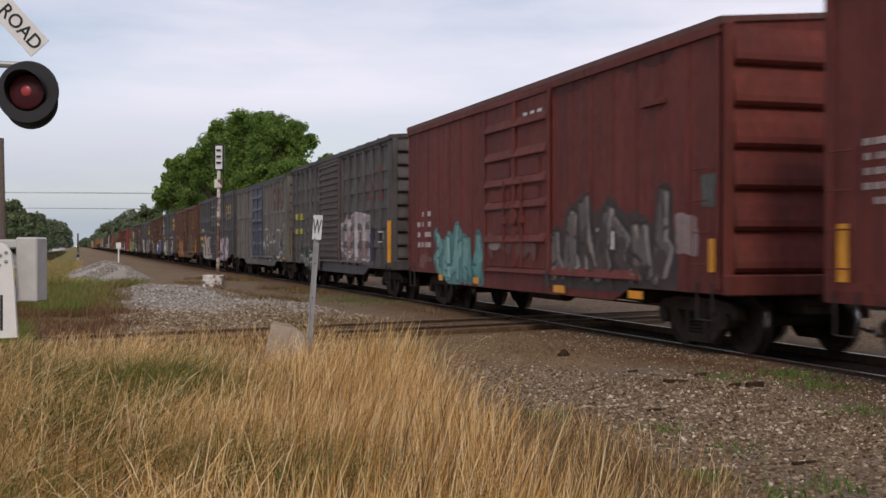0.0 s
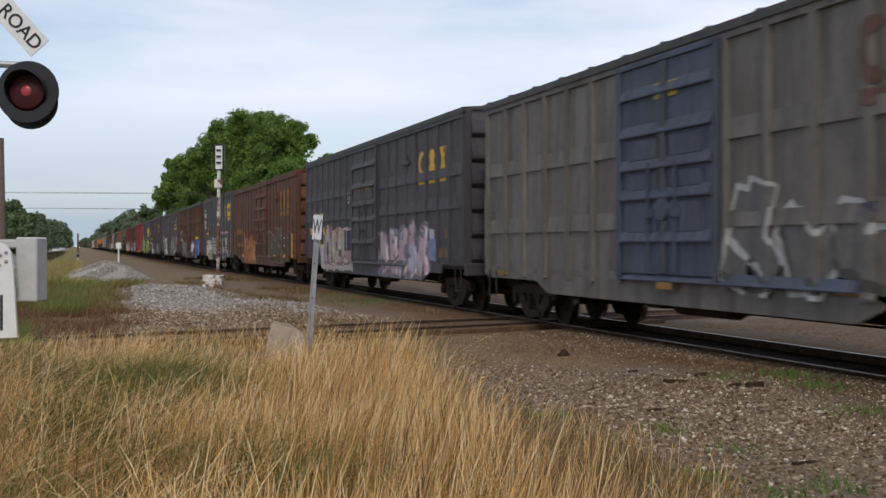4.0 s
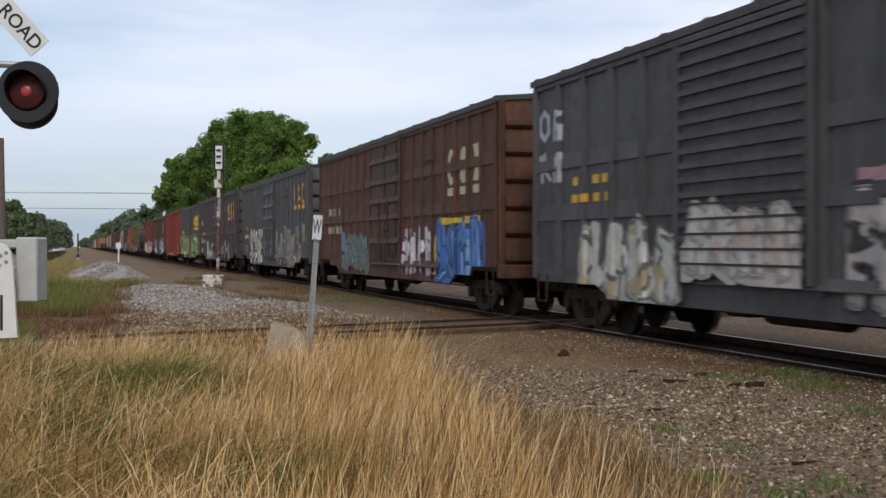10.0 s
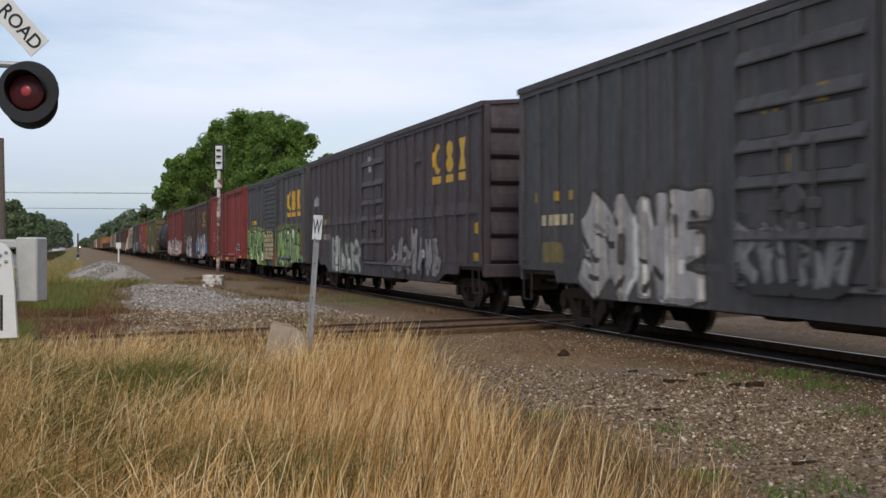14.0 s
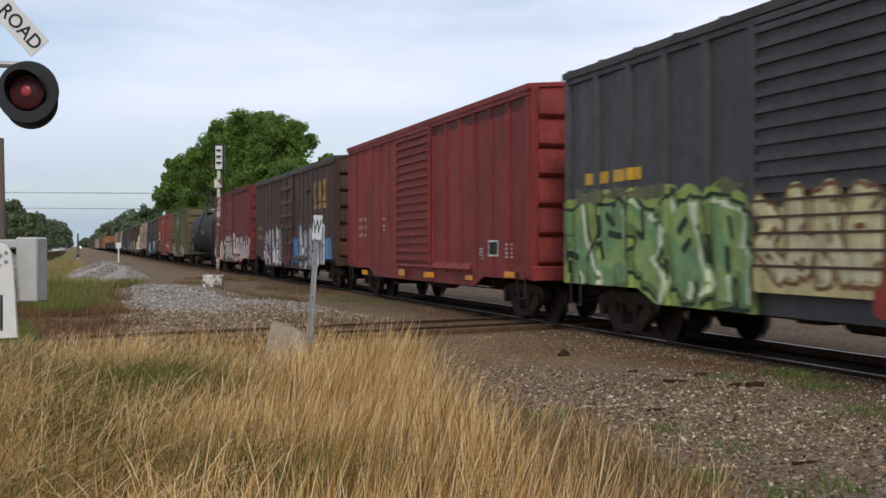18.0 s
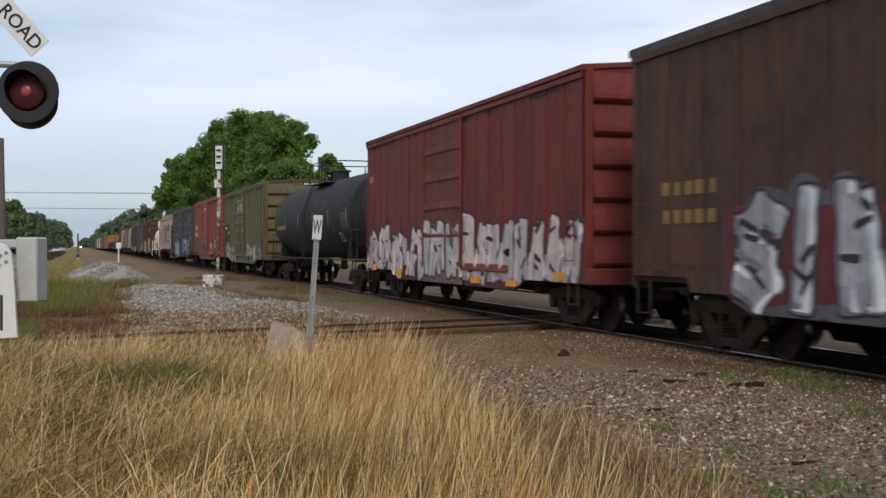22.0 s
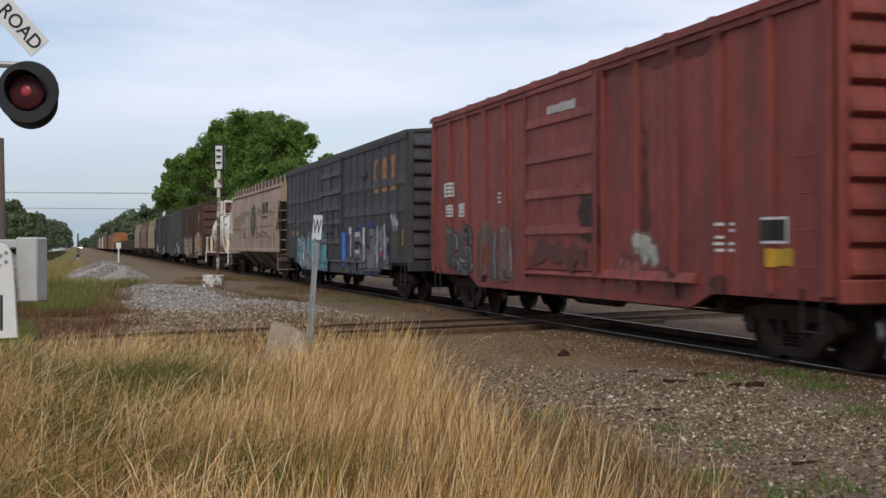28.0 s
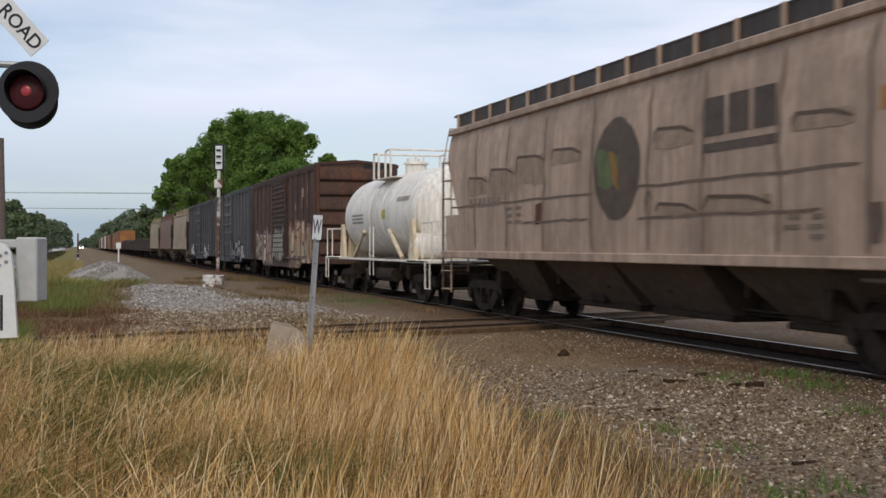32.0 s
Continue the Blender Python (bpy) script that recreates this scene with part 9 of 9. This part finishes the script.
X, Y, rng = verge(13000, 27, 20.6, 29.5, -4.2, 0.6, 1.1)
keep = (np.sin(X * 2.3 + Y * 1.4) + np.sin(Y * 2.1 - X * 1.2) > -0.9) & (cross_dist(X, Y) > 0.9)
X, Y = X[keep], Y[keep]
blades("dry_weeds", "sparse red-brown weeds on bare dirt", X, Y, 0.06 + 0.22 * rng.random(len(X)) ** 1.5, 0.8, 0.006, M_REDWEED, 28, False, segs=3, spread=2.0)
X, Y, rng = verge(6000, 23, 38, 62, -4.2, 0.3, 1.0)
keep = np.sin(X * 1.3 + Y * 0.35) + np.sin(Y * 0.5) > -0.5
X, Y = X[keep], Y[keep]
blades("green_weeds", "fresh green grass in front of the gravel pile", X, Y, 0.12 + 0.26 * rng.random(len(X)), 0.6, 0.010, M_FRESH, 24, False, segs=3)
rng = np.random.default_rng(71)
xs_, ys_ = [], []
for u, y, m, w_ in ((70, 540, 300, 0.35), (95, 528, 350, 0.4), (120, 545, 380, 0.35), (140, 530, 300, 0.3), (60, 520, 260, 0.4), (165, 540, 200, 0.3), (105, 556, 200, 0.25), (20, 612, 500, 0.18), (8, 605, 400, 0.15)):
    dd = (EYE_Z - 0.1) * 2069 / (y - 436)
    cx, cy = from_view((u - 784) / 2069 * dd, dd)
    xs_.append(cx + w_ * rng.normal(size=m))
    ys_.append(cy + 1.6 * w_ * rng.normal(size=m))
X, Y = np.concatenate(xs_), np.concatenate(ys_)
blades("green_weeds", "upright green weed tufts on the brown verge", X, Y, 0.2 + 0.4 * rng.random(len(X)), 0.4, 0.008, M_FRESH, 72, False, spread=2.5)
X, Y, rng = verge(20000, 25, 54, 130, -4.3, -1.6, 1.4)
blades("dry_turf", "short dry yellow turf beside the road", X, Y, 0.1 + 0.2 * rng.random(len(X)), 0.7, 0.016, M_TURF, 26, False, segs=2)
# dark weeds added in place of the unclear dark band by the road
rng = np.random.default_rng(51)
X, Y = -4.1 + 0.5 * rng.normal(size=7000), 105 + 190 * rng.random(7000)
blades("roadside_weeds", "dark weeds added for the dark band along the road", X, Y, 0.2 + 0.5 * rng.random(7000), 0.5, 0.03, M_DITCH, 52, False, segs=2)
# dry grass tops along the crossing track
rng = np.random.default_rng(41)
X = -5.0 + 9.0 * rng.random(5000) ** 1.2
Y = CROSS_Y + CROSS_SLOPE * X - 0.5 - 1.6 * rng.random(5000)
blades("dry_grass", "thin dry grass along the crossing track", X, Y, 0.15 + 0.3 * rng.random(5000), 0.4, 0.003, M_STRAW, 42)
# weeds along the bed between the heap and the track
X, Y = 4.2 + 3.6 * rng.random(11000), 24 + 36 * rng.random(11000)
keep = np.sin(X * 1.7 + Y * 0.5) + np.sin(Y * 0.37) > 0.45
blades("green_weeds", "sparse green weeds on the dirt beside the track", X[keep], Y[keep], 0.06 + 0.16 * rng.random(keep.sum()), 0.7, 0.009, M_WEED, 43, False, segs=3)
# grass band beyond the tracks
X, Y = 22 + 14 * rng.random(14000), 10 + 60 * rng.random(14000)
blades("dry_turf", "green and yellow grass beyond the tracks", X, Y, 0.15 + 0.3 * rng.random(14000), 0.7, 0.012, M_WEED, 44, False, segs=2)
# sprouts on the gravel verge by the track
rng = np.random.default_rng(31)
xs_, ys_ = [], []
for u, y, m in ((1405, 686, 260), (1455, 705, 160), (1250, 850, 160), (1290, 690, 90), (1470, 855, 90), (1380, 870, 70), (960, 740, 120), (1530, 745, 90), (620, 540, 260), (595, 532, 200), (655, 545, 160), (1300, 800, 60), (1180, 770, 60)):
    dd = EYE_Z * 2069 / (y - 436)
    cx, cy = from_view((u - 784) / 2069 * dd, dd)
    xs_.append(cx + 0.16 * rng.normal(size=m) * dd / 12)
    ys_.append(cy + 0.2 * rng.normal(size=m) * dd / 12)
X, Y = np.concatenate(xs_), np.concatenate(ys_)
blades("green_sprouts", "small green weeds growing through the gravel", X, Y, 0.04 + 0.10 * rng.random(len(X)), 0.9, 0.009, M_SPROUT, 32, False, spread=2.5)


# ---- movement: the whole train rolls towards the viewer at one speed ----
def motions():
    for car, t_mid in CARS:
        at = lambda t: pose(TRACK_X, SPEED * (t_mid - t) - LAG, RAIL)
        walk(car, [(0, at(0)), (16, at(16)), (32, at(32))])
    step = 2.0 / FPS
    turn = math.degrees(SPEED * step / WHEEL_R)
    rolls = [(k * step, turn * k) for k in range(481)]
    for w, dy in WHEELSETS:
        walk(w, [(t, pose(0, dy, WHEEL_R, a % 360)) for t, a in rolls])
    walk(van, [(0, pose(-0.2, 1000, 0)), (16, pose(0.4, 800, 0)), (32, pose(1.4, 600, 0))])


motions()
